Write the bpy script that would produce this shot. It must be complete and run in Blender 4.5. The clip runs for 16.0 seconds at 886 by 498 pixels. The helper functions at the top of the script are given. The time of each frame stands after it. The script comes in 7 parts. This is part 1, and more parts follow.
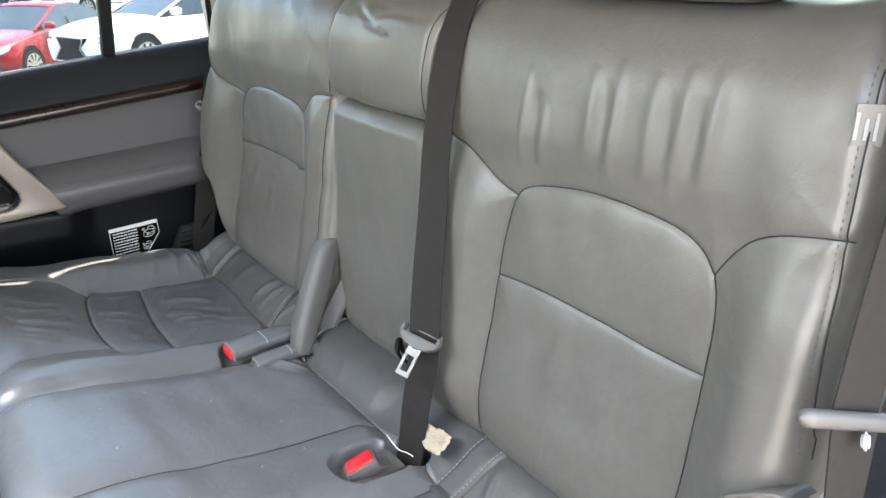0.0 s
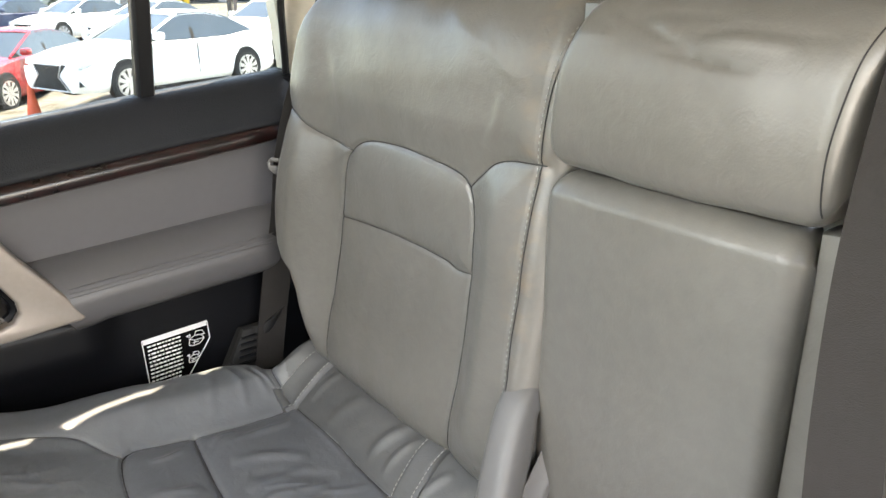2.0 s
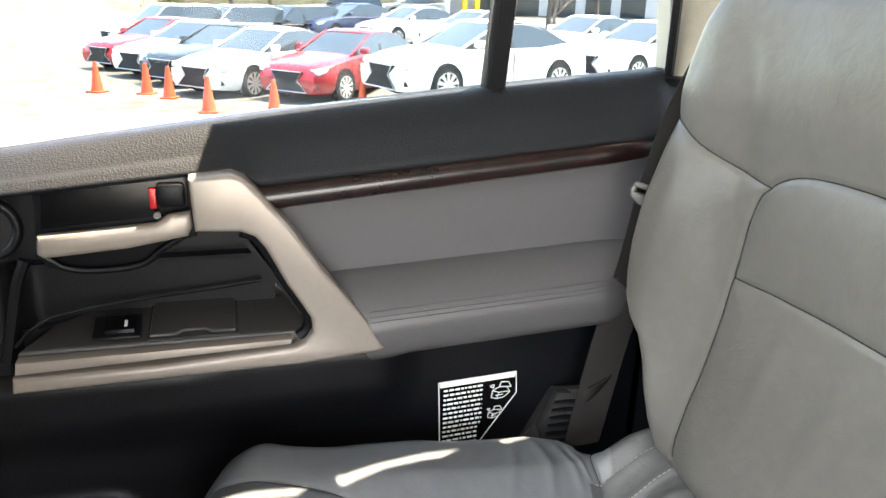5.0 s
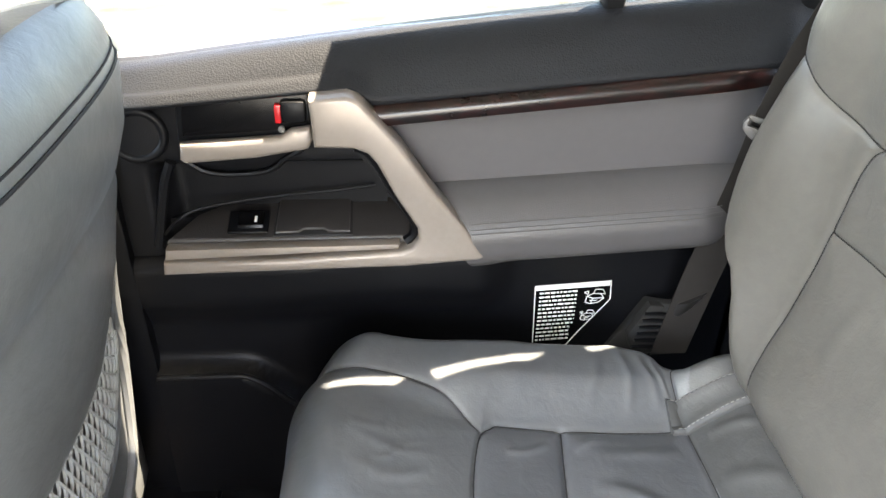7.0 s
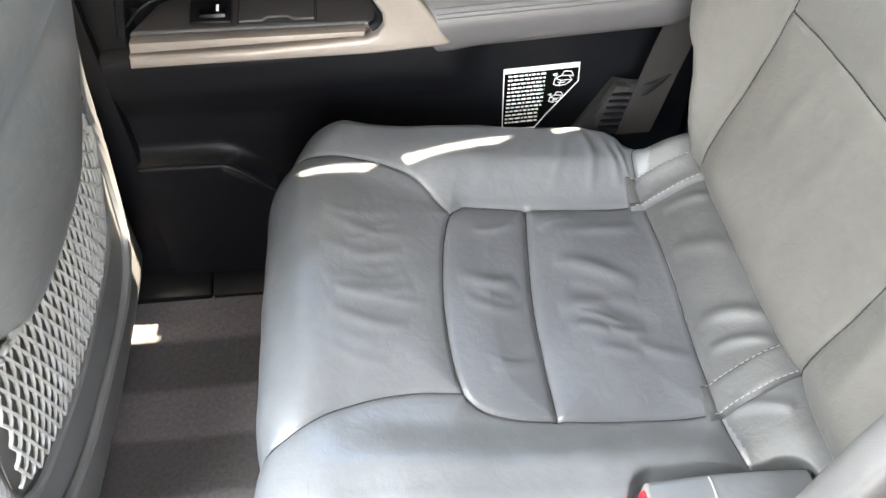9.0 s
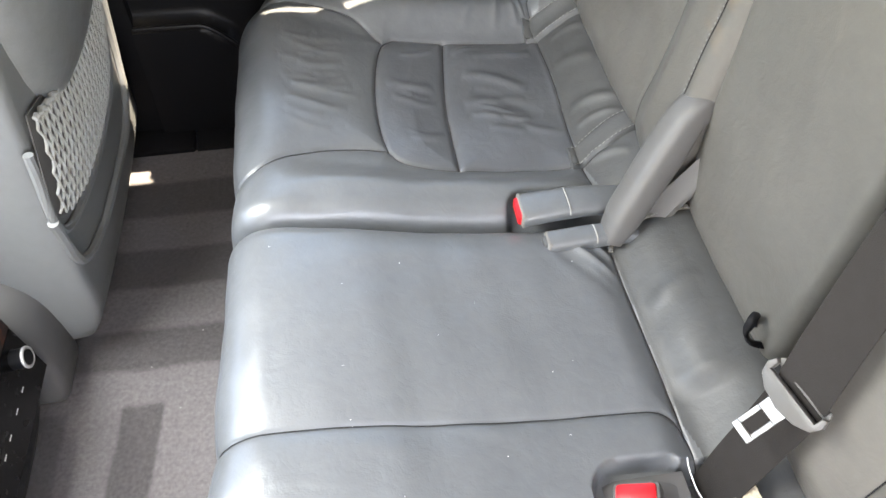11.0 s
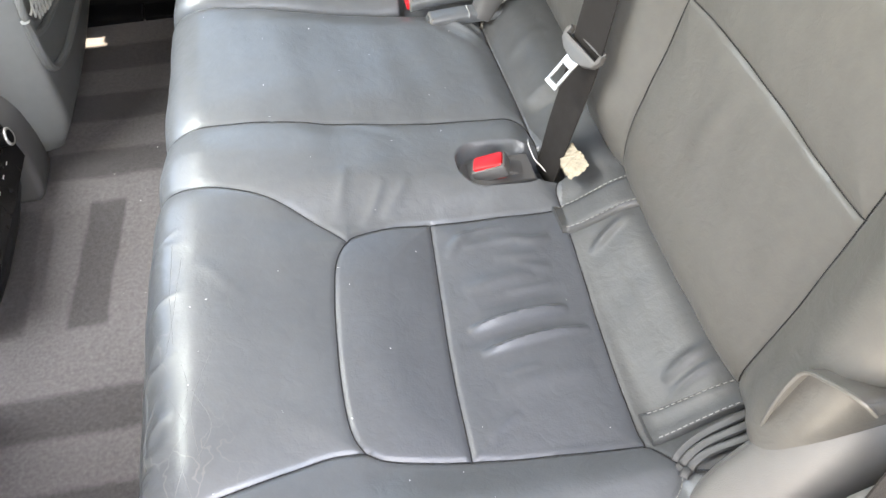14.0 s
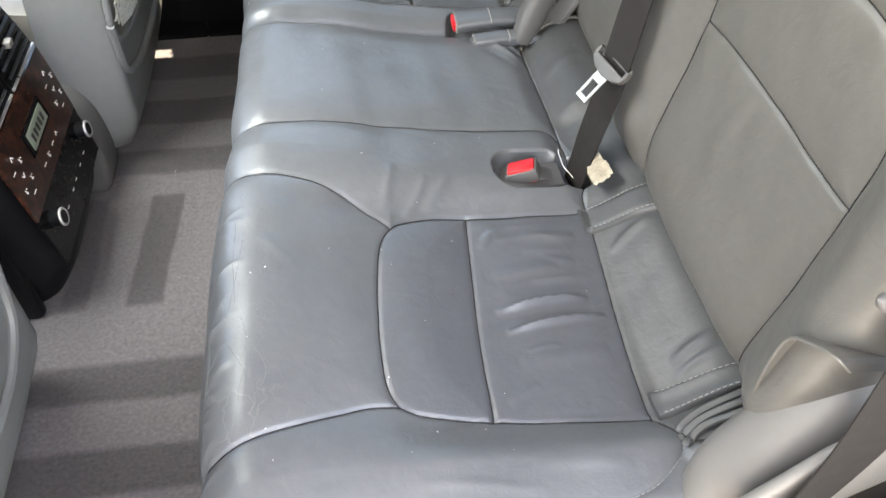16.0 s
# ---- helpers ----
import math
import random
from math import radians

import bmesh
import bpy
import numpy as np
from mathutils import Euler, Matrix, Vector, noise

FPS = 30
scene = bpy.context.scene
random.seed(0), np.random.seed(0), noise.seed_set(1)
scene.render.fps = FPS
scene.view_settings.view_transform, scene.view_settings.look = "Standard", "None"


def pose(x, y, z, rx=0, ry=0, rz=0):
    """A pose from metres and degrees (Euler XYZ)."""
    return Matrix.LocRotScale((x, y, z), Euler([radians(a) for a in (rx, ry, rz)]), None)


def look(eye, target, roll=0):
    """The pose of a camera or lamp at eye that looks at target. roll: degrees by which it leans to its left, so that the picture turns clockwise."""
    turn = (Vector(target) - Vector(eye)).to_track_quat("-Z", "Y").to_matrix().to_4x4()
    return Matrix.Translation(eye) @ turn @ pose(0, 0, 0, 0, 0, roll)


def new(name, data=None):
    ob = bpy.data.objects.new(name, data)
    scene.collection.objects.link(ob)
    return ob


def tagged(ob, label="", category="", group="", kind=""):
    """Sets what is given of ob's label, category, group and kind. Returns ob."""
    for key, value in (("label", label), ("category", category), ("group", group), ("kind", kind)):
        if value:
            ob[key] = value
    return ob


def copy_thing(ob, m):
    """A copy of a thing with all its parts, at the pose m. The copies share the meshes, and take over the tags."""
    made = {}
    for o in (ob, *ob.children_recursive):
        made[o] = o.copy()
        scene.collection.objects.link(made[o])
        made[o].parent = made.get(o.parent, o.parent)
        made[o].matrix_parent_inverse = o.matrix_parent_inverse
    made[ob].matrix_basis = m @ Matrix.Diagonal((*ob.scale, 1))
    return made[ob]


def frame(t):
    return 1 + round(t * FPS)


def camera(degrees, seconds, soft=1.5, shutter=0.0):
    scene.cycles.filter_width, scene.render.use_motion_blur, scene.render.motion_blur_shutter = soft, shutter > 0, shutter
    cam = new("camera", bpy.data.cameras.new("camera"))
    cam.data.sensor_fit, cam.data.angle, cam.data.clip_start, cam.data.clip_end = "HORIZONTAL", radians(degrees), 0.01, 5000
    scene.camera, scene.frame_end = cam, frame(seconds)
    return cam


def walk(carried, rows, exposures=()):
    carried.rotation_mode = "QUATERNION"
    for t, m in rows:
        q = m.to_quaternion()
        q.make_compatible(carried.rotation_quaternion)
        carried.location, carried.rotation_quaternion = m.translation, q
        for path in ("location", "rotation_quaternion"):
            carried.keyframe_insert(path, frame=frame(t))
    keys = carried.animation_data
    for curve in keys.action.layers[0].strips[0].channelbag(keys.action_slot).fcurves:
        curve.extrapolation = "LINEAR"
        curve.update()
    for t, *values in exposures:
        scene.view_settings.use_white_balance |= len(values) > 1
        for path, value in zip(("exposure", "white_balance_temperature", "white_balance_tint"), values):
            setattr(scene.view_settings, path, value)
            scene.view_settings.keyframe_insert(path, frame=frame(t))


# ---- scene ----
cam = camera(59.8, 16.0)
METRES, EYE, TILT, LEAN, TURN = 2.1, 0.915, -21.4, 0.0, -35.5
ROWS = [
    (0.0, 0.0, 0.0, 0.0, -0.0, 0.0, 0.0),
    (0.5, -0.0463, 0.0718, 0.0212, -0.29, 0.4, 0.11),
    (1.0, -0.0967, 0.1447, 0.047, -0.59, 0.8, 0.3),
    (1.5, -0.1294, 0.1954, 0.0555, -1.02, 1.24, 0.53),
    (2.0, -0.1392, 0.2253, 0.0669, -1.53, 1.62, 0.84),
    (2.5, -0.1514, 0.2596, 0.0748, -1.87, 2.0, 0.9),
    (3.0, -0.1684, 0.2848, 0.0836, -1.13, 2.37, 0.4),
    (3.5, -0.1939, 0.3188, 0.0906, 1.45, 2.74, -1.02),
    (4.0, -0.2078, 0.3513, 0.0891, 6.66, 2.94, -3.6),
    (4.5, -0.2053, 0.3537, 0.0836, 13.11, 2.67, -6.57),
    (7.0, -0.1889, 0.3374, 0.1387, 29.1, -13.23, -12.01),
    (7.5, -0.1906, 0.3494, 0.1516, 29.04, -21.16, -11.68),
    (8.0, -0.1913, 0.3514, 0.157, 28.48, -26.8, -11.41),
    (8.5, -0.1891, 0.3479, 0.1563, 28.06, -29.04, -11.16),
    (11.0, -0.0637, 0.1995, 0.1093, 25.51, -29.55, -10.08),
    (11.5, -0.0416, 0.1799, 0.0954, 24.45, -29.36, -9.63),
    (12.0, -0.0198, 0.1604, 0.0906, 23.36, -29.42, -9.23),
    (12.5, 0.0035, 0.138, 0.0786, 22.74, -29.4, -8.92),
    (13.0, 0.0233, 0.1137, 0.0659, 22.12, -29.42, -8.91),
    (13.5, 0.0381, 0.0904, 0.0513, 21.98, -29.46, -8.82),
    (14.0, 0.0528, 0.0669, 0.0396, 21.81, -29.52, -8.97),
    (14.5, 0.0665, 0.0391, 0.0341, 21.9, -29.51, -9.07),
    (15.0, 0.0779, 0.0174, 0.036, 22.28, -29.4, -9.4),
    (15.5, 0.0811, 0.0122, 0.0365, 23.2, -28.71, -9.93),
    (16.0, 0.0696, 0.0194, 0.0348, 25.1, -27.18, -10.74),
]
walk(cam, [(t, pose(0, 0, EYE, TILT, LEAN, TURN) @ pose(METRES * x, METRES * y, METRES * z, 90 + pitch, roll, yaw)) for t, x, y, z, yaw, pitch, roll in ROWS],
     exposures=[(0.0, 3.68, 7100, 13), (0.5, 3.8, 7000, 13), (1.0, 4.0, 7900, 13.5), (2.5, 4.14, 7700, 13.5), (4.5, 4.25, 7500, 12.5), (7.0, 4.55, 7400, 12.5), (7.6, 4.82, 7450, 12.7), (8.7, 5.05, 7500, 13), (10.8, 4.38, 7600, 13), (13.0, 4.12, 7700, 12.3), (16.0, 3.76, 7700, 11.8)])

# ---- sky, sun ----
SUN = Vector((0.40, 0.13, 1.0)).normalized()
world = bpy.data.worlds.new("daylight")
scene.world = world
world.use_nodes = True
wn = world.node_tree.nodes
sky = wn.new("ShaderNodeTexSky")
sky.sky_type, sky.sun_disc = "NISHITA", False
sky.sun_elevation, sky.sun_rotation = math.asin(SUN.z), math.atan2(SUN.x, SUN.y)
world.node_tree.links.new(sky.outputs[0], wn["Background"].inputs[0])
wn["Background"].inputs[1].default_value = 0.11
sun = new("sun", bpy.data.lights.new("sun", "SUN"))
sun.data.energy, sun.data.angle, sun.data.color = 2.4, radians(0.53), (1.0, 0.93, 0.79)
sun.matrix_world = look((0, 0, 0), -SUN)
sun.location = (0, 0, 30)


def opening_light(name, width, height, eye, target, energy, colour=(0.84, 0.93, 1.0)):
    """Area lamp added at a cabin opening to lift the sky light."""
    lamp = new(name, bpy.data.lights.new(name, "AREA"))
    lamp.data.shape, lamp.data.size, lamp.data.size_y = "RECTANGLE", width, height
    lamp.data.energy, lamp.data.color = energy, colour
    lamp.matrix_world = look(eye, target)
    return lamp


# Lamp at an unseen roof pane, added to brighten the cushions from above.
opening_light("added_roof_light", 0.78, 0.50, (-0.59, 0.925, 1.20), (-0.589, 0.925, 0.0), 3.5)
opening_light("windscreen_light", 1.30, 0.55, (-1.45, 0.925, 0.95), (0.2, 0.925, 0.40), 0.22)
opening_light("doorway_light", 0.80, 0.85, (0.17, -0.06, 0.62), (0.17, 1.0, 0.50), 1.05, (1.0, 0.97, 0.93))


# ---- materials ----
def material(name, colour, rough=0.5, metal=0.0, vary=0.12, scale=6.0, grain=0.0, grain_scale=400.0, relief=0.0, relief_scale=20.0, coat=0.0, sheen=0.0, spec=0.5, voronoi=False):
    m = bpy.data.materials.new(name)
    m.use_nodes = True
    nt = m.node_tree
    b = nt.nodes["Principled BSDF"]
    tc = nt.nodes.new("ShaderNodeTexCoord")
    n1 = nt.nodes.new("ShaderNodeTexNoise")
    n1.inputs["Scale"].default_value, n1.inputs["Detail"].default_value = scale, 5.0
    n2 = nt.nodes.new("ShaderNodeTexNoise")
    n2.inputs["Scale"].default_value, n2.inputs["Detail"].default_value = scale * 14, 3.0
    add = nt.nodes.new("ShaderNodeMath")
    add.operation = "ADD"
    ramp = nt.nodes.new("ShaderNodeMapRange")
    ramp.inputs["From Min"].default_value, ramp.inputs["From Max"].default_value = 0.6, 1.4
    ramp.inputs["To Min"].default_value, ramp.inputs["To Max"].default_value = 1 - vary, 1 + vary
    mul = nt.nodes.new("ShaderNodeVectorMath")
    mul.operation = "SCALE"
    mul.inputs[0].default_value = colour
    ln = nt.links.new
    ln(tc.outputs["Object"], n1.inputs["Vector"]), ln(tc.outputs["Object"], n2.inputs["Vector"])
    ln(n1.outputs[0], add.inputs[0]), ln(n2.outputs[0], add.inputs[1])
    ln(add.outputs[0], ramp.inputs["Value"]), ln(ramp.outputs[0], mul.inputs["Scale"])
    ln(mul.outputs[0], b.inputs["Base Color"])
    rr = nt.nodes.new("ShaderNodeMapRange")
    rr.inputs["From Min"].default_value, rr.inputs["From Max"].default_value = 0.6, 1.4
    rr.inputs["To Min"].default_value, rr.inputs["To Max"].default_value = rough * 0.85, min(1.0, rough * 1.15)
    ln(add.outputs[0], rr.inputs["Value"]), ln(rr.outputs[0], b.inputs["Roughness"])
    b.inputs["Metallic"].default_value = metal
    b.inputs["Specular IOR Level"].default_value = spec
    b.inputs["Coat Weight"].default_value = coat
    b.inputs["Coat Roughness"].default_value = 0.12
    b.inputs["Sheen Weight"].default_value = sheen
    last = None
    for strength, sc, dist, vor in ((relief, relief_scale, 0.01, False), (grain, grain_scale, 0.001, voronoi)):
        if strength:
            if vor:
                tex = nt.nodes.new("ShaderNodeTexVoronoi")
            else:
                tex = nt.nodes.new("ShaderNodeTexNoise")
                tex.inputs["Detail"].default_value = 4.0
            tex.inputs["Scale"].default_value = sc
            bump = nt.nodes.new("ShaderNodeBump")
            bump.inputs["Strength"].default_value, bump.inputs["Distance"].default_value = strength, dist
            ln(tc.outputs["Object"], tex.inputs["Vector"]), ln(tex.outputs[0], bump.inputs["Height"])
            if last:
                ln(last.outputs[0], bump.inputs["Normal"])
            last = bump
    if last:
        ln(last.outputs[0], b.inputs["Normal"])
    return m


def mix_in(m, colour_a, colour_b, scale, lo, hi, detail=6.0, distort=0.0, stretch=(1, 1, 1)):
    """Base colour from a ramp over noise."""
    nt = m.node_tree
    tc, tex, mp, ramp = (nt.nodes.new("ShaderNode" + k) for k in ("TexCoord", "TexNoise", "Mapping", "ValToRGB"))
    mp.inputs["Scale"].default_value = stretch
    tex.inputs["Scale"].default_value, tex.inputs["Detail"].default_value, tex.inputs["Distortion"].default_value = scale, detail, distort
    ramp.color_ramp.elements[0].position, ramp.color_ramp.elements[1].position = lo, hi
    ramp.color_ramp.elements[0].color, ramp.color_ramp.elements[1].color = (*colour_a, 1), (*colour_b, 1)
    nt.links.new(tc.outputs["Object"], mp.inputs[0])
    nt.links.new(mp.outputs[0], tex.inputs["Vector"])
    nt.links.new(tex.outputs[0], ramp.inputs[0])
    nt.links.new(ramp.outputs[0], nt.nodes["Principled BSDF"].inputs["Base Color"])
    return m


def leather(name, colour, rough, spec=0.5, coat=0.0):
    """Dyed hide: faint blotches, worn sheen in patches, soft wrinkles and a fine pebble."""
    m = material(name, colour, rough, vary=0.11, scale=5, spec=spec)
    nt = m.node_tree
    ln = nt.links.new
    b = nt.nodes["Principled BSDF"]
    tc = nt.nodes.new("ShaderNodeTexCoord")
    wear = nt.nodes.new("ShaderNodeTexNoise")
    wear.inputs["Scale"].default_value, wear.inputs["Detail"].default_value = 9.0, 6.0
    wr = nt.nodes.new("ShaderNodeMapRange")
    wr.inputs["From Min"].default_value, wr.inputs["From Max"].default_value = 0.35, 0.68
    wr.inputs["To Min"].default_value, wr.inputs["To Max"].default_value = rough * 0.86, rough * 1.2
    ln(tc.outputs["Object"], wear.inputs["Vector"]), ln(wear.outputs[0], wr.inputs["Value"]), ln(wr.outputs[0], b.inputs["Roughness"])
    b.inputs["Coat Weight"].default_value, b.inputs["Coat Roughness"].default_value = coat, 0.30
    last = None
    for kind, sc, detail, distort, strength, dist in (("TexNoise", 13.0, 2.0, 0.4, 0.16, 0.010), ("TexNoise", 48.0, 3.0, 1.6, 0.16, 0.003), ("TexVoronoi", 420.0, 0.0, 0.0, 0.13, 0.0006)):
        tex = nt.nodes.new("ShaderNode" + kind)
        tex.inputs["Scale"].default_value = sc
        if kind == "TexNoise":
            tex.inputs["Detail"].default_value, tex.inputs["Distortion"].default_value = detail, distort
        bump = nt.nodes.new("ShaderNodeBump")
        bump.inputs["Strength"].default_value, bump.inputs["Distance"].default_value = strength, dist
        ln(tc.outputs["Object"], tex.inputs["Vector"]), ln(tex.outputs[0], bump.inputs["Height"])
        if last:
            ln(last.outputs[0], bump.inputs["Normal"])
        last = bump
    ln(last.outputs[0], b.inputs["Normal"])
    return m


# One grey leather in several copies; this one carries warm bounced light.
LEATHER = leather("leather_grey", (0.103, 0.098, 0.088), 0.36, 0.6, 0.15)
# Darker copy for the rear band: crevice shade put into the colour.
LEATHER_BAND_SHADE = leather("leather_band_shaded", (0.062, 0.064, 0.065), 0.44, 0.45, 0.05)
# Cushion copy, bluer: sky reflection put into the colour.
LEATHER_SEAT_SKY = leather("leather_seat_sky_tint", (0.099, 0.106, 0.114), 0.35, 0.75, 0.20)
# Inset copy, darker and bluer: a dim ceiling reflection put into the colour.
LEATHER_INSET_SHADE = leather("leather_inset_shaded", (0.082, 0.088, 0.098), 0.36, 0.65, 0.15)
# Paler front-seat copy: the light on its back is put into the colour.
LEATHER_FRONT_LIT = leather("leather_front_lit_grey", (0.150, 0.156, 0.158), 0.42, 0.5)


def cracked(m, pale):
    """Fine pale cracks where legs rub over the front edge of the near cushion."""
    nt = m.node_tree
    ln = nt.links.new
    b = nt.nodes["Principled BSDF"]
    tc, sep, warp, mp = (nt.nodes.new("ShaderNode" + k) for k in ("TexCoord", "SeparateXYZ", "TexNoise", "Mapping"))
    warp.inputs["Scale"].default_value, warp.inputs["Detail"].default_value = 22.0, 3.0
    mp.inputs["Scale"].default_value = (1.0, 0.45, 0.6)
    mixv = nt.nodes.new("ShaderNodeVectorMath")
    mixv.operation = "MULTIPLY_ADD"
    mixv.inputs[1].default_value = (0.05, 0.05, 0.05)
    ln(tc.outputs["Object"], sep.inputs[0]), ln(tc.outputs["Object"], warp.inputs["Vector"]), ln(tc.outputs["Object"], mp.inputs[0])
    ln(warp.outputs["Color"], mixv.inputs[0]), ln(mp.outputs[0], mixv.inputs[2])
    vor = nt.nodes.new("ShaderNodeTexVoronoi")
    vor.feature = "DISTANCE_TO_EDGE"
    vor.inputs["Scale"].default_value = 34.0
    ln(mixv.outputs[0], vor.inputs["Vector"])

    def ramp(v, a, c, lo=0.0, hi=1.0):
        n = nt.nodes.new("ShaderNodeMapRange")
        n.interpolation_type = "SMOOTHSTEP"
        for k, q in (("From Min", a), ("From Max", c), ("To Min", lo), ("To Max", hi)):
            n.inputs[k].default_value = q
        ln(v, n.inputs["Value"])
        return n.outputs[0]

    def times(p, q):
        n = nt.nodes.new("ShaderNodeMath")
        n.operation = "MULTIPLY"
        ln(p, n.inputs[0]), ln(q, n.inputs[1])
        return n.outputs[0]
    line = ramp(vor.outputs["Distance"], 0.006, 0.026, 1.0, 0.0)
    where = times(ramp(sep.outputs["X"], 0.03, 0.11, 1.0, 0.0), ramp(sep.outputs["Y"], 0.50, 0.70, 1.0, 0.0))
    patchy = ramp(warp.outputs[0], 0.40, 0.60)
    k = times(times(line, where), patchy)
    mix = nt.nodes.new("ShaderNodeMix")
    mix.data_type = "RGBA"
    src = b.inputs["Base Color"].links[0].from_socket
    ln(k, mix.inputs["Factor"]), ln(src, mix.inputs["A"])
    mix.inputs["B"].default_value = (*pale, 1)
    ln(mix.outputs["Result"], b.inputs["Base Color"])


def rubbed(m, colour, y_in, y_out, z_low):
    """Streaky wear along the inner edge of the outer backrest."""
    nt = m.node_tree
    ln = nt.links.new
    b = nt.nodes["Principled BSDF"]
    tc, sep, mp, tex, mix = (nt.nodes.new("ShaderNode" + k) for k in ("TexCoord", "SeparateXYZ", "Mapping", "TexNoise", "Mix"))
    mp.inputs["Scale"].default_value = (20.0, 40.0, 70.0)
    tex.inputs["Scale"].default_value, tex.inputs["Detail"].default_value = 1.0, 6.0
    mix.data_type = "RGBA"
    ln(tc.outputs["Object"], sep.inputs[0]), ln(tc.outputs["Object"], mp.inputs[0]), ln(mp.outputs[0], tex.inputs["Vector"])
    last = None
    for v, a, c, lo, hi in ((tex.outputs[0], 0.40, 0.75, 0.0, 0.50), (sep.outputs["Y"], y_in, y_in + 0.008, 0.0, 1.0), (sep.outputs["Y"], y_out - 0.03, y_out, 1.0, 0.0), (sep.outputs["Z"], z_low, z_low + 0.12, 0.0, 1.0)):
        n = nt.nodes.new("ShaderNodeMapRange")
        n.interpolation_type = "SMOOTHSTEP"
        for k, q in (("From Min", a), ("From Max", c), ("To Min", lo), ("To Max", hi)):
            n.inputs[k].default_value = q
        ln(v, n.inputs["Value"])
        if last is None:
            last = n.outputs[0]
        else:
            k = nt.nodes.new("ShaderNodeMath")
            k.operation = "MULTIPLY"
            ln(last, k.inputs[0]), ln(n.outputs[0], k.inputs[1])
            last = k.outputs[0]
    src = b.inputs["Base Color"].links[0].from_socket
    ln(last, mix.inputs["Factor"]), ln(src, mix.inputs["A"])
    mix.inputs["B"].default_value = (*colour, 1)
    ln(mix.outputs["Result"], b.inputs["Base Color"])


rubbed(LEATHER, (0.17, 0.125, 0.085), 1.074, 1.128, 0.45)
cracked(LEATHER_SEAT_SKY, (0.145, 0.148, 0.15))
THREAD = material("stitch_thread", (0.26, 0.26, 0.25), 0.7)
SEAM = material("dark_seam_cord", (0.022, 0.022, 0.023), 0.8, spec=0.2)
GREY_PLASTIC = material("grey_plastic", (0.148, 0.143, 0.135), 0.46, vary=0.06, grain=0.25, grain_scale=900)
SHELL = material("seat_shell_plastic", (0.145, 0.150, 0.152), 0.42, vary=0.07, grain=0.3, grain_scale=900)
BLACK = material("black_plastic", (0.0042, 0.0045, 0.0056), 0.40, vary=0.15, grain=0.14, grain_scale=600, voronoi=True, spec=0.18)
GLOSS_BLACK = material("gloss_black", (0.0035, 0.0035, 0.004), 0.25, spec=0.2)
PAD = material("black_padded_vinyl", (0.008, 0.009, 0.0115), 0.58, vary=0.15, grain=0.4, grain_scale=480, voronoi=True, spec=0.24)
DOOR_GREY = material("door_grey_vinyl", (0.088, 0.083, 0.087), 0.5, vary=0.07, grain=0.10, grain_scale=700, voronoi=True)
ARM_GREY = material("armrest_grey_leather", (0.074, 0.071, 0.073), 0.42, vary=0.07, grain=0.10, grain_scale=620, voronoi=True)
BRONZE = material("champagne_trim", (0.29, 0.25, 0.218), 0.36, metal=0.3, vary=0.07, scale=12)
WOOD = mix_in(material("burl_wood", (0.03, 0.01, 0.01), 0.30, coat=0.3, spec=0.4), (0.0025, 0.0012, 0.0012), (0.020, 0.004, 0.003), 60, 0.40, 0.75, 8, 1.6, (0.6, 1, 1.2))
BURL = mix_in(material("red_burl_wood", (0.03, 0.01, 0.01), 0.30, coat=0.3, spec=0.4), (0.006, 0.0025, 0.002), (0.070, 0.020, 0.009), 60, 0.42, 0.72, 8, 1.6)
CARPET = material("grey_carpet", (0.100, 0.092, 0.095), 0.95, vary=0.40, scale=170, grain=1.0, grain_scale=700, sheen=0.25, spec=0.1)
WEB = material("belt_webbing", (0.0175, 0.0155, 0.0143), 0.8, vary=0.1, grain=0.5, grain_scale=900, spec=0.25)
SHELF = material("shelf_plastic", (0.030, 0.027, 0.026), 0.42, vary=0.1, grain=0.2, grain_scale=600, voronoi=True)
TRIM_DARK = material("dark_grey_plastic", (0.085, 0.083, 0.083), 0.5, vary=0.08, grain=0.25, grain_scale=800)
DUCT_GREY = material("duct_grey_plastic", (0.011, 0.0108, 0.011), 0.5, vary=0.08, grain=0.25, grain_scale=800)
# Grey plastic darkened: the shadow on the hinge cover is in its colour.
COVER = material("hinge_cover_shaded_plastic", (0.095, 0.093, 0.091), 0.46, vary=0.08, grain=0.3, grain_scale=900)
TONGUE = material("belt_tongue_plastic", (0.085, 0.082, 0.079), 0.42, vary=0.05)
METAL = material("bright_steel", (0.42, 0.42, 0.41), 0.38, metal=0.9, vary=0.06)
RED = material("red_plastic", (0.50, 0.008, 0.014), 0.35, vary=0.08)
NET = material("net_cord", (0.33, 0.335, 0.325), 0.8, vary=0.12, grain=0.5, grain_scale=1200)
CREAM = material("cream_trim", (0.52, 0.46, 0.37), 0.55, vary=0.08, grain=0.3, grain_scale=600)
LINER = material("headliner_fabric", (0.68, 0.66, 0.61), 0.95, vary=0.08, grain=0.6, grain_scale=900)
FOAM = material("torn_foam", (0.36, 0.315, 0.24), 0.95, vary=0.2, scale=60, grain=1.0, grain_scale=250)
WHITE = material("white_print", (0.78, 0.78, 0.76), 0.5, vary=0.04)
LCD = material("lcd_glass", (0.17, 0.19, 0.15), 0.2, vary=0.05)
SILVER = material("satin_silver", (0.6, 0.6, 0.6), 0.3, metal=0.7, vary=0.05)
RUBBER = material("tyre_rubber", (0.025, 0.025, 0.025), 0.75, vary=0.2)
DARK = material("dark_void", (0.01, 0.01, 0.01), 0.8)
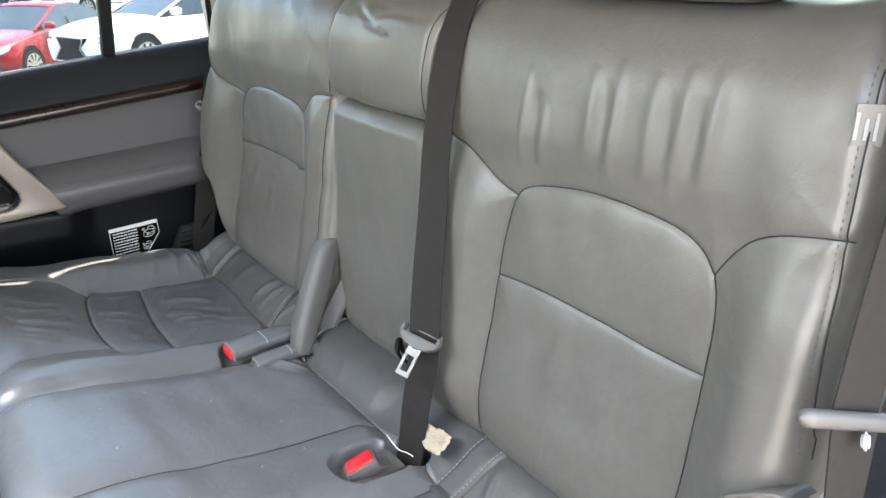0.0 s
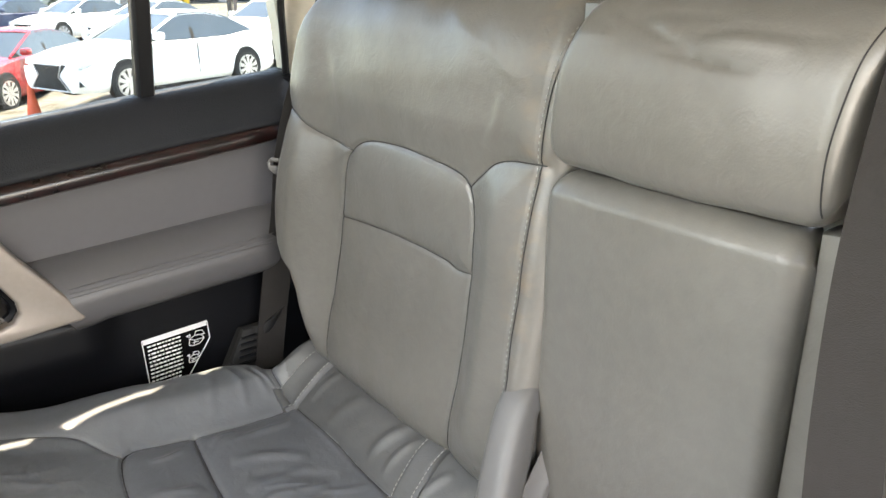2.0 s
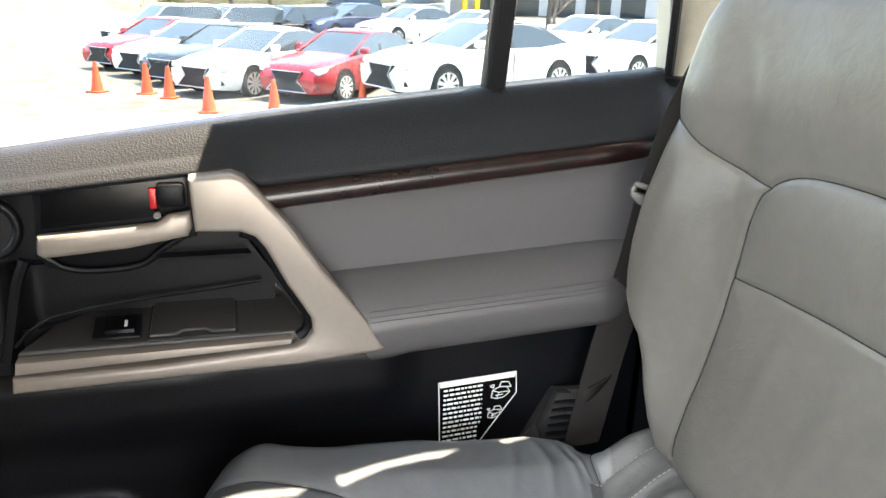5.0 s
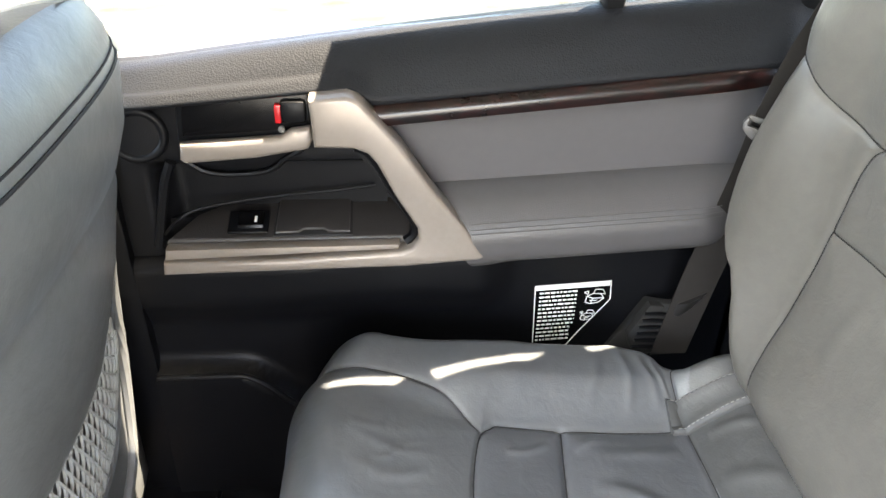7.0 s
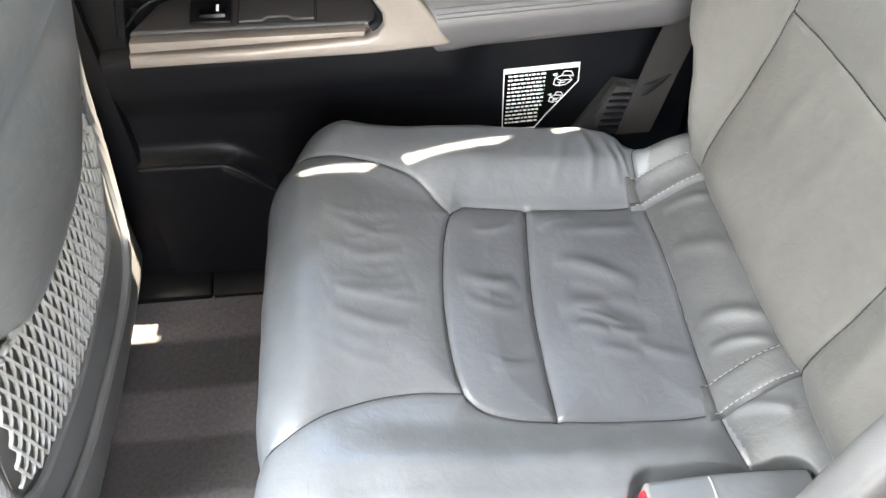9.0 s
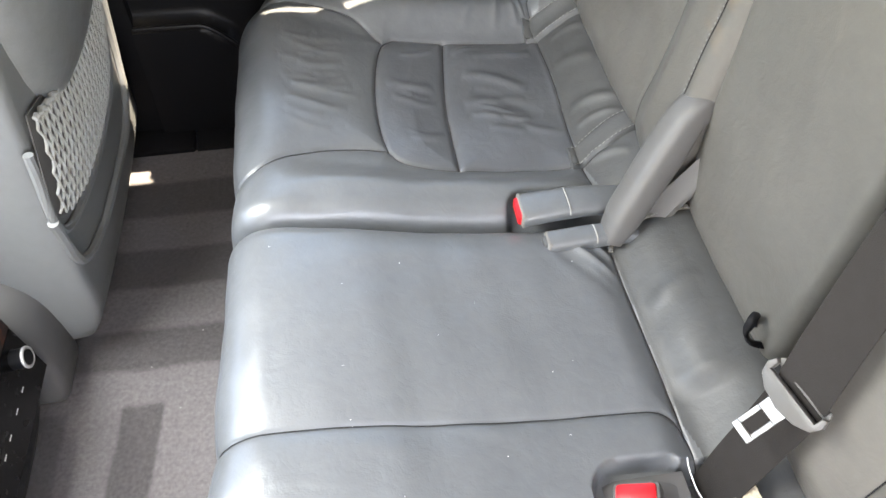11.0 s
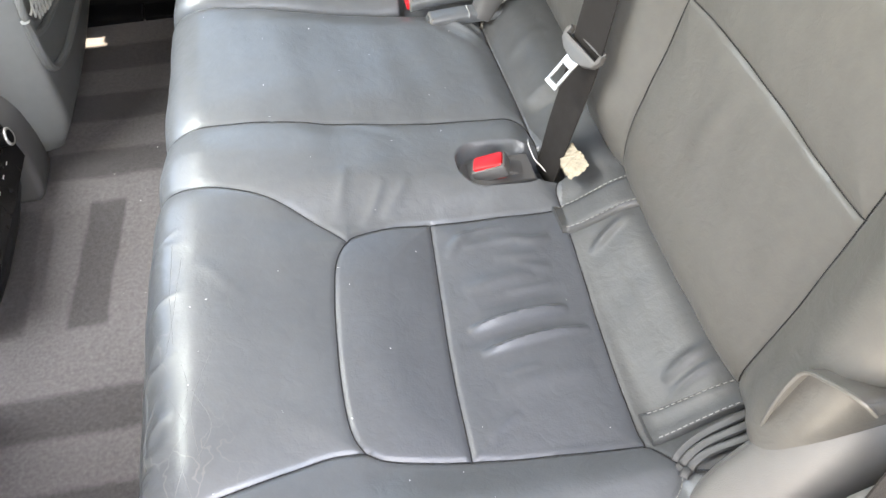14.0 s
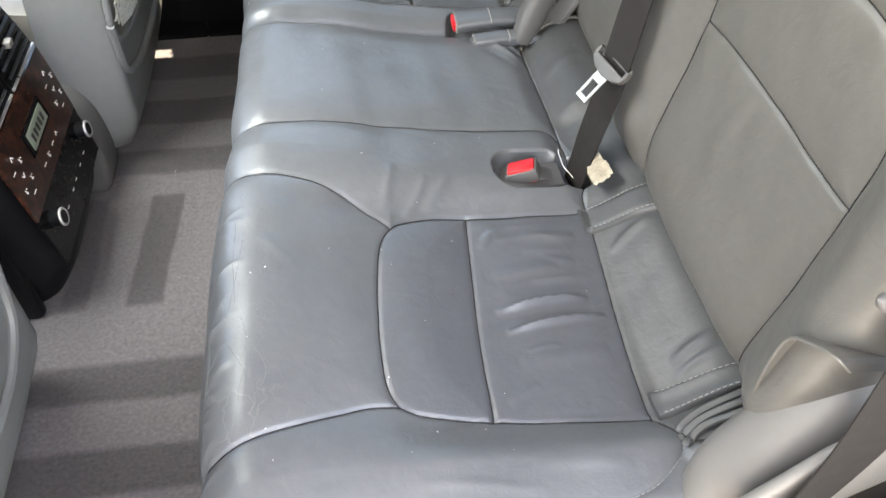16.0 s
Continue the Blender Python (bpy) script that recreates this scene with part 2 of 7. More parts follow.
SHELL_PAINT = material("car_paint_white", (0.7, 0.7, 0.69), 0.3, coat=0.5, vary=0.04)


def glass(name, tint=(0.86, 0.9, 0.88)):
    m = bpy.data.materials.new(name)
    m.use_nodes = True
    nt = m.node_tree
    out = nt.nodes["Material Output"]
    tr, gl, mx, fr = (nt.nodes.new("ShaderNode" + k) for k in ("BsdfTransparent", "BsdfGlossy", "MixShader", "Fresnel"))
    tr.inputs[0].default_value = (*tint, 1)
    gl.inputs["Roughness"].default_value = 0.02
    fr.inputs[0].default_value = 1.45
    nt.links.new(fr.outputs[0], mx.inputs[0])
    nt.links.new(tr.outputs[0], mx.inputs[1])
    nt.links.new(gl.outputs[0], mx.inputs[2])
    nt.links.new(mx.outputs[0], out.inputs[0])
    return m


GLASS = glass("added_roof_pane_glass")
# Tint added to darken the overbright view outside; no known tint.
TINTED = glass("view_dimming_glass", (0.72, 0.75, 0.735))


# ---- building helpers ----
def thing(name, label, category, group="", kind="", at=(0, 0, 0)):
    e = new(name)
    e.empty_display_size = 0.05
    e.location = at
    return tagged(e, label, category, group, kind)


def as_mesh(name, src, smooth=True):
    if isinstance(src, bmesh.types.BMesh):
        me = bpy.data.meshes.new(name)
        src.normal_update()
        src.to_mesh(me)
        src.free()
    else:
        verts, faces = src
        me = bpy.data.meshes.new(name)
        me.from_pydata([tuple(map(float, v)) for v in verts], [], [tuple(map(int, f)) for f in faces])
    if smooth:
        me.shade_smooth()
        me.set_sharp_from_angle(angle=radians(42))
    me.update()
    return me


def part(name, src, mat, parent, label="", smooth=True):
    me = as_mesh(name, src, smooth)
    me.materials.append(mat)
    ob = new(name, me)
    if parent is not None:
        ob.parent = parent
        ob.matrix_parent_inverse = Matrix.Translation(parent.location).inverted() if parent.parent is None and parent.type == "EMPTY" else Matrix()
    return tagged(ob, label)


def single(name, src, mat, label, category="", group="", kind="", smooth=True):
    return tagged(part(name, src, mat, None, label, smooth), label, category, group, kind)


def box(lo, hi, bevel=0.004, seg=2):
    bm = bmesh.new()
    bmesh.ops.create_cube(bm, size=1)
    c, s = (Vector(lo) + Vector(hi)) / 2, Vector(hi) - Vector(lo)
    bmesh.ops.scale(bm, vec=s, verts=bm.verts)
    bmesh.ops.translate(bm, vec=c, verts=bm.verts)
    if bevel:
        bmesh.ops.bevel(bm, geom=bm.edges[:], offset=min(bevel, min(s) * 0.45), segments=seg, affect="EDGES", profile=0.5)
    return bm


def prism(poly, axis, a, b, bevel=0.003, seg=2):
    """A flat outline, given in the two other axes in order, pulled from a to b along the axis."""
    bm = bmesh.new()

    def at(p, v):
        return {"x": (v, p[0], p[1]), "y": (p[0], v, p[1]), "z": (p[0], p[1], v)}[axis]
    va = [bm.verts.new(at(p, a)) for p in poly]
    vb = [bm.verts.new(at(p, b)) for p in poly]
    n = len(poly)
    fa, fb = bm.faces.new(va), bm.faces.new(vb[::-1])
    for i in range(n):
        bm.faces.new((va[i], vb[i], vb[(i + 1) % n], va[(i + 1) % n]))
    bmesh.ops.recalc_face_normals(bm, faces=bm.faces)
    if bevel:
        rim = list({e for f in (fa, fb) for e in f.edges})
        bmesh.ops.bevel(bm, geom=rim, offset=bevel, segments=seg, affect="EDGES", profile=0.5)
    return bm


def smooth_line(pts, step=0.004):
    """A Catmull-Rom curve through the points, sampled evenly."""
    p = np.array(pts, float)
    if len(p) < 3:
        n = max(2, int(np.linalg.norm(p[-1] - p[0]) / step) + 1)
        return p[0] + (p[-1] - p[0]) * np.linspace(0, 1, n)[:, None]
    q = np.vstack([2 * p[0] - p[1], p, 2 * p[-1] - p[-2]])
    out = []
    for i in range(1, len(q) - 2):
        n = max(2, int(np.linalg.norm(q[i + 1] - q[i]) / step) + 1)
        t = np.linspace(0, 1, n, endpoint=False)[:, None]
        a, b, c, d = q[i - 1], q[i], q[i + 1], q[i + 2]
        out.append(0.5 * (2 * b + (c - a) * t + (2 * a - 5 * b + 4 * c - d) * t ** 2 + (3 * b - a - 3 * c + d) * t ** 3))
    return np.vstack(out + [p[-1:]])


def tube(pts, r, seg=6, flat=1.0):
    pts = np.array(pts, float)
    d = np.gradient(pts, axis=0)
    d /= np.linalg.norm(d, axis=1)[:, None] + 1e-12
    up = np.array([0, 0, 1.0]) if abs(d[:, 2]).mean() < 0.8 else np.array([1.0, 0, 0])
    verts, faces = [], []
    for i, (p, t) in enumerate(zip(pts, d)):
        s = np.cross(t, up)
        s /= np.linalg.norm(s) + 1e-12
        u = np.cross(s, t)
        for k in range(seg):
            a = 2 * math.pi * k / seg
            verts.append(p + r * (math.cos(a) * s + flat * math.sin(a) * u))
    for i in range(len(pts) - 1):
        for k in range(seg):
            faces.append((i * seg + k, i * seg + (k + 1) % seg, (i + 1) * seg + (k + 1) % seg, (i + 1) * seg + k))
    faces.append(tuple(range(seg))[::-1])
    faces.append(tuple(range((len(pts) - 1) * seg, len(pts) * seg)))
    return verts, faces


def sheet(rows, close=None):
    """Faces over rows of points (an array n x m x 3)."""
    g = np.asarray(rows, float)
    n, m = g.shape[:2]
    i = np.arange(n * m).reshape(n, m)
    f = np.stack([i[:-1, :-1], i[1:, :-1], i[1:, 1:], i[:-1, 1:]], -1).reshape(-1, 4)
    return g.reshape(-1, 3), f


def slab(rows, offset):
    """A sheet with thickness: a second layer moved by the vector offset, and a rim."""
    g = np.asarray(rows, float)
    n, m = g.shape[:2]
    v = np.vstack([g.reshape(-1, 3), (g + np.asarray(offset)).reshape(-1, 3)])
    i = np.arange(n * m).reshape(n, m)
    f = np.stack([i[:-1, :-1], i[1:, :-1], i[1:, 1:], i[:-1, 1:]], -1).reshape(-1, 4)
    rim = np.r_[i[0, :-1], i[:-1, -1], i[-1, :0:-1], i[:0:-1, 0]]
    nxt = np.roll(rim, -1)
    k = n * m
    side = np.stack([rim, nxt, nxt + k, rim + k], -1)
    return v, np.vstack([f, f[:, ::-1] + k, side])


def merge(parts):
    verts, faces, k = [], [], 0
    for v, f in parts:
        verts += [tuple(p) for p in v]
        faces += [tuple(int(a) + k for a in q) for q in f]
        k += len(v)
    return verts, faces


def bar(p, q, w, h, up=(0, 0, 1)):
    """A small straight bar from p to q."""
    p, q, up = Vector(p), Vector(q), Vector(up)
    d = (q - p).normalized()
    s = d.cross(up).normalized() * w / 2
    u = s.cross(d).normalized() * h / 2
    v = [e + a * s + b * u for e in (p, q) for a, b in ((-1, -1), (1, -1), (1, 1), (-1, 1))]
    return v, [(0, 1, 2, 3), (7, 6, 5, 4), (0, 4, 5, 1), (1, 5, 6, 2), (2, 6, 7, 3), (3, 7, 4, 0)]


def disc(c, axis, r, depth, seg=32, bevel=0.002):
    bm = bmesh.new()
    bmesh.ops.create_cone(bm, cap_ends=True, segments=seg, radius1=r, radius2=r, depth=depth)
    if bevel:
        bmesh.ops.bevel(bm, geom=[e for e in bm.edges if len(e.link_faces) == 2 and any(len(f.verts) > 4 for f in e.link_faces)], offset=bevel, segments=2, affect="EDGES")
    q = Vector((0, 0, 1)).rotation_difference(Vector(axis))
    bmesh.ops.transform(bm, matrix=Matrix.Translation(c) @ q.to_matrix().to_4x4(), verts=bm.verts)
    return bm


def ring(c, axis, r, tube_r, seg=40, flat=1.0):
    q = Vector((0, 0, 1)).rotation_difference(Vector(axis)).to_matrix()
    v, f, k = [], [], 10
    for i in range(seg):
        a = 2 * math.pi * i / seg
        for j in range(k):
            b = 2 * math.pi * j / k
            v.append(Vector(c) + q @ Vector(((r + tube_r * math.cos(b)) * math.cos(a), (r + tube_r * math.cos(b)) * math.sin(a), flat * tube_r * math.sin(b))))
            f.append((i * k + j, ((i + 1) % seg) * k + j, ((i + 1) % seg) * k + (j + 1) % k, i * k + (j + 1) % k))
    return v, f


def stitch_line(pts, normals, length=0.0040, gap=0.0024, w=0.0008, lift=0.0006):
    """Short threads along a line."""
    p = np.array(pts, float)
    seg = np.r_[0, np.cumsum(np.linalg.norm(np.diff(p, axis=0), axis=1))]
    out = []
    s = gap
    while s + length < seg[-1]:
        a = np.array([np.interp(s, seg, p[:, k]) for k in range(3)])
        b = np.array([np.interp(s + length, seg, p[:, k]) for k in range(3)])
        n = np.array([np.interp(s, seg, np.array(normals)[:, k]) for k in range(3)])
        out.append(bar(a + n * lift, b + n * lift, w, w, n))
        s += length + gap
    return merge(out)


# ---- upholstery ----
class Upholstery:
    """A padded surface over a profile in x and z, with seams pressed into it and creases raised on it."""

    def __init__(self, profile, y0, y1, radius, depth, seams=(), creases=(), extra=None, puff=0.006, waviness=0.0012, taper=None, bow=None, wander=0.006):
        p = np.array(profile, float)
        self.s, self.px, self.pz = p.T
        self.y0, self.y1, self.radius, self.depth = y0, y1, radius, depth
        self.seams = [(smooth_line(line, 0.012), 0.40 * d, 0.62 * w) for line, d, w in seams]
        self.creases, self.extra, self.puff, self.waviness, self.taper, self.bow, self.wander = creases, extra, puff, waviness, taper, bow, wander

    def base(self, s):
        x, z = np.interp(s, self.s, self.px), np.interp(s, self.s, self.pz)
        h = 0.008
        tx = np.interp(s + h, self.s, self.px) - np.interp(s - h, self.s, self.px)
        tz = np.interp(s + h, self.s, self.pz) - np.interp(s - h, self.s, self.pz)
        k = np.hypot(tx, tz) + 1e-9
        return x, z, -tz / k, tx / k

    def lift(self, s, y):
        out = np.zeros_like(s)
        near = np.full_like(s, 9.0)
        for line, d, w in self.seams:
            dist = np.full_like(s, 9.0)
            for a, b in zip(line[:-1], line[1:]):
                ab = b - a
                t = np.clip(((s - a[0]) * ab[0] + (y - a[1]) * ab[1]) / (ab @ ab + 1e-12), 0, 1)
                dist = np.minimum(dist, np.hypot(s - a[0] - t * ab[0], y - a[1] - t * ab[1]))
            out -= d * np.exp(-(dist / w) ** 2)
            near = np.minimum(near, dist)
        out += self.puff * (1 - np.exp(-near / 0.028))
        for (a0, a1), (b0, b1), amp, w in self.creases:
            ab = np.array((b0 - a0, b1 - a1))
            t = ((s - a0) * ab[0] + (y - a1) * ab[1]) / (ab @ ab)
            tc = np.clip(t, 0, 1)
            bend = self.wander * np.sin(3.1 * t + 40 * a0)
            dist = np.hypot(s - a0 - tc * ab[0] + bend * ab[1] / np.hypot(*ab), y - a1 - tc * ab[1] - bend * ab[0] / np.hypot(*ab))
            env = np.clip(np.sin(np.pi * np.clip(t, 0, 1)), 0, 1) ** 0.7
            out += amp * env * np.exp(-(dist / w) ** 2)
        if self.waviness:
            out += self.waviness * (np.sin(31 * s + 17 * y) * np.sin(23 * y - 9 * s) + 0.6 * np.sin(67 * s - 41 * y + 2) * np.sin(53 * y + 29 * s))
        if self.extra is not None:
            out += self.extra(s, y)
        return out

    def edges(self, s):
        if self.taper is None:
            return np.full_like(s, self.y0), np.full_like(s, self.y1)
        k = np.array(self.taper, float)
        return np.interp(s, k[:, 0], k[:, 1]), np.interp(s, k[:, 0], k[:, 2])

    def place(self, s, y, above=0.0):
        s, y = np.atleast_1d(np.asarray(s, float)), np.atleast_1d(np.asarray(y, float))
        x, z, nx, nz = self.base(s)
        e0, e1 = self.edges(s)
        e = np.clip(np.minimum(y - e0, e1 - y), 0, self.radius)
        drop = self.radius - np.sqrt(np.maximum(self.radius ** 2 - (self.radius - e) ** 2, 0))
        h = self.lift(s, y) - drop + above
        return np.stack([x + nx * h + self.forward(s, y), y, z + nz * h], -1), np.stack([nx, 0 * nx, nz], -1)

    def forward(self, s, y):
        return self.bow(y) * ease((0.16 - s) / 0.16) if self.bow else 0.0

    def mesh(self, step=0.0035):
        r = self.radius
        sg = np.unique(np.r_[np.arange(self.s[0], self.s[-1], step), self.s[-1]])
        a = np.linspace(0, np.pi / 2, max(5, int(r * 1.6 / step)))
        ye, de = r - r * np.cos(a), r - r * np.sin(a)
        dd = np.linspace(self.depth, r, 6)[:-1]
        n = max(3, int((self.y1 - self.y0 - 2 * r) / step))
        mid = np.linspace(r, self.y1 - self.y0 - r, n)[1:-1]
        off = np.r_[0 * dd, ye, mid]
        drop = np.r_[dd, de, 0 * mid]
        full = np.r_[off, (self.y1 - self.y0) - np.r_[0 * dd, ye][::-1]]
        drop = np.r_[drop, np.r_[dd, de][::-1]]
        S, F = np.meshgrid(sg, full / (self.y1 - self.y0), indexing="ij")
        D = np.broadcast_to(drop, S.shape)
        e0, e1 = self.edges(S)
        Y = e0 + F * (e1 - e0)
        x, z, nx, nz = self.base(S)
        keep = np.clip(1 - D / max(r, 1e-6), 0, 1) ** 0.5
        h = self.lift(S, Y) * keep - D
        return sheet(np.stack([x + nx * h + self.forward(S, Y), Y, z + nz * h], -1))

    def run(self, line, above=0.0, step=0.004):
        q = smooth_line(line, step)
        return self.place(q[:, 0], q[:, 1], above)


def cords(uph, lines, parent, name="seam"):
    for line in lines:
        p, n = uph.run(line, 0.0007)
        part(name, tube(p, 0.00065, 5), SEAM, parent, "dark sewn seam line")


def stitching(uph, line, parent):
    p, n = uph.run(line, 0.0006)
    part("stitching", stitch_line(p, n), THREAD, parent, "pale stitching")


def patch(uph, s0, s1, y0f, y1f, above=0.004, step=0.004, curl=0.0):
    """A strap lying on the upholstery between two edges y0f(s), y1f(s)."""
    s = np.arange(s0, s1, step)
    t = np.linspace(0, 1, 12)
    S, T = np.meshgrid(s, t, indexing="ij")
    Y = y0f(S) * (1 - T) + y1f(S) * T
    top, n = uph.place(S.ravel(), Y.ravel(), 0.0)
    top = top.reshape(*S.shape, 3)
    n = n.reshape(*S.shape, 3)
    k = np.minimum(np.sin(np.pi * T) * 3, 1) * (above - 0.0015) + 0.0015
    up = top + n * k[..., None]
    return slab(up, (0.0, 0, -0.008))


MID = 0.925


def flip(line):
    return [(s, 2 * MID - y) for s, y in line]


def ease(v):
    v = np.clip(v, 0, 1)
    return v * v * (3 - 2 * v)


def rounded_hole(s, y, s0, s1, y0, y1, r, soft):
    dx = np.maximum(np.abs(s - (s0 + s1) / 2) - (s1 - s0) / 2 + r, 0)
    dy = np.maximum(np.abs(y - (y0 + y1) / 2) - (y1 - y0) / 2 + r, 0)
    d = np.hypot(dx, dy) - r
    return ease(-d / soft + 0.5)


# ---- rear bench: cushions ----
SEAT_PROFILE = smooth_line([(-0.26, 0.030, 0.075), (-0.16, 0.006, 0.172), (-0.08, -0.004, 0.245), (-0.03, -0.001, 0.296), (0.0, 0.012, 0.322), (0.03, 0.034, 0.334), (0.06, 0.060, 0.335),
                            (0.10, 0.10, 0.327), (0.20, 0.20, 0.302), (0.30, 0.30, 0.284), (0.40, 0.40, 0.275), (0.45, 0.45, 0.273), (0.475, 0.472, 0.278), (0.50, 0.495, 0.293), (0.53, 0.522, 0.312),
                            (0.56, 0.548, 0.318), (0.60, 0.587, 0.306)], 0.006)
INSET = [(0.464, 0.660), (0.38, 0.660), (0.302, 0.658), (0.26, 0.656), (0.223, 0.647), (0.204, 0.635), (0.189, 0.605), (0.182, 0.559), (0.178, 0.507), (0.176, 0.459), (0.177, 0.415),
         (0.183, 0.390), (0.195, 0.376), (0.214, 0.369), (0.248, 0.365), (0.282, 0.362), (0.331, 0.357), (0.391, 0.353), (0.446, 0.349)]
INSET_REAR = [(0.464, 0.660), (0.456, 0.554), (0.448, 0.448), (0.445, 0.37), (0.446, 0.349)]
SEAM_IN = [(0.204, 0.635), (0.183, 0.655), (0.151, 0.677), (0.112, 0.697), (0.072, 0.710), (0.038, 0.716), (0.013, 0.720), (-0.05, 0.722), (-0.2, 0.722)]
SEAM_OUT = [(0.190, 0.381), (0.159, 0.379), (0.126, 0.370), (0.088, 0.358), (0.052, 0.347), (0.021, 0.337), (0.0, 0.330), (-0.05, 0.322), (-0.2, 0.320)]
CROSS = [(0.302, 0.658), (0.295, 0.573), (0.288, 0.485), (0.284, 0.422), (0.282, 0.362)]
REAR_OUT = [(0.446, 0.349), (0.46, 0.330), (0.476, 0.312), (0.50, 0.300)]
OUTER_EDGE = [(0.476, 0.312), (0.443, 0.287), (0.41, 0.266), (0.358, 0.252), (0.302, 0.248), (0.247, 0.248), (0.145, 0.252), (0.04, 0.258)]
MIDDLE = [(-0.2, 0.815), (-0.03, 0.815), (0.04, 0.817), (0.13, 0.815), (0.29, 0.814), (0.41, 0.814), (0.448, 0.808), (0.462, 0.785), (0.464, 0.757)]
MIDDLE_REAR = [(0.456, 1.030), (0.458, 0.945), (0.462, 0.840), (0.462, 0.785)]
REAR_IN = [(0.464, 0.660), (0.466, 0.685), (0.474, 0.700)]


def front_bow(y):
    """The bench front sets back towards the far door and rounds off at both ends."""
    return 0.018 * ease((y - 0.55) / 0.5) + 0.045 * ease((y - 1.48) / 0.15) ** 1.6 + 0.014 * ease((0.33 - y) / 0.10)


def bolsters(s, y):
    """Raised sides of one seat place, in the near seat's coordinates."""
    return (0.024 * ease((0.365 - y) / 0.06) * ease((s - 0.08) / 0.2) + 0.020 * ease((y - 0.655) / 0.06) * ease((s - 0.02) / 0.16) * ease((0.50 - s) / 0.08)
            - 0.006 * np.exp(-((y - 0.508) / 0.11) ** 2) * ease((s - 0.2) / 0.08) * ease((0.5 - s) / 0.08))


def near_extra(s, y):
    out = bolsters(s, y) * ease((1.12 - y) / 0.10)
    out += 0.012 * ease((y - 0.82) / 0.03) * ease((1.07 - y) / 0.03) * np.exp(-((s - 0.505) / 0.028) ** 2)
    out -= 0.020 * rounded_hole(s, y, 0.350, 0.455, 0.698, 0.762, 0.029, 0.009)
    out -= 0.040 * rounded_hole(s, y, 0.444, 0.486, 0.704, 0.757, 0.008, 0.012)
    return out


near_seams = [(INSET, 0.0050, 0.0042), (INSET_REAR, 0.0026, 0.0040), (SEAM_IN, 0.005, 0.0040), (SEAM_OUT, 0.0046, 0.0040), (CROSS, 0.0042, 0.0046), (REAR_OUT, 0.0046, 0.0040),
              (OUTER_EDGE, 0.0025, 0.004), (MIDDLE, 0.0046, 0.0042), (MIDDLE_REAR, 0.005, 0.0045), (REAR_IN, 0.0046, 0.0040)]
near_creases = [((0.312, 0.506), (0.425, 0.520), 0.0080, 0.0038), ((0.318, 0.474), (0.440, 0.492), 0.0080, 0.0038), ((0.318, 0.555), (0.40, 0.570), 0.0036, 0.008), ((0.30, 0.49), (0.43, 0.505), -0.004, 0.008), ((0.31, 0.605), (0.345, 0.640), 0.003, 0.006),
                ((0.325, 0.43), (0.43, 0.44), 0.0022, 0.012), ((0.30, 0.382), (0.34, 0.40), 0.0022, 0.006), ((0.33, 0.53), (0.43, 0.545), -0.003, 0.009), ((0.10, 0.50), (0.16, 0.53), 0.0012, 0.010),
                ((0.225, 0.655), (0.25, 0.71), 0.0026, 0.006), ((0.245, 0.665), (0.285, 0.715), 0.0022, 0.007), ((0.20, 0.66), (0.205, 0.73), 0.0025, 0.007), ((0.31, 0.675), (0.37, 0.69), 0.0018, 0.008),
                ((0.05, 0.60), (0.10, 0.55), 0.0009, 0.006), ((0.20, 0.82), (0.30, 0.80), 0.0016, 0.010), ((0.12, 0.80), (0.2, 0.78), 0.0012, 0.012),
                ((0.38, 1.065), (0.455, 0.985), 0.0048, 0.006), ((0.41, 1.068), (0.458, 1.01), 0.0045, 0.005), ((0.36, 1.06), (0.445, 0.96), -0.002, 0.008), ((0.43, 1.06), (0.46, 1.03), 0.002, 0.004),
                ((0.49, 0.40), (0.545, 0.42), 0.004, 0.006), ((0.49, 0.385), (0.55, 0.40), 0.003, 0.005), ((0.475, 0.58), (0.53, 0.60), 0.003, 0.006), ((0.48, 0.93), (0.54, 0.96), 0.002, 0.01),
                ((0.30, 0.300), (0.40, 0.290), 0.0016, 0.008), ((0.18, 0.285), (0.31, 0.275), 0.0012, 0.006)]
rnd = random.Random(4)
for i in range(26):
    y = rnd.uniform(0.30, 0.66)
    near_creases.append(((rnd.uniform(-0.035, 0.0), y), (rnd.uniform(0.01, 0.035), y + rnd.uniform(-0.03, 0.03)), rnd.uniform(0.0006, 0.0014), 0.004))
for i in range(8):
    y = rnd.uniform(0.38, 0.64)
    a = rnd.uniform(0.32, 0.40)
    near_creases.append(((a, y), (a + rnd.uniform(0.03, 0.06), y + rnd.uniform(-0.01, 0.015)), rnd.uniform(0.0012, 0.003), rnd.uniform(0.0035, 0.006)))
cushion_near = Upholstery(SEAT_PROFILE, 0.228, 1.088, 0.034, 0.16, near_seams, near_creases, near_extra, puff=0.008, waviness=0.0010, bow=front_bow, wander=0.003)


def far_extra(s, y):
    out = bolsters(s, 2 * MID - y) - 0.006 * ease((1.15 - y) / 0.05) * ease((s - 0.02) / 0.1) + 0.006 * ease((y - 1.50) / 0.05) * ease((s - 0.02) / 0.1)
    out -= 0.022 * rounded_hole(s, y, 0.345, 0.52, 1.04, 1.128, 0.026, 0.012)
    return out


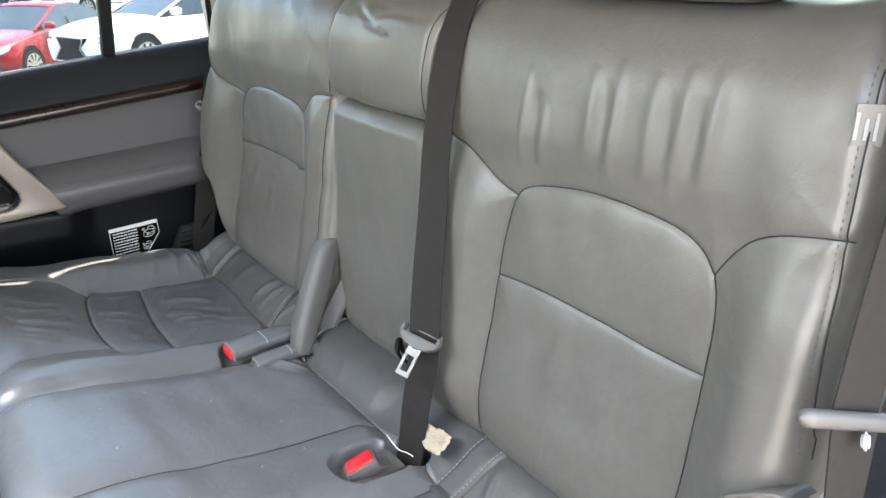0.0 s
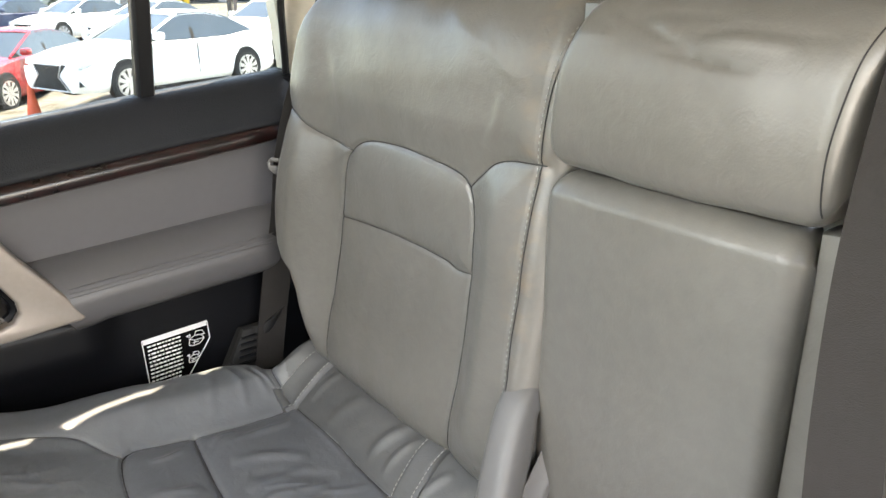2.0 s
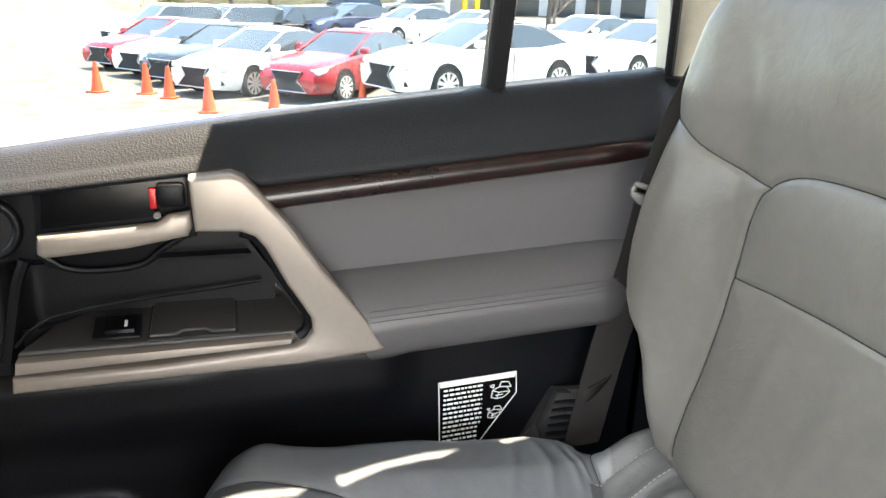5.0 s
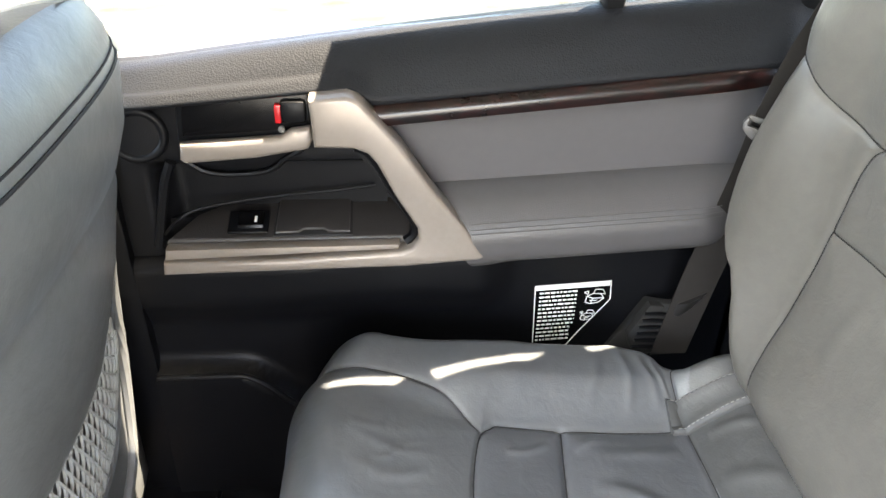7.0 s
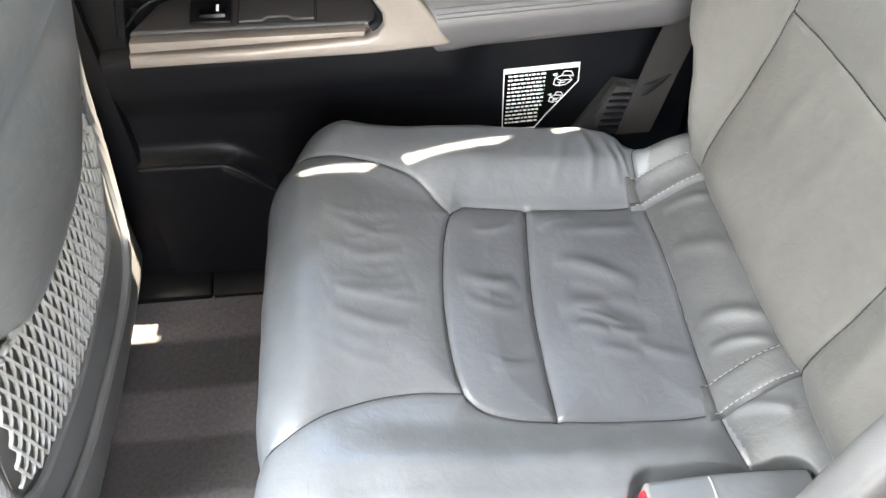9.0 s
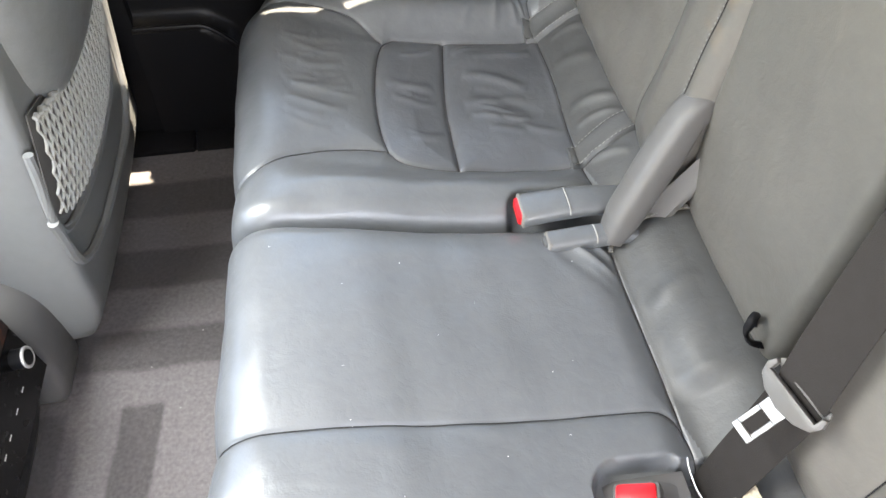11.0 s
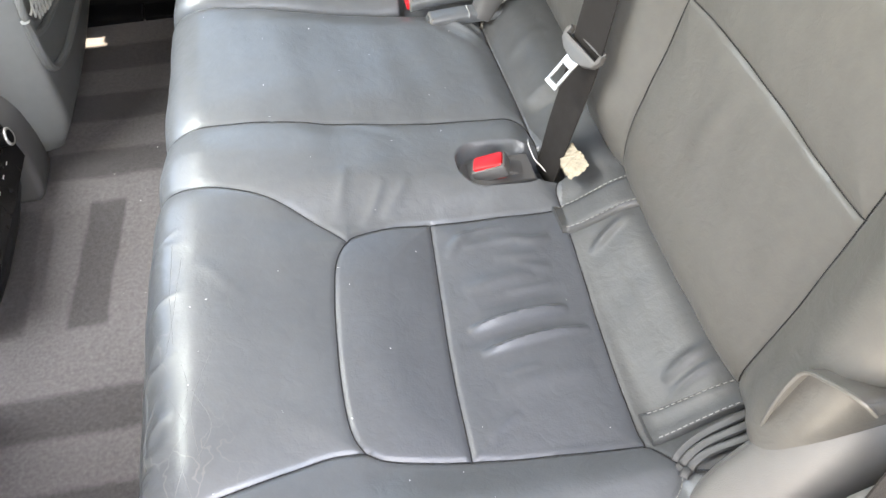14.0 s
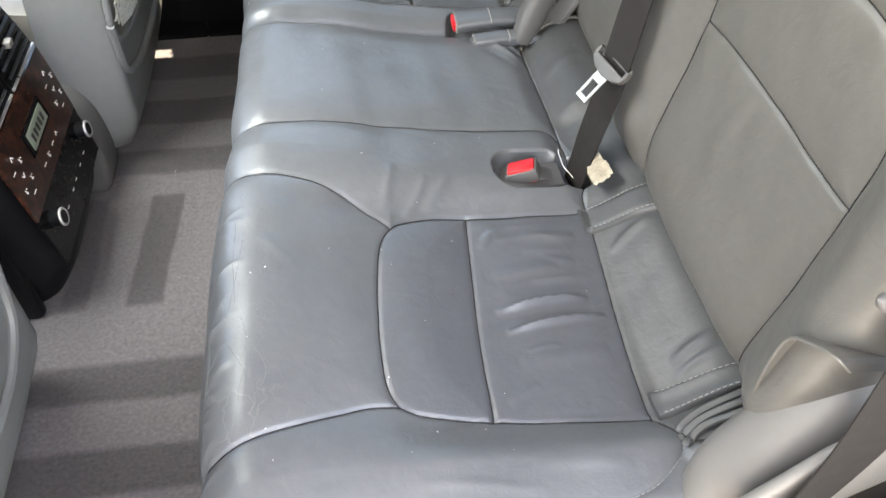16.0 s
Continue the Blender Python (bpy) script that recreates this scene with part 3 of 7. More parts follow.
FAR_OUT = [(0.466, 1.494), (0.474, 1.52), (0.487, 1.556), (0.50, 1.565)]
FAR_INSET_REAR = [(0.465, 1.197), (0.467, 1.288), (0.472, 1.377), (0.470, 1.484), (0.468, 1.492)]
FAR_INSET = [(0.465, 1.195), (0.426, 1.193), (0.35, 1.194), (0.30, 1.196), (0.255, 1.199), (0.221, 1.212), (0.206, 1.245), (0.202, 1.328), (0.208, 1.405), (0.221, 1.467), (0.236, 1.484), (0.25, 1.489), (0.319, 1.488), (0.40, 1.488), (0.470, 1.490)]
FAR_SEAM_OUT = [(0.224, 1.474), (0.184, 1.520), (0.135, 1.540), (0.085, 1.547), (0.045, 1.548), (0.0, 1.550), (-0.2, 1.550)]
FAR_SEAM_IN = [(0.210, 1.226), (0.151, 1.222), (0.089, 1.205), (0.036, 1.182), (0.0, 1.170), (-0.05, 1.165), (-0.2, 1.160)]
FAR_CROSS = [(0.319, 1.488), (0.310, 1.412), (0.302, 1.322), (0.300, 1.196)]
FAR_REAR_IN = [(0.465, 1.195), (0.468, 1.16), (0.474, 1.13)]
far_seams = [(FAR_INSET, 0.0068, 0.0042), (FAR_INSET_REAR, 0.0052, 0.0040), (FAR_SEAM_OUT, 0.005, 0.0040), (FAR_SEAM_IN, 0.0046, 0.0040), (FAR_CROSS, 0.0075, 0.0065), (FAR_OUT, 0.0046, 0.0040), (FAR_REAR_IN, 0.0046, 0.0040)]
far_creases = [((0.335, 1.40), (0.43, 1.37), 0.0045, 0.010), ((0.33, 1.33), (0.42, 1.345), 0.003, 0.010), ((0.36, 1.44), (0.45, 1.46), 0.003, 0.008), ((0.40, 1.29), (0.46, 1.26), 0.0025, 0.008), ((0.33, 1.45), (0.37, 1.475), 0.0025, 0.006),
               ((0.34, 1.36), (0.44, 1.31), -0.003, 0.012), ((0.22, 1.37), (0.29, 1.375), 0.003, 0.009), ((0.225, 1.34), (0.29, 1.335), 0.0022, 0.008), ((0.08, 1.34), (0.17, 1.35), 0.0030, 0.009), ((0.07, 1.31), (0.16, 1.30), 0.0024, 0.008),
               ((0.09, 1.39), (0.16, 1.40), 0.0018, 0.008), ((0.36, 1.505), (0.37, 1.585), 0.0022, 0.007), ((0.40, 1.505), (0.405, 1.59), 0.0032, 0.006), ((0.435, 1.51), (0.435, 1.585), 0.0030, 0.006), ((0.455, 1.52), (0.452, 1.58), 0.0028, 0.005),
               ((0.31, 1.52), (0.33, 1.58), 0.0016, 0.010), ((0.25, 1.50), (0.27, 1.56), 0.0016, 0.012), ((0.24, 1.15), (0.34, 1.16), 0.0016, 0.012), ((0.48, 1.30), (0.55, 1.27), 0.005, 0.008), ((0.48, 1.26), (0.54, 1.245), 0.004, 0.006),
               ((0.48, 1.40), (0.54, 1.37), 0.003, 0.010), ((0.475, 1.19), (0.53, 1.17), 0.004, 0.006), ((0.49, 1.46), (0.55, 1.45), 0.003, 0.007)]
for i in range(16):
    y = rnd.uniform(1.25, 1.46)
    a = rnd.uniform(0.06, 0.12)
    far_creases.append(((a, y), (a + rnd.uniform(0.04, 0.075), y + rnd.uniform(-0.02, 0.02)), rnd.uniform(0.0005, 0.0014), rnd.uniform(0.005, 0.009)))
for i in range(9):
    y = rnd.uniform(1.23, 1.46)
    a = rnd.uniform(0.225, 0.25) if i < 5 else rnd.uniform(0.325, 0.38)
    far_creases.append(((a, y), (a + rnd.uniform(0.03, 0.06), y + rnd.uniform(-0.02, 0.02)), rnd.uniform(0.001, 0.0026), rnd.uniform(0.004, 0.007)))
cushion_far = Upholstery(SEAT_PROFILE, 1.086, 1.622, 0.030, 0.16, far_seams, far_creases, far_extra, puff=0.009, waviness=0.0010, bow=front_bow,
                         taper=[(-0.26, 1.086, 1.622), (0.40, 1.086, 1.622), (0.44, 1.086, 1.612), (0.47, 1.086, 1.588), (0.50, 1.086, 1.562), (0.60, 1.086, 1.538)])

seat_near = thing("rear_bench_seat", "wide grey leather bench section, creased cushion, upright backrest", "car seat", "rear bench sections")
bench_near = part("cushion", cushion_near.mesh(0.0020), LEATHER_SEAT_SKY, seat_near, "grey leather cushion, creased insert darkened in its colour")
cords(cushion_near, [INSET, INSET_REAR, SEAM_IN, SEAM_OUT, CROSS, REAR_OUT, MIDDLE, MIDDLE_REAR, REAR_IN], bench_near)
stitching(cushion_near, OUTER_EDGE, bench_near)
part("seat_base", box((0.05, 0.26, 0.02), (0.56, 1.05, 0.15), 0.02), BLACK, seat_near, "black seat base under the cushion")
seat_far = thing("rear_bench_seat", "narrow grey leather bench section beside the closed door", "car seat", "rear bench sections")
bench_far = part("cushion", cushion_far.mesh(0.0020), LEATHER_SEAT_SKY, seat_far, "grey leather cushion, creased insert darkened in its colour")
cords(cushion_far, [FAR_INSET, FAR_INSET_REAR, FAR_SEAM_OUT, FAR_SEAM_IN, FAR_CROSS, FAR_OUT, FAR_REAR_IN], bench_far)
part("seat_base", box((0.05, 1.12, 0.02), (0.56, 1.59, 0.15), 0.02), BLACK, seat_far, "black seat base under the cushion")


def shade_faces(ob, mat, inside):
    """Gives the faces for which inside(x, y) holds a leather toned for their shade."""
    me = ob.data
    me.materials.append(mat)
    c = np.zeros(len(me.polygons) * 3)
    me.polygons.foreach_get("center", c)
    c = c.reshape(-1, 3)
    old = np.zeros(len(me.polygons), dtype=np.int32)
    me.polygons.foreach_get("material_index", old)
    hit = inside(c[:, 0], c[:, 1])
    me.polygons.foreach_set("material_index", np.where(hit, len(me.materials) - 1, old).astype(np.int32))
    me.update()


def within(outline):
    """A test whether points lie inside a closed outline."""
    p = smooth_line(outline, 0.006)

    def test(x, y):
        odd = np.zeros(x.shape, bool)
        for (ax, ay), (bx, by) in zip(p, np.roll(p, -1, axis=0)):
            if ay != by:
                odd ^= ((ay > y) != (by > y)) & (x < ax + (y - ay) * (bx - ax) / (by - ay))
        return odd
    return test


# Insets and rear bands get darker leather copies, shade kept in the colour.
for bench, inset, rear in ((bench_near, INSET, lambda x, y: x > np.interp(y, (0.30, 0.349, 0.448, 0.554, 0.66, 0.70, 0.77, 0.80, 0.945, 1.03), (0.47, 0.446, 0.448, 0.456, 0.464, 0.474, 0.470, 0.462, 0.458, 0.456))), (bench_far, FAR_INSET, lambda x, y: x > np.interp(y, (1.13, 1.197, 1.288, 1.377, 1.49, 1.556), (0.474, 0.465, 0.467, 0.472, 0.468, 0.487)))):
    shade_faces(bench, LEATHER_INSET_SHADE, within(inset))
    shade_faces(bench, LEATHER_BAND_SHADE, rear)


def strap(uph, parent, f0, f1, r0, r1):
    """A stitched leather loop over the rear band of a cushion, from (front y) f0, f1 to (rear y) r0, r1."""
    k = lambda a, b: (lambda s: a + (b - a) * np.clip((s - 0.455) / 0.10, 0, 1))
    part("strap", patch(uph, 0.452, 0.575, k(f0, r0), k(f1, r1), 0.0075), LEATHER_BAND_SHADE, parent, "stitched grey leather strap loop")
    for a, b in ((f0 + 0.004, r0 + 0.004), (f1 - 0.004, r1 - 0.004)):
        p, n = uph.run([(0.456, a), (0.50, a + (b - a) * 0.45), (0.57, b)], 0.0072)
        part("stitching", stitch_line(p, n), THREAD, parent, "pale stitching")


strap(cushion_near, bench_near, 0.622, 0.664, 0.600, 0.645)
strap(cushion_near, bench_near, 0.346, 0.382, 0.342, 0.372)
strap(cushion_far, bench_far, 1.185, 1.225, 1.200, 1.240)
strap(cushion_far, bench_far, 1.480, 1.520, 1.475, 1.512)
for a, b in ((0.336, 0.330), (0.326, 0.318), (0.317, 0.306)):
    p, n = cushion_near.run([(0.468, a - 0.014), (0.500, a - 0.004), (0.535, b + 0.004), (0.575, b + 0.010)], 0.0045)
    part("pleat", tube(p, 0.0042, 8, 0.7), LEATHER_BAND_SHADE, bench_near, "bunched leather pleat")
p, n = cushion_near.run([(0.456, 1.028), (0.470, 1.046), (0.495, 1.052), (0.525, 1.052), (0.565, 1.050)], 0.003)
part("welt", tube(p, 0.0035, 8), LEATHER, bench_near, "raised pale grey welt")
part("stitching", stitch_line(p + np.array([0, -0.004, 0.002]), n), THREAD, bench_near, "pale stitching")

# pale scratches over the front edge of the near cushion
SCRATCH = material("scratched_leather", (0.15, 0.155, 0.158), 0.6, vary=0.2, scale=40)
rs = random.Random(17)
for k in range(9):
    y0 = rs.uniform(0.335, 0.42) if k < 7 else rs.uniform(0.45, 0.55)
    y1 = y0 + rs.uniform(0.05, 0.13)
    s0 = rs.uniform(-0.005, 0.055)
    bend = rs.uniform(-0.018, 0.018)
    p, n = cushion_near.run([(s0, y0), (s0 + bend, (y0 + y1) / 2), (s0 + rs.uniform(-0.015, 0.02), y1)], 0.0001)
    part("scratch", tube(p, rs.uniform(0.00022, 0.00036), 4, 0.4), SCRATCH, bench_near, "pale scratch in the leather")

# buckles, foam
buckle = thing("seat_belt_buckle", "grey buckle with red button sunk in the seat cushion", "belt buckle", "rear seat belt buckles")
part("housing", prism([(0.362, 0.708), (0.376, 0.705), (0.446, 0.706), (0.446, 0.754), (0.376, 0.753), (0.362, 0.748)], "z", 0.262, 0.286, 0.006), TRIM_DARK, buckle)
tilt = Matrix.Translation((0.391, 0.726, 0.294)) @ Matrix.Rotation(radians(-16), 4, "Z") @ Matrix.Rotation(radians(-24), 4, "Y")
for nm, sz, mt, lb in (("button_case", (0.044, 0.029, 0.020), TRIM_DARK, ""), ("release_button", (0.038, 0.024, 0.026), RED, "red release button")):
    bm = box([-k / 2 for k in sz], [k / 2 for k in sz], 0.004)
    bmesh.ops.transform(bm, matrix=tilt, verts=bm.verts)
    part(nm, bm, mt, buckle, lb)
bm = box((-0.022, -0.014, -0.012), (0.022, 0.014, 0.002), 0.005)
bmesh.ops.transform(bm, matrix=Matrix.Translation((0.426, 0.729, 0.286)) @ Matrix.Rotation(radians(-8), 4, "Z") @ Matrix.Rotation(radians(18), 4, "Y"), verts=bm.verts)
part("stalk", bm, TRIM_DARK, buckle)

foam = thing("torn_padding", "torn cream foam and white thread beside the belt slot", "torn padding")
rf = random.Random(9)
centre_f, across_f, up_f = np.array([0.481, 0.693, 0.317]), np.array([0.10, -0.98, 0.10]) * 0.024, np.array([0.50, -0.05, 0.80]) * 0.017
out_f = np.cross(up_f, across_f) / np.linalg.norm(np.cross(up_f, across_f))
layers = []
for side in (1, -1):
    for rr in (np.linspace(0.0, 1.0, 9) if side > 0 else np.linspace(1.0, 0.0, 9)):
        line = []
        for a in np.linspace(0, 2 * math.pi, 73):
            c, k = math.cos(a), math.sin(a)
            edge = (1.0 + 0.16 * noise.noise((2.2 * c, 2.2 * k, 1.0)) + 0.13 * noise.noise((9 * c, 9 * k, 4.0))) / max(abs(c), abs(k), 0.75 * abs(c + 0.6 * k)) ** 0.6
            bump = side * 0.0035 * math.sqrt(max(0.0, 1 - rr ** 2)) + 0.0022 * noise.noise((5 * rr * c, 5 * rr * k, 8.0)) + 0.004 * rr * rr * c * k
            line.append(centre_f + across_f * edge * rr * c + up_f * edge * rr * k + out_f * bump)
        layers.append(line)
bm = sheet(layers)
part("foam", bm, FOAM, foam)
for i in range(7):
    a = np.array([0.478 + rf.uniform(-0.012, 0.012), 0.692 + rf.uniform(-0.018, 0.016), 0.322])
    b = a + np.array([rf.uniform(0.005, 0.022), rf.uniform(-0.022, 0.006), rf.uniform(0.0, 0.012)])
    part("fibre", tube(smooth_line([a, (a + b) / 2 + np.array([0, 0, 0.004]), b], 0.004), 0.0006, 4), FOAM, foam)
part("white_thread", tube(smooth_line([(0.446, 0.756, 0.304), (0.443, 0.744, 0.306), (0.447, 0.728, 0.296), (0.449, 0.712, 0.300), (0.453, 0.702, 0.298)], 0.003), 0.0006, 5), WHITE, foam, "frayed white thread")

# soft buckles of the far seat
def soft_buckle(y0, y1, x0, z, end, label):
    b = thing("seat_belt_buckle", label, "belt buckle", "rear seat belt buckles")
    s = np.linspace(0, 1, 22)
    rows = []
    for u in s:
        x = x0 + 0.150 * u
        w = (y1 - y0) / 2 * (1 - 0.12 * u)
        h = 0.0105 * (1 - 0.35 * u ** 2)
        zc = z - 0.004 * u + 0.006 * math.sin(math.pi * u)
        yc = (y0 + y1) / 2 + 0.004 * u
        rows.append([(x, yc + w * math.copysign(abs(math.cos(a)) ** 0.55, math.cos(a)), zc + h * math.copysign(abs(math.sin(a)) ** 0.55, math.sin(a))) for a in np.linspace(0, 2 * math.pi, 29)])
    part("sleeve", sheet(rows), LEATHER_SEAT_SKY, b)
    w = (y1 - y0) / 2
    part("release_button", box((x0 - 0.007, y0 + 0.006, z - 0.008), (x0 + 0.006, y1 - 0.006, z + 0.0075), 0.003), end, b, "release button")
    part("mouth", box((x0 - 0.003, y0 + 0.001, z - 0.0095), (x0 + 0.004, y1 - 0.001, z + 0.0100), 0.003), GREY_PLASTIC, b)
    p = np.array([(x0 + 0.055, (y0 + y1) / 2 + w * 0.96 * math.copysign(abs(math.cos(a)) ** 0.55, math.cos(a)), z + 0.0045 + 0.0102 * math.copysign(abs(math.sin(a)) ** 0.55, math.sin(a))) for a in np.linspace(0.1, math.pi - 0.1, 24)])
    part("stitching", tube(p, 0.0010, 5), THREAD, b, "pale stitching")


soft_buckle(1.066, 1.112, 0.357, 0.309, RED, "leather-sleeved buckle with red button beside the cushion edge")
soft_buckle(1.026, 1.054, 0.380, 0.300, LEATHER_BAND_SHADE, "leather-sleeved buckle turned over beside the cushion edge")

# ---- rear bench: backrests ----
BACK_PROFILE = smooth_line([(0.285, 0.580, 0.300), (0.31, 0.552, 0.312), (0.335, 0.529, 0.334), (0.36, 0.524, 0.36), (0.40, 0.528, 0.40), (0.45, 0.537, 0.45), (0.55, 0.553, 0.55), (0.65, 0.561, 0.65), (0.75, 0.569, 0.75),
                            (0.80, 0.576, 0.796), (0.83, 0.585, 0.822), (0.852, 0.599, 0.841), (0.875, 0.619, 0.852), (0.91, 0.652, 0.859), (0.96, 0.702, 0.860)], 0.006)
B_ARC = [(0.325, 0.655), (0.40, 0.661), (0.483, 0.662), (0.546, 0.660), (0.603, 0.653), (0.645, 0.642), (0.664, 0.620), (0.676, 0.566), (0.681, 0.509), (0.679, 0.458), (0.674, 0.417), (0.662, 0.389), (0.640, 0.371), (0.608, 0.364),
         (0.556, 0.363), (0.471, 0.362), (0.40, 0.361), (0.325, 0.365)]
B_LINE = [(0.547, 0.660), (0.551, 0.584), (0.549, 0.496), (0.547, 0.42), (0.548, 0.364)]
B_IN = [(0.650, 0.640), (0.658, 0.669), (0.674, 0.701), (0.690, 0.738), (0.697, 0.775)]
B_OUT = [(0.644, 0.372), (0.668, 0.356), (0.687, 0.337), (0.701, 0.309), (0.709, 0.275), (0.711, 0.255)]
B_EDGE = [(0.53, 0.252), (0.56, 0.254), (0.60, 0.257), (0.70, 0.264), (0.80, 0.270), (0.845, 0.276)]


def back_extra(s, y):
    out = 0.036 * ease((0.372 - y) / 0.085) * ease((s - 0.33) / 0.06) * (1 - 0.75 * ease((s - 0.56) / 0.2))
    out += 0.013 * ease((y - 0.655) / 0.06) * ease((s - 0.33) / 0.06) * (1 - ease((s - 0.58) / 0.15))
    out += 0.006 * ease((s - 0.675) / 0.05)
    out -= 0.006 * np.exp(-((y - 0.51) / 0.12) ** 2) * np.exp(-((s - 0.48) / 0.10) ** 2)
    return out


back_seams = [(B_ARC, 0.0048, 0.0045), (B_LINE, 0.0026, 0.0048), (B_IN, 0.0042, 0.0045), (B_OUT, 0.0040, 0.0045), (B_EDGE, 0.0025, 0.004)]
near_back_creases = [((0.685, 0.629), (0.800, 0.628), 0.0034, 0.0060), ((0.690, 0.612), (0.775, 0.608), -0.0022, 0.0060), ((0.690, 0.600), (0.760, 0.596), 0.0022, 0.0060), ((0.715, 0.537), (0.810, 0.533), 0.0030, 0.0075),
                     ((0.700, 0.503), (0.820, 0.502), 0.0032, 0.0065), ((0.705, 0.517), (0.800, 0.517), -0.0026, 0.0080), ((0.710, 0.459), (0.812, 0.457), 0.0032, 0.0080), ((0.695, 0.427), (0.822, 0.423), 0.0030, 0.0070),
                     ((0.715, 0.441), (0.800, 0.440), -0.0024, 0.0080), ((0.710, 0.397), (0.828, 0.390), 0.0030, 0.0075), ((0.720, 0.410), (0.800, 0.407), -0.0020, 0.0070), ((0.44, 0.56), (0.54, 0.53), 0.0018, 0.012)]
far_back_creases = [((0.70, 1.46), (0.80, 1.50), 0.0015, 0.012), ((0.80, 1.16), (0.84, 1.26), 0.0010, 0.009), ((0.77, 1.13), (0.82, 1.18), 0.0009, 0.007), ((0.45, 1.40), (0.53, 1.37), 0.0022, 0.012), ((0.42, 1.33), (0.52, 1.30), 0.0018, 0.014), ((0.70, 1.17), (0.76, 1.15), 0.0015, 0.006)]
F_ARC = [(0.325, 1.197), (0.40, 1.190), (0.47, 1.186), (0.555, 1.187), (0.625, 1.190), (0.654, 1.201), (0.665, 1.224), (0.670, 1.267), (0.674, 1.336), (0.669, 1.407), (0.650, 1.447), (0.623, 1.462), (0.555, 1.469),
         (0.47, 1.474), (0.40, 1.480), (0.345, 1.484)]
F_LINE = [(0.556, 1.187), (0.554, 1.213), (0.559, 1.240), (0.561, 1.328), (0.559, 1.40), (0.555, 1.469)]
F_IN = [(0.653, 1.199), (0.668, 1.182), (0.685, 1.160), (0.693, 1.135), (0.696, 1.105), (0.697, 1.085)]
F_OUT = [(0.650, 1.447), (0.655, 1.480), (0.668, 1.533), (0.695, 1.600), (0.70, 1.612)]
F_EDGE = [(0.445, 1.098), (0.47, 1.097), (0.513, 1.101), (0.606, 1.099), (0.693, 1.095), (0.758, 1.091), (0.81, 1.082), (0.84, 1.076)]
far_back_seams = [(F_ARC, 0.0050, 0.0045), (F_LINE, 0.0030, 0.0048), (F_IN, 0.0046, 0.0045), (F_OUT, 0.0044, 0.0045), (F_EDGE, 0.0025, 0.004)]
back_near = Upholstery(BACK_PROFILE, 0.245, 0.783, 0.028, 0.10, back_seams, near_back_creases, back_extra, puff=0.007, waviness=0.0009, wander=0.002,
                       taper=[(0.285, 0.262, 0.775), (0.40, 0.250, 0.783), (0.74, 0.246, 0.783), (0.83, 0.256, 0.783), (0.87, 0.275, 0.780), (0.96, 0.29, 0.775)])
back_far = Upholstery(BACK_PROFILE, 2 * MID - 0.783, 2 * MID - 0.245, 0.028, 0.10, far_back_seams, far_back_creases, lambda s, y: back_extra(s, 2 * MID - y), puff=0.007, waviness=0.0009,
                      taper=[(0.285, 1.075, 1.520), (0.385, 1.070, 1.532), (0.43, 1.068, 1.548), (0.458, 1.067, 1.562), (0.475, 1.067, 1.585), (0.49, 1.067, 1.602), (0.515, 1.067, 1.612), (0.55, 1.067, 1.616), (0.62, 1.067, 1.612), (0.70, 1.067, 1.606),
                             (0.75, 1.067, 1.603), (0.79, 1.067, 1.592), (0.815, 1.067, 1.577), (0.836, 1.068, 1.560), (0.86, 1.070, 1.538), (0.96, 1.075, 1.50)])
for uph, mirror, label in ((back_near, lambda l: l, "grey leather outer backrest with vertical creases and stitched edge"), (back_far, flip, "grey leather outer backrest beside the door, edge leather worn")):
    seat = seat_far if mirror is flip else seat_near
    b = part("backrest", uph.mesh(0.0024), LEATHER, seat, label)
    cords(uph, (F_ARC, F_LINE, F_IN, F_OUT) if mirror is flip else (B_ARC, B_LINE, B_IN, B_OUT), b)
    edge = F_EDGE if mirror is flip else B_EDGE
    pp, nn = uph.run(edge, 0.0006)
    part("stitching", stitch_line(pp, nn, 0.0026, 0.004, 0.0008), THREAD if mirror is flip else TRIM_DARK, b, "sewn edge seam")
    pp, nn = uph.run([(s, y + (-0.005 if mirror is not flip else -0.005)) for s, y in edge], 0.0004)
    part("seam", tube(pp, 0.0007, 5), SEAM, b, "dark sewn seam line")
    y0, y1 = (0.27, 0.77) if mirror is not flip else (1.09, 1.56)
    part("back_board", box((0.645, y0, 0.32), (0.70, y1, 0.862), 0.015), GREY_PLASTIC, seat, "grey board behind the backrest")

# woven tag on the outer edge of the near backrest
tag = part("tag", slab([[(0.556 + 0.013 * u, 0.274 - 0.016 * u, z) for u in np.linspace(0, 1, 5)] for z in (0.782, 0.797, 0.812)], (-0.001, -0.001, 0)), GREY_PLASTIC, seat_near, "small grey woven side tag")
for k in range(3):
    part("text_bar", bar((0.5555 + 0.004 * k, 0.2710 - 0.005 * k, 0.786), (0.5555 + 0.004 * k, 0.2710 - 0.005 * k, 0.806 - 0.004 * (k % 2)), 0.0024, 0.0006, (-1, -1, 0)), NET, tag, smooth=False)

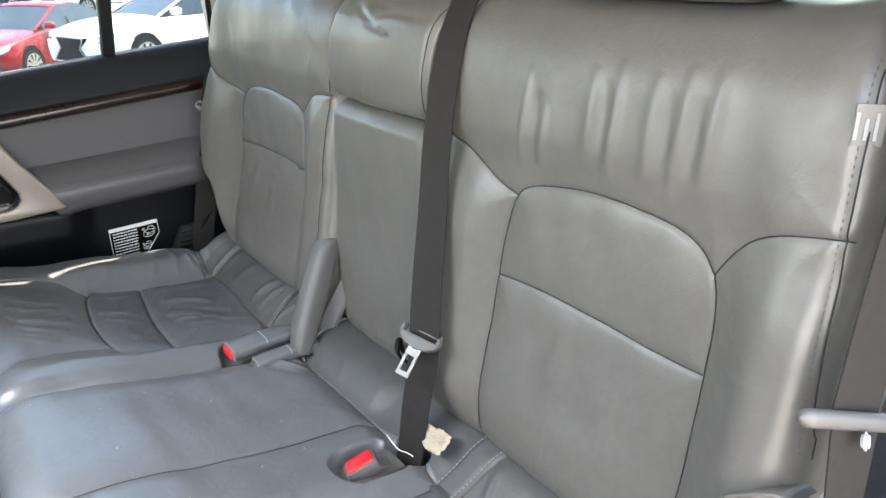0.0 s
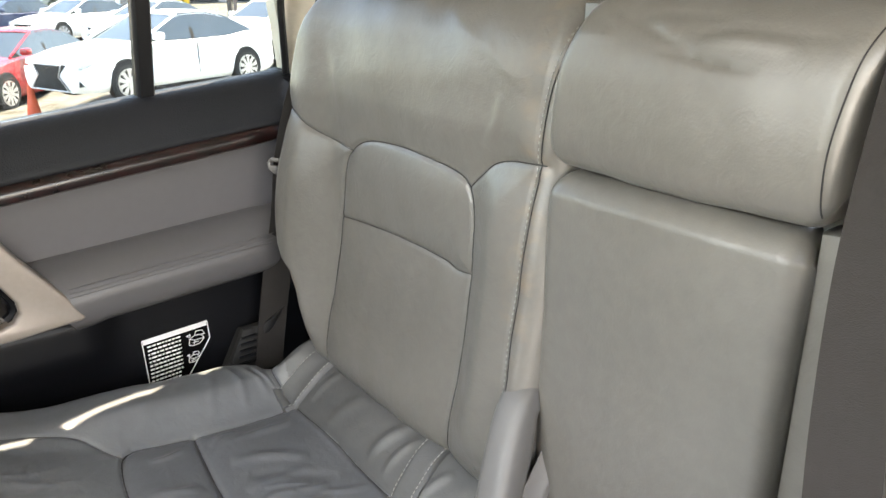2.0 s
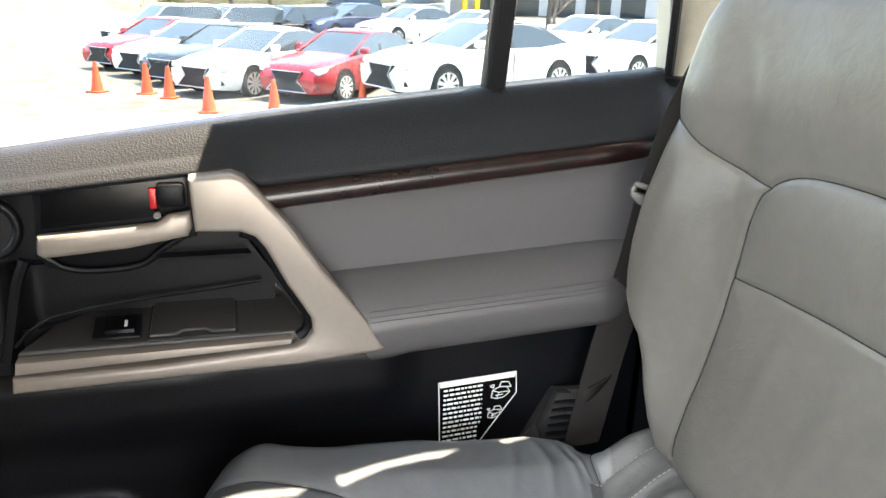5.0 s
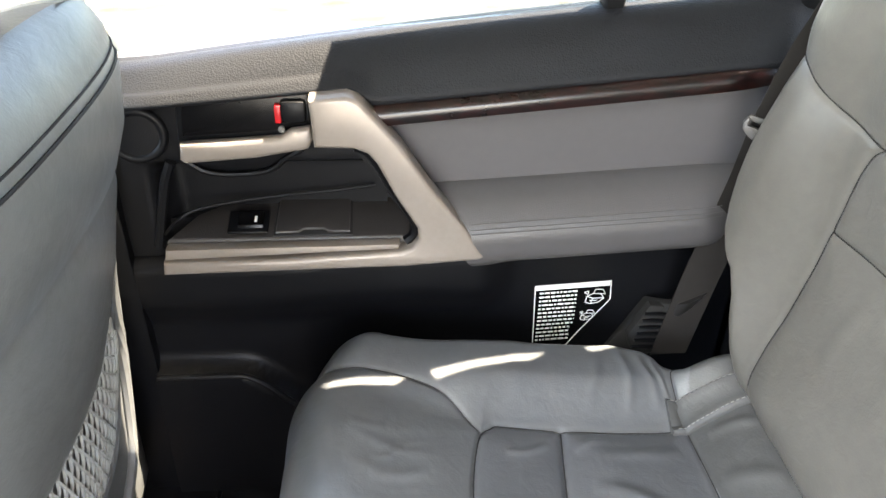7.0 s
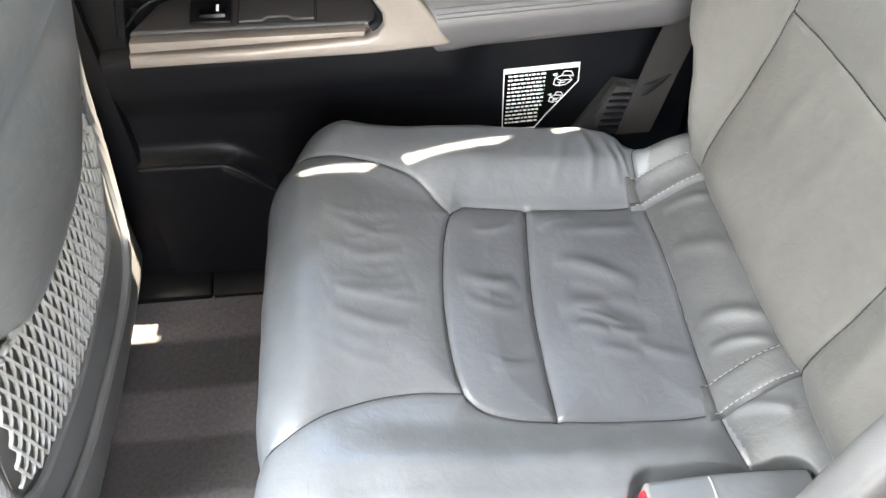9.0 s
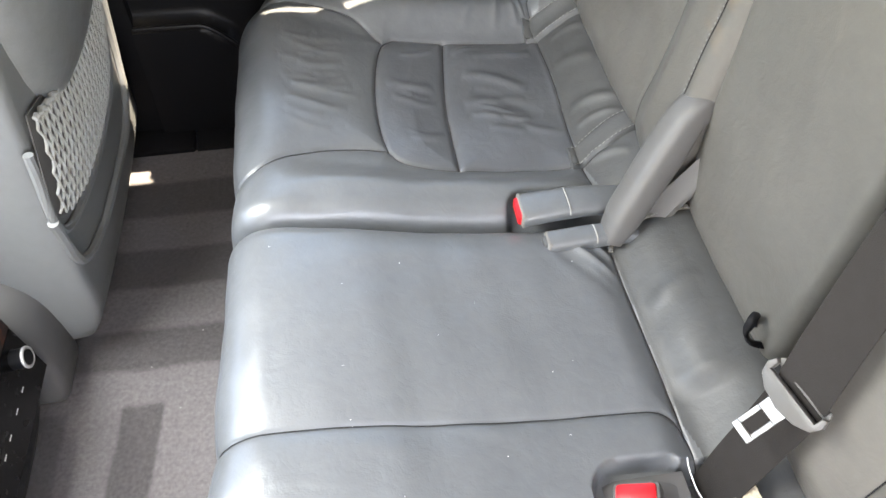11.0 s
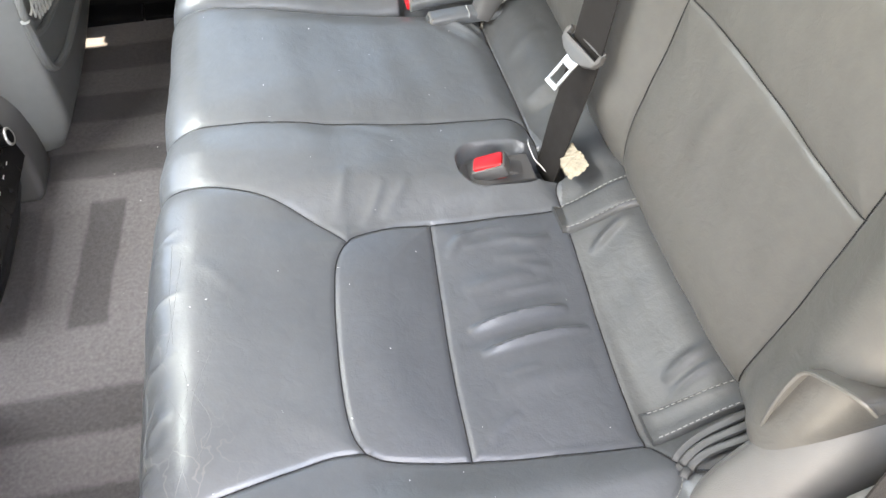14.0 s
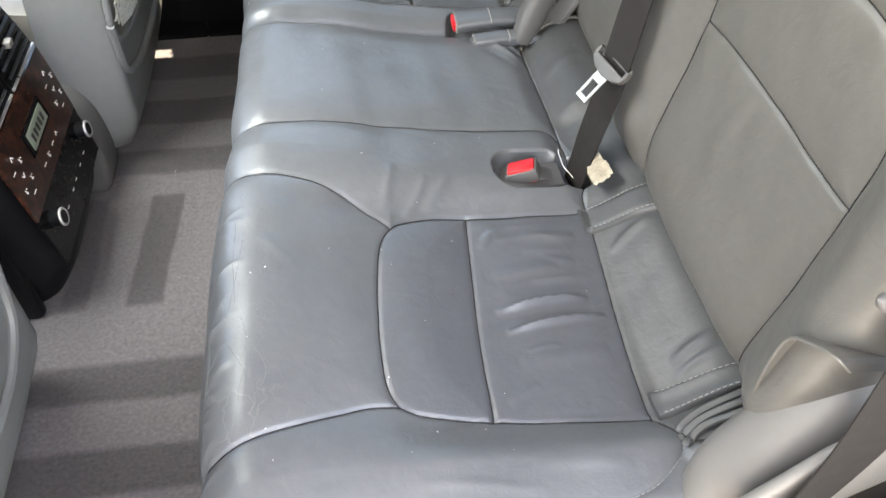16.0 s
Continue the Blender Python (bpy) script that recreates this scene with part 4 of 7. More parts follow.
# centre section: fold-down armrest and head piece
CENTRE_PROFILE = smooth_line([(0.296, 0.600, 0.318), (0.312, 0.565, 0.314), (0.335, 0.549, 0.334), (0.40, 0.547, 0.40), (0.55, 0.552, 0.55), (0.66, 0.553, 0.66), (0.684, 0.557, 0.682), (0.700, 0.572, 0.695), (0.72, 0.60, 0.697)], 0.006)
arm = Upholstery(CENTRE_PROFILE, 0.822, 1.080, 0.018, 0.05, [], [((0.40, 0.90), (0.50, 0.93), 0.0010, 0.02)], lambda s, y: 0.004 * np.sin(np.pi * np.clip((y - 0.822) / 0.258, 0, 1)), puff=0.0, waviness=0.0007,
                 taper=[(0.296, 0.835, 1.066), (0.35, 0.826, 1.076), (0.5, 0.822, 1.083), (0.68, 0.820, 1.080), (0.72, 0.826, 1.070)])
centre = part("centre_armrest", arm.mesh(), LEATHER, seat_near, "folded-up grey leather armrest")
part("pull_loop", tube(smooth_line([(0.560, 0.846, 0.334), (0.534, 0.846, 0.346), (0.524, 0.847, 0.362), (0.526, 0.851, 0.376), (0.533, 0.857, 0.378), (0.537, 0.862, 0.366), (0.545, 0.866, 0.348), (0.562, 0.868, 0.336)], 0.003), 0.0045, 8, 0.6), BLACK, centre, "black pull strap")
HEAD_PROFILE = smooth_line([(0.700, 0.60, 0.703), (0.712, 0.566, 0.704), (0.725, 0.549, 0.716), (0.75, 0.545, 0.75), (0.80, 0.548, 0.797), (0.835, 0.558, 0.829), (0.858, 0.577, 0.849), (0.885, 0.604, 0.858), (0.93, 0.648, 0.860)], 0.005)
HEAD_EDGE = [(0.722, 0.812), (0.76, 0.812), (0.82, 0.806), (0.86, 0.798)]
hp = Upholstery(HEAD_PROFILE, 0.800, 1.070, 0.016, 0.05, [(HEAD_EDGE, 0.003, 0.0035)], [((0.842, 0.82), (0.828, 0.93), -0.0021, 0.0034), ((0.824, 0.91), (0.846, 1.03), -0.0021, 0.0034), ((0.836, 0.85), (0.822, 0.92), 0.0024, 0.005), ((0.818, 0.87), (0.814, 0.96), -0.0026, 0.003), ((0.848, 0.90), (0.838, 0.99), -0.0024, 0.003), ((0.838, 0.94), (0.850, 1.0), 0.0016, 0.005), ((0.835, 1.0), (0.82, 1.05), 0.002, 0.006)],
                lambda s, y: 0.004 * np.sin(np.pi * np.clip((y - 0.80) / 0.27, 0, 1)), puff=0.0, waviness=0.0008, taper=[(0.70, 0.812, 1.062), (0.73, 0.804, 1.074), (0.80, 0.800, 1.066), (0.86, 0.790, 1.048), (0.93, 0.785, 1.04)])
head = part("head_pad", hp.mesh(), LEATHER, seat_near, "grey leather head pad with welted edge")
cords(hp, [HEAD_EDGE], head)
filler = seat_near
part("side_strip", box((0.603, 0.765, 0.31), (0.66, 0.835, 0.845), 0.004), LEATHER, filler)
part("side_strip", box((0.625, 1.035, 0.31), (0.66, 1.10, 0.845), 0.004), LEATHER, filler)
part("side_strip", prism([(0.785, 0.30), (0.822, 0.30), (0.822, 0.698), (0.785, 0.702)], "x", 0.574, 0.62, 0.006), LEATHER, filler)
part("side_strip", prism([(0.780, 0.704), (0.806, 0.701), (0.795, 0.842), (0.770, 0.842)], "x", 0.578, 0.62, 0.006), LEATHER, filler)
part("side_strip", prism([(1.060, 0.30), (1.085, 0.30), (1.075, 0.848), (1.040, 0.848)], "x", 0.590, 0.63, 0.006), LEATHER, filler)


def cover(name, label, y0, y1, path, wide, mat, twist=0.0):
    """A smooth rounded cover: an oval section swept along a path in x and z."""
    p = smooth_line(path, 0.006)
    t = np.gradient(p, axis=0)
    t /= np.linalg.norm(t, axis=1)[:, None]
    rows = []
    for i, ((x, z), (tx, tz)) in enumerate(zip(p, t)):
        u = i / (len(p) - 1)
        w = np.interp(u, [k[0] for k in wide], [k[1] for k in wide])
        h = np.interp(u, [k[0] for k in wide], [k[2] for k in wide])
        a = np.linspace(0, 2 * math.pi, 33)
        c, s = np.cos(a), np.sin(a)
        c, s = np.sign(c) * np.abs(c) ** 0.6, np.sign(s) * np.abs(s) ** 0.6
        yc = (y0 + y1) / 2 + twist * (u - 0.5)
        rows.append(np.stack([x - tz * h * s, yc + (y1 - y0) / 2 * w * c, z + tx * h * s], -1))
    h = thing(name, label, "hinge cover")
    part("cover", sheet(rows), mat, h)
    return h


hinge = cover("hinge_cover", "curved grey plastic hinge cover at the backrest foot", 1.043, 1.087, [(0.456, 0.300), (0.470, 0.330), (0.488, 0.366), (0.508, 0.405), (0.530, 0.445), (0.560, 0.468)], [(0, 0.75, 0.014), (0.15, 0.92, 0.020), (0.6, 0.95, 0.022), (0.88, 0.88, 0.018), (1, 0.7, 0.008)], COVER, 0.045)
part("flap", slab([[(0.512 + 0.030 * u + 0.012 * v, 1.128 - 0.050 * u, 0.350 + (0.474 - 0.350 - 0.012 * (1 - math.sin(math.pi * (0.15 + 0.7 * u)))) * v) for u in np.linspace(0, 1, 10)] for v in np.linspace(0, 1, 14)], (0.006, 0, 0)), COVER, hinge, "grey vinyl flap")
part("flap", slab([[(0.478 + 0.075 * v + 0.02 * u, 1.058 - 0.020 * u * (1 - 0.5 * v), 0.295 + 0.115 * v) for u in np.linspace(0, 1, 8)] for v in np.linspace(0, 1, 12)], (0.008, 0, 0)), COVER, hinge, "grey vinyl flap")

# side shield of the near seat with its lever
shield = thing("seat_side_shield", "smooth grey side shield at the outer backrest foot", "seat shield")
inner = smooth_line([(0.425, 0.246, 0.170), (0.440, 0.262, 0.240), (0.452, 0.284, 0.322), (0.488, 0.290, 0.388), (0.512, 0.286, 0.440), (0.545, 0.280, 0.480), (0.60, 0.275, 0.500)], 0.006)
outer = smooth_line([(0.428, 0.232, 0.160), (0.440, 0.230, 0.235), (0.464, 0.227, 0.300), (0.482, 0.226, 0.345), (0.510, 0.226, 0.376), (0.545, 0.224, 0.400), (0.60, 0.222, 0.420)], 0.006)
n = 70
inner, outer = (np.stack([np.interp(np.linspace(0, 1, n), np.linspace(0, 1, len(k)), k[:, i]) for i in range(3)], -1) for k in (inner, outer))
rows = []
for i in range(n):
    line = []
    for v in np.linspace(-0.18, 1.0, 18):
        p = inner[i] * (1 - max(v, 0)) + outer[i] * max(v, 0)
        b = 0.022 * math.sin(math.pi * min(max(v, 0), 1)) ** 0.7
        line.append(p + np.array([-0.55, -0.45, 0.55]) * b + np.array([0.06, 0.02, -0.10]) * max(-v, 0))
    for k in range(1, 6):
        line.append(outer[i] + np.array([0.035, 0.012, -0.06]) * k / 5)
    rows.append(line)
part("shield", slab(rows, (0.006, 0.006, -0.004)), GREY_PLASTIC, shield)
lever = [(0.440, 0.353), (0.446, 0.345), (0.470, 0.341), (0.500, 0.343), (0.545, 0.368), (0.578, 0.400), (0.585, 0.420), (0.580, 0.440), (0.566, 0.455), (0.545, 0.464), (0.520, 0.466), (0.497, 0.446), (0.473, 0.408), (0.452, 0.378)]
# Dark filler added over the gap behind the lever; no such panel known.
part("gap_filler", prism([(0.46, 0.0), (0.70, 0.0), (0.70, 0.43), (0.60, 0.405), (0.545, 0.385), (0.51, 0.360), (0.482, 0.330), (0.464, 0.285), (0.447, 0.235)], "y", 0.2185, 0.2225, 0.001), SHELF, shield, "dark filler closing the gap under the backrest foot")
part("lever", prism(lever, "y", 0.204, 0.216, 0.005, 3), GREY_PLASTIC, shield, "pale grey fold lever")
flapn = smooth_line([(0.494, 0.292, 0.372), (0.486, 0.291, 0.430), (0.488, 0.289, 0.485), (0.490, 0.270, 0.505), (0.494, 0.248, 0.517), (0.505, 0.240, 0.508)], 0.004)
part("flap_edge", tube(flapn, 0.0017, 8), LEATHER, shield, "rolled leather flap edge")
part("flap", slab([[(x + 0.03 * k, y + 0.002 * k, z - 0.008 * k) for k in (0, 0.5, 1, 1.6)] for x, y, z in flapn], (0.003, 0.002, 0)), LEATHER, shield, "grey leather flap")

# head restraints
for yc, label in ((0.515, "grey leather head restraint on the outer backrest"), (2 * MID - 0.515, "grey leather head restraint on the backrest beside the door")):
    h = thing("head_restraint", label, "head restraint", "rear head restraints")
    rows = []
    for zz, hw, hx in ((0.870, 0.105, 0.035), (0.876, 0.128, 0.048), (0.90, 0.140, 0.056), (0.98, 0.142, 0.060), (1.03, 0.135, 0.054), (1.055, 0.118, 0.040), (1.06, 0.09, 0.022)):
        a = np.linspace(0, 2 * math.pi, 41)
        rows.append(np.stack([0.640 + hx * np.sign(np.cos(a)) * np.abs(np.cos(a)) ** 0.7, yc + hw * np.sign(np.sin(a)) * np.abs(np.sin(a)) ** 0.6, np.full_like(a, zz)], -1))
    v, f = sheet(rows)
    f = [tuple(k) for k in f] + [tuple(range(40, -1, -1)), tuple(range(6 * 41, 7 * 41))]
    part("cushion", (v, f), LEATHER, h)
    for k in (-0.06, 0.06):
        part("post", tube([(0.645, yc + k, 0.84), (0.645, yc + k, 0.90)], 0.006, 10), METAL, h, "chrome post")
        part("collar", disc((0.645, yc + k, 0.864), (0, 0, 1), 0.016, 0.008, 20), GREY_PLASTIC, h)


# ---- seat belts ----
def belt_strip(centre_line, width_dirs, width=0.047, thick=0.0016):
    p = smooth_line(centre_line, 0.008)
    q = smooth_line(width_dirs, 0.008)
    k = np.linspace(0, 1, len(p))
    w = np.stack([np.interp(k, np.linspace(0, 1, len(q)), q[:, i]) for i in range(3)], -1)
    w /= np.linalg.norm(w, axis=1)[:, None]
    t = np.gradient(p, axis=0)
    nrm = np.cross(w, t)
    nrm /= np.linalg.norm(nrm, axis=1)[:, None]
    u = np.linspace(-0.5, 0.5, 9)
    rows = p[:, None] + w[:, None] * (u * width)[None, :, None] + nrm[:, None] * (0.0008 * np.cos(math.pi * u))[None, :, None]
    top, bot = rows + nrm[:, None] * thick / 2, rows - nrm[:, None] * thick / 2
    loop = np.concatenate([top, bot[:, ::-1], top[:, :1]], 1)
    return sheet(loop)


def tongue(parent, place, size=1.0, metal=True):
    """A belt tongue: plastic slider with a slot and a steel latch plate; local x across, z along the belt."""
    def put(bm):
        bmesh.ops.transform(bm, matrix=place @ Matrix.Scale(size, 4), verts=bm.verts)
        return bm
    outline = [(-0.031, 0.010), (-0.034, 0.002), (-0.030, -0.008), (-0.018, -0.015), (0.0, -0.018), (0.018, -0.015), (0.030, -0.008), (0.034, 0.002), (0.031, 0.010), (0.027, 0.008), (0.027, 0.000), (-0.027, 0.000), (-0.027, 0.008)]
    part("slider", put(prism(outline, "y", -0.005, 0.006, 0.0025)), TONGUE, parent, "grey plastic slider")
    part("slider_back", put(prism([(-0.031, 0.010), (-0.027, 0.006), (0.027, 0.006), (0.031, 0.010), (0.028, 0.014), (-0.028, 0.014)], "y", 0.002, 0.006, 0.0015)), TONGUE, parent)
    if metal:
        bm = bmesh.new()
        for a, b in (((-0.0105, -0.012), (0.0105, -0.028)), ((-0.0105, -0.028), (-0.006, -0.050)), ((0.006, -0.028), (0.0105, -0.050)), ((-0.0105, -0.050), (0.0105, -0.057))):
            k = bmesh.ops.create_cube(bm, size=1)["verts"]
            bmesh.ops.scale(bm, vec=(abs(b[0] - a[0]), 0.0026, abs(b[1] - a[1])), verts=k)
            bmesh.ops.translate(bm, vec=((a[0] + b[0]) / 2, 0.0, (a[1] + b[1]) / 2), verts=k)
        bmesh.ops.bevel(bm, geom=bm.edges[:], offset=0.0006, segments=1, affect="EDGES")
        part("latch_plate", put(bm), METAL, parent, "steel latch plate")


def frame_of(origin, across, along):
    """Pose whose x runs across the belt and whose z runs up along it."""
    z = Vector(along).normalized()
    x = Vector(across)
    x = (x - z * x.dot(z)).normalized()
    y = z.cross(x)
    m = Matrix((x, y, z)).transposed().to_4x4()
    return Matrix.Translation(origin) @ m


mid_belt = thing("seat_belt", "dark webbing belt hanging before the centre armrest", "seat belt", "rear seat belts")
part("webbing", belt_strip([(0.640, 0.780, 0.940), (0.590, 0.773, 0.868), (0.558, 0.768, 0.800), (0.538, 0.766, 0.700), (0.524, 0.758, 0.600), (0.506, 0.744, 0.520), (0.492, 0.731, 0.452)], [(0.0, -1, 0.0), (0.10, -1, 0.0), (0.37, -1, 0)]), WEB, mid_belt)
part("webbing", belt_strip([(0.494, 0.731, 0.458), (0.486, 0.731, 0.400), (0.474, 0.731, 0.330), (0.464, 0.731, 0.255)], [(0.37, -1, 0), (0.3, -1, 0), (0.1, -1, 0)]), WEB, mid_belt)
tongue(mid_belt, frame_of((0.486, 0.731, 0.450), (0.024, -0.065, -0.004), (0.036, 0.006, 0.044)), 0.95)

far_belt = thing("seat_belt", "dark webbing belt between the backrest and the door", "seat belt", "rear seat belts")
part("webbing", belt_strip([(0.72, 1.640, 1.02), (0.640, 1.632, 0.820), (0.578, 1.622, 0.690), (0.550, 1.618, 0.600)], [(1, -0.25, -0.1), (1, -0.3, -0.3)]), WEB, far_belt)
part("webbing", belt_strip([(0.552, 1.620, 0.610), (0.545, 1.632, 0.520), (0.522, 1.640, 0.400), (0.500, 1.644, 0.260)], [(1, -0.3, 0.1), (1, -0.2, 0.2)]), WEB, far_belt)
tongue(far_belt, frame_of((0.538, 1.606, 0.600), (1, -0.35, 0.35), (0.3, 0, 1)), 0.8, metal=False)
part("latch_plate", tube(smooth_line([(0.540, 1.600, 0.590), (0.548, 1.598, 0.575), (0.545, 1.598, 0.555), (0.540, 1.598, 0.540)], 0.004), 0.0028, 6), METAL, far_belt, "steel latch plate seen edge-on")

near_belt = thing("seat_belt", "dark webbing belt beside the outer backrest with grey tongue", "seat belt", "rear seat belts")
part("webbing", belt_strip([(0.64, 0.195, 1.02), (0.582, 0.216, 0.870), (0.556, 0.222, 0.740), (0.532, 0.220, 0.590)], [(1, -0.25, -0.1), (1, -0.3, -0.2)]), WEB, near_belt)
part("webbing", belt_strip([(0.530, 0.217, 0.592), (0.514, 0.203, 0.460), (0.482, 0.192, 0.340), (0.462, 0.188, 0.250), (0.455, 0.188, 0.160)], [(1, -0.3, -0.1), (1, 0.3, -0.1), (1, 0.62, -0.1), (1, 0.7, -0.1)]), WEB, near_belt)
rows = []
for u in np.linspace(0, 1, 30):
    c = np.array([0.478 + 0.098 * u, 0.233 - 0.034 * u, 0.603 - 0.026 * u])
    r = 0.0072 * math.sqrt(max(0.0005, 1 - max(0.0, 1 - u / 0.09) ** 2))
    rows.append([c + np.array([0.25 * r * math.sin(a), r * 0.9 * math.cos(a), r * math.sin(a)]) for a in np.linspace(0, 2 * math.pi, 17)])
part("slider", sheet(rows), TONGUE, near_belt, "grey plastic slider")
part("stop_button", disc((0.527, 0.206, 0.578), (0.3, -1, 0.25), 0.0070, 0.005, 24), NET, near_belt, "pale stop button")

# crumbs and lint
rk = random.Random(21)
bits = []
for i in range(46):
    s0, y = rk.uniform(0.03, 0.44), rk.uniform(0.30, 1.04)
    if i % 6 == 0:
        p = np.array([rk.uniform(-0.17, -0.06), rk.uniform(0.45, 1.3), 0.0035])
    else:
        p = cushion_near.place(s0, y, 0.0006)[0][0]
    r = rk.uniform(0.0003, 0.0007)
    bits.append(bar(p, p + np.array([rk.uniform(-2, 2) * r, rk.uniform(-2, 2) * r, 0.0003]), r, r))
single("crumbs", merge(bits), WHITE, "scattered pale crumbs and lint on seat and carpet", "crumbs", kind="stuff", smooth=False)

# ---- cabin shell ----
def carpet_bands(m):
    """Brushed pile: broad light and dark bands left by the cleaner's nozzle."""
    nt = m.node_tree
    ln = nt.links.new
    tc, sep = nt.nodes.new("ShaderNodeTexCoord"), nt.nodes.new("ShaderNodeSeparateXYZ")
    ln(tc.outputs["Object"], sep.inputs[0])
    wob = nt.nodes.new("ShaderNodeTexNoise")
    wob.inputs["Scale"].default_value = 9
    ln(tc.outputs["Object"], wob.inputs["Vector"])

    def op(kind, a, b=None, c=None):
        n = nt.nodes.new("ShaderNodeMath")
        n.operation = kind
        for i, v in enumerate((a, b, c)):
            if v is None:
                continue
            if isinstance(v, (int, float)):
                n.inputs[i].default_value = v
            else:
                ln(v, n.inputs[i])
        return n.outputs[0]

    def step(v, lo, hi):
        n = nt.nodes.new("ShaderNodeMapRange")
        n.interpolation_type = "SMOOTHSTEP"
        n.inputs["From Min"].default_value, n.inputs["From Max"].default_value = lo, hi
        ln(v, n.inputs["Value"])
        return n.outputs[0]
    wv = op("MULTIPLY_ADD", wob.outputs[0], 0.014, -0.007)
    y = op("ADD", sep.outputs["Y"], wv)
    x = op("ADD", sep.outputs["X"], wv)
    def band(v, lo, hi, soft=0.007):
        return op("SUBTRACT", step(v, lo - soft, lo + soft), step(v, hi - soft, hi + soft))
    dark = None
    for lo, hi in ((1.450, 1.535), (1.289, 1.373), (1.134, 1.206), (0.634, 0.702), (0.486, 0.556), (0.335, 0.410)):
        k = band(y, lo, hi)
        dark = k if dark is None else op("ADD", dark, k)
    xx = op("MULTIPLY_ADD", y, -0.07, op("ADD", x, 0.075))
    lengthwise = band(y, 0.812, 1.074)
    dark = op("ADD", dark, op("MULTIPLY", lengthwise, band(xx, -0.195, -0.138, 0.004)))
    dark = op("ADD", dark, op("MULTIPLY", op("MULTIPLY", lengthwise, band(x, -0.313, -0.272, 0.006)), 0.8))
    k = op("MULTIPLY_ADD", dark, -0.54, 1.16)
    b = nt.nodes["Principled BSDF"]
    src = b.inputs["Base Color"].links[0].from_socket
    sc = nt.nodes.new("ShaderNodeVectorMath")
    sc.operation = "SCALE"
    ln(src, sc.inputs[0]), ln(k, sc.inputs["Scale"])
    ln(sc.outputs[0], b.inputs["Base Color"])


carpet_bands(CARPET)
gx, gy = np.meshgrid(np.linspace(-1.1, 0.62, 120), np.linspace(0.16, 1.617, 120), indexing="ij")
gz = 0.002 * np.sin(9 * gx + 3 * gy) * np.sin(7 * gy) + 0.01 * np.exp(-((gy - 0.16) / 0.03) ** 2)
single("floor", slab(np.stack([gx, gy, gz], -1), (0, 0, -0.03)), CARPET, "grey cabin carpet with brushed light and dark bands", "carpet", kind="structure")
single("floor_pan", box((-1.9, -0.02, -0.12), (2.2, 1.88, -0.035), 0.01), BLACK, "dark floor pan under the carpet", "floor pan", kind="structure")
single("door_sill", prism([(1.612, -0.03), (1.612, 0.008), (1.640, 0.018), (1.715, 0.020), (1.72, -0.03)], "x", -0.128, 0.62, 0.003), BLACK, "black plastic sill plate under the far door", "sill", kind="structure")
single("door_sill_front", prism([(1.612, -0.03), (1.612, 0.009), (1.640, 0.020), (1.715, 0.022), (1.72, -0.03)], "x", -1.2, -0.131, 0.003), BLACK, "black plastic sill plate by the far pillar", "sill", kind="structure")
single("door_sill_near", prism([(0.02, -0.03), (0.02, 0.028), (0.12, 0.030), (0.16, 0.012), (0.16, -0.03)], "x", -1.2, 0.62, 0.004), BLACK, "black plastic sill plate under the open door", "sill", kind="structure")

# roof, far side above and below the windows, rear end, bulkhead
def roof_z(x, y):
    return 1.16 - 0.05 * ((y - 0.925) / 0.7) ** 4 - 0.03 * ((x - 0.4) / 1.6) ** 4


def roof_panel(x0, x1, y0, y1):
    return slab([[(x, y, roof_z(x, y)) for y in np.linspace(y0, y1, 16)] for x in np.linspace(x0, x1, 16)], (0, 0, 0.05))


# The roof opening and its pane are unseen, added for light on the cushions.
single("ceiling", merge([roof_panel(-0.32, 2.1, 0.20, 1.575), roof_panel(-1.0, -0.86, 0.20, 1.575), roof_panel(-0.86, -0.32, 0.20, 0.52), roof_panel(-0.86, -0.32, 1.33, 1.575)]), LINER, "pale fabric headliner round the added roof opening", "headliner", kind="structure")
single("added_roof_glass", slab([[(x, y, roof_z(x, y) + 0.02) for y in np.linspace(0.52, 1.33, 8)] for x in np.linspace(-0.86, -0.32, 6)], (0, 0, 0.006)), GLASS, "unseen roof pane added to let in sky light", "glass roof", kind="structure").visible_shadow = False
single("wall_near_front", box((-1.2, 0.10, 0.0), (-0.37, 0.16, 0.66), 0.02), BLACK, "black front door panel", "door panel", kind="structure")
# Rail edge cut freely so that only chosen slivers of sun get in.
hx = np.r_[np.linspace(-1.2, -0.2, 11), np.linspace(-0.18, 0.98, 117), np.linspace(1.0, 2.1, 12)]
gap_y = np.clip(1.611 + 0.255 * (hx - 0.364), 1.606, 1.72)
shut = (hx < 0.345) | (hx > 0.735) | (np.abs(hx - 0.463) < 0.013) | (np.abs(hx - 0.660) < 0.011)
hy = np.where(hx < 0.23, np.where(hx > -0.03, 1.680, 1.752), gap_y + np.where(shut, 0.014, -0.005))
single("roof_rail_far", sheet([[(x, 1.565, 1.100), (x, y - 0.03, 1.080), (x, y - 0.008, 1.078), (x, y, 1.084), (x, y - 0.004, 1.11), (x, y - 0.02, 1.17), (x, 1.56, 1.20), (x, 1.565, 1.100)] for x, y in zip(hx, hy)]), CREAM, "unseen cream roof rail, edge cut to shape the sun streak", "roof rail", kind="structure")
single("roof_rail_near", prism([(0.25, 1.09), (0.19, 1.06), (0.14, 1.08), (0.19, 1.20), (0.27, 1.22)], "x", -1.2, 2.1, 0.006), CREAM, "cream roof rail trim above the open door", "roof rail", kind="structure")
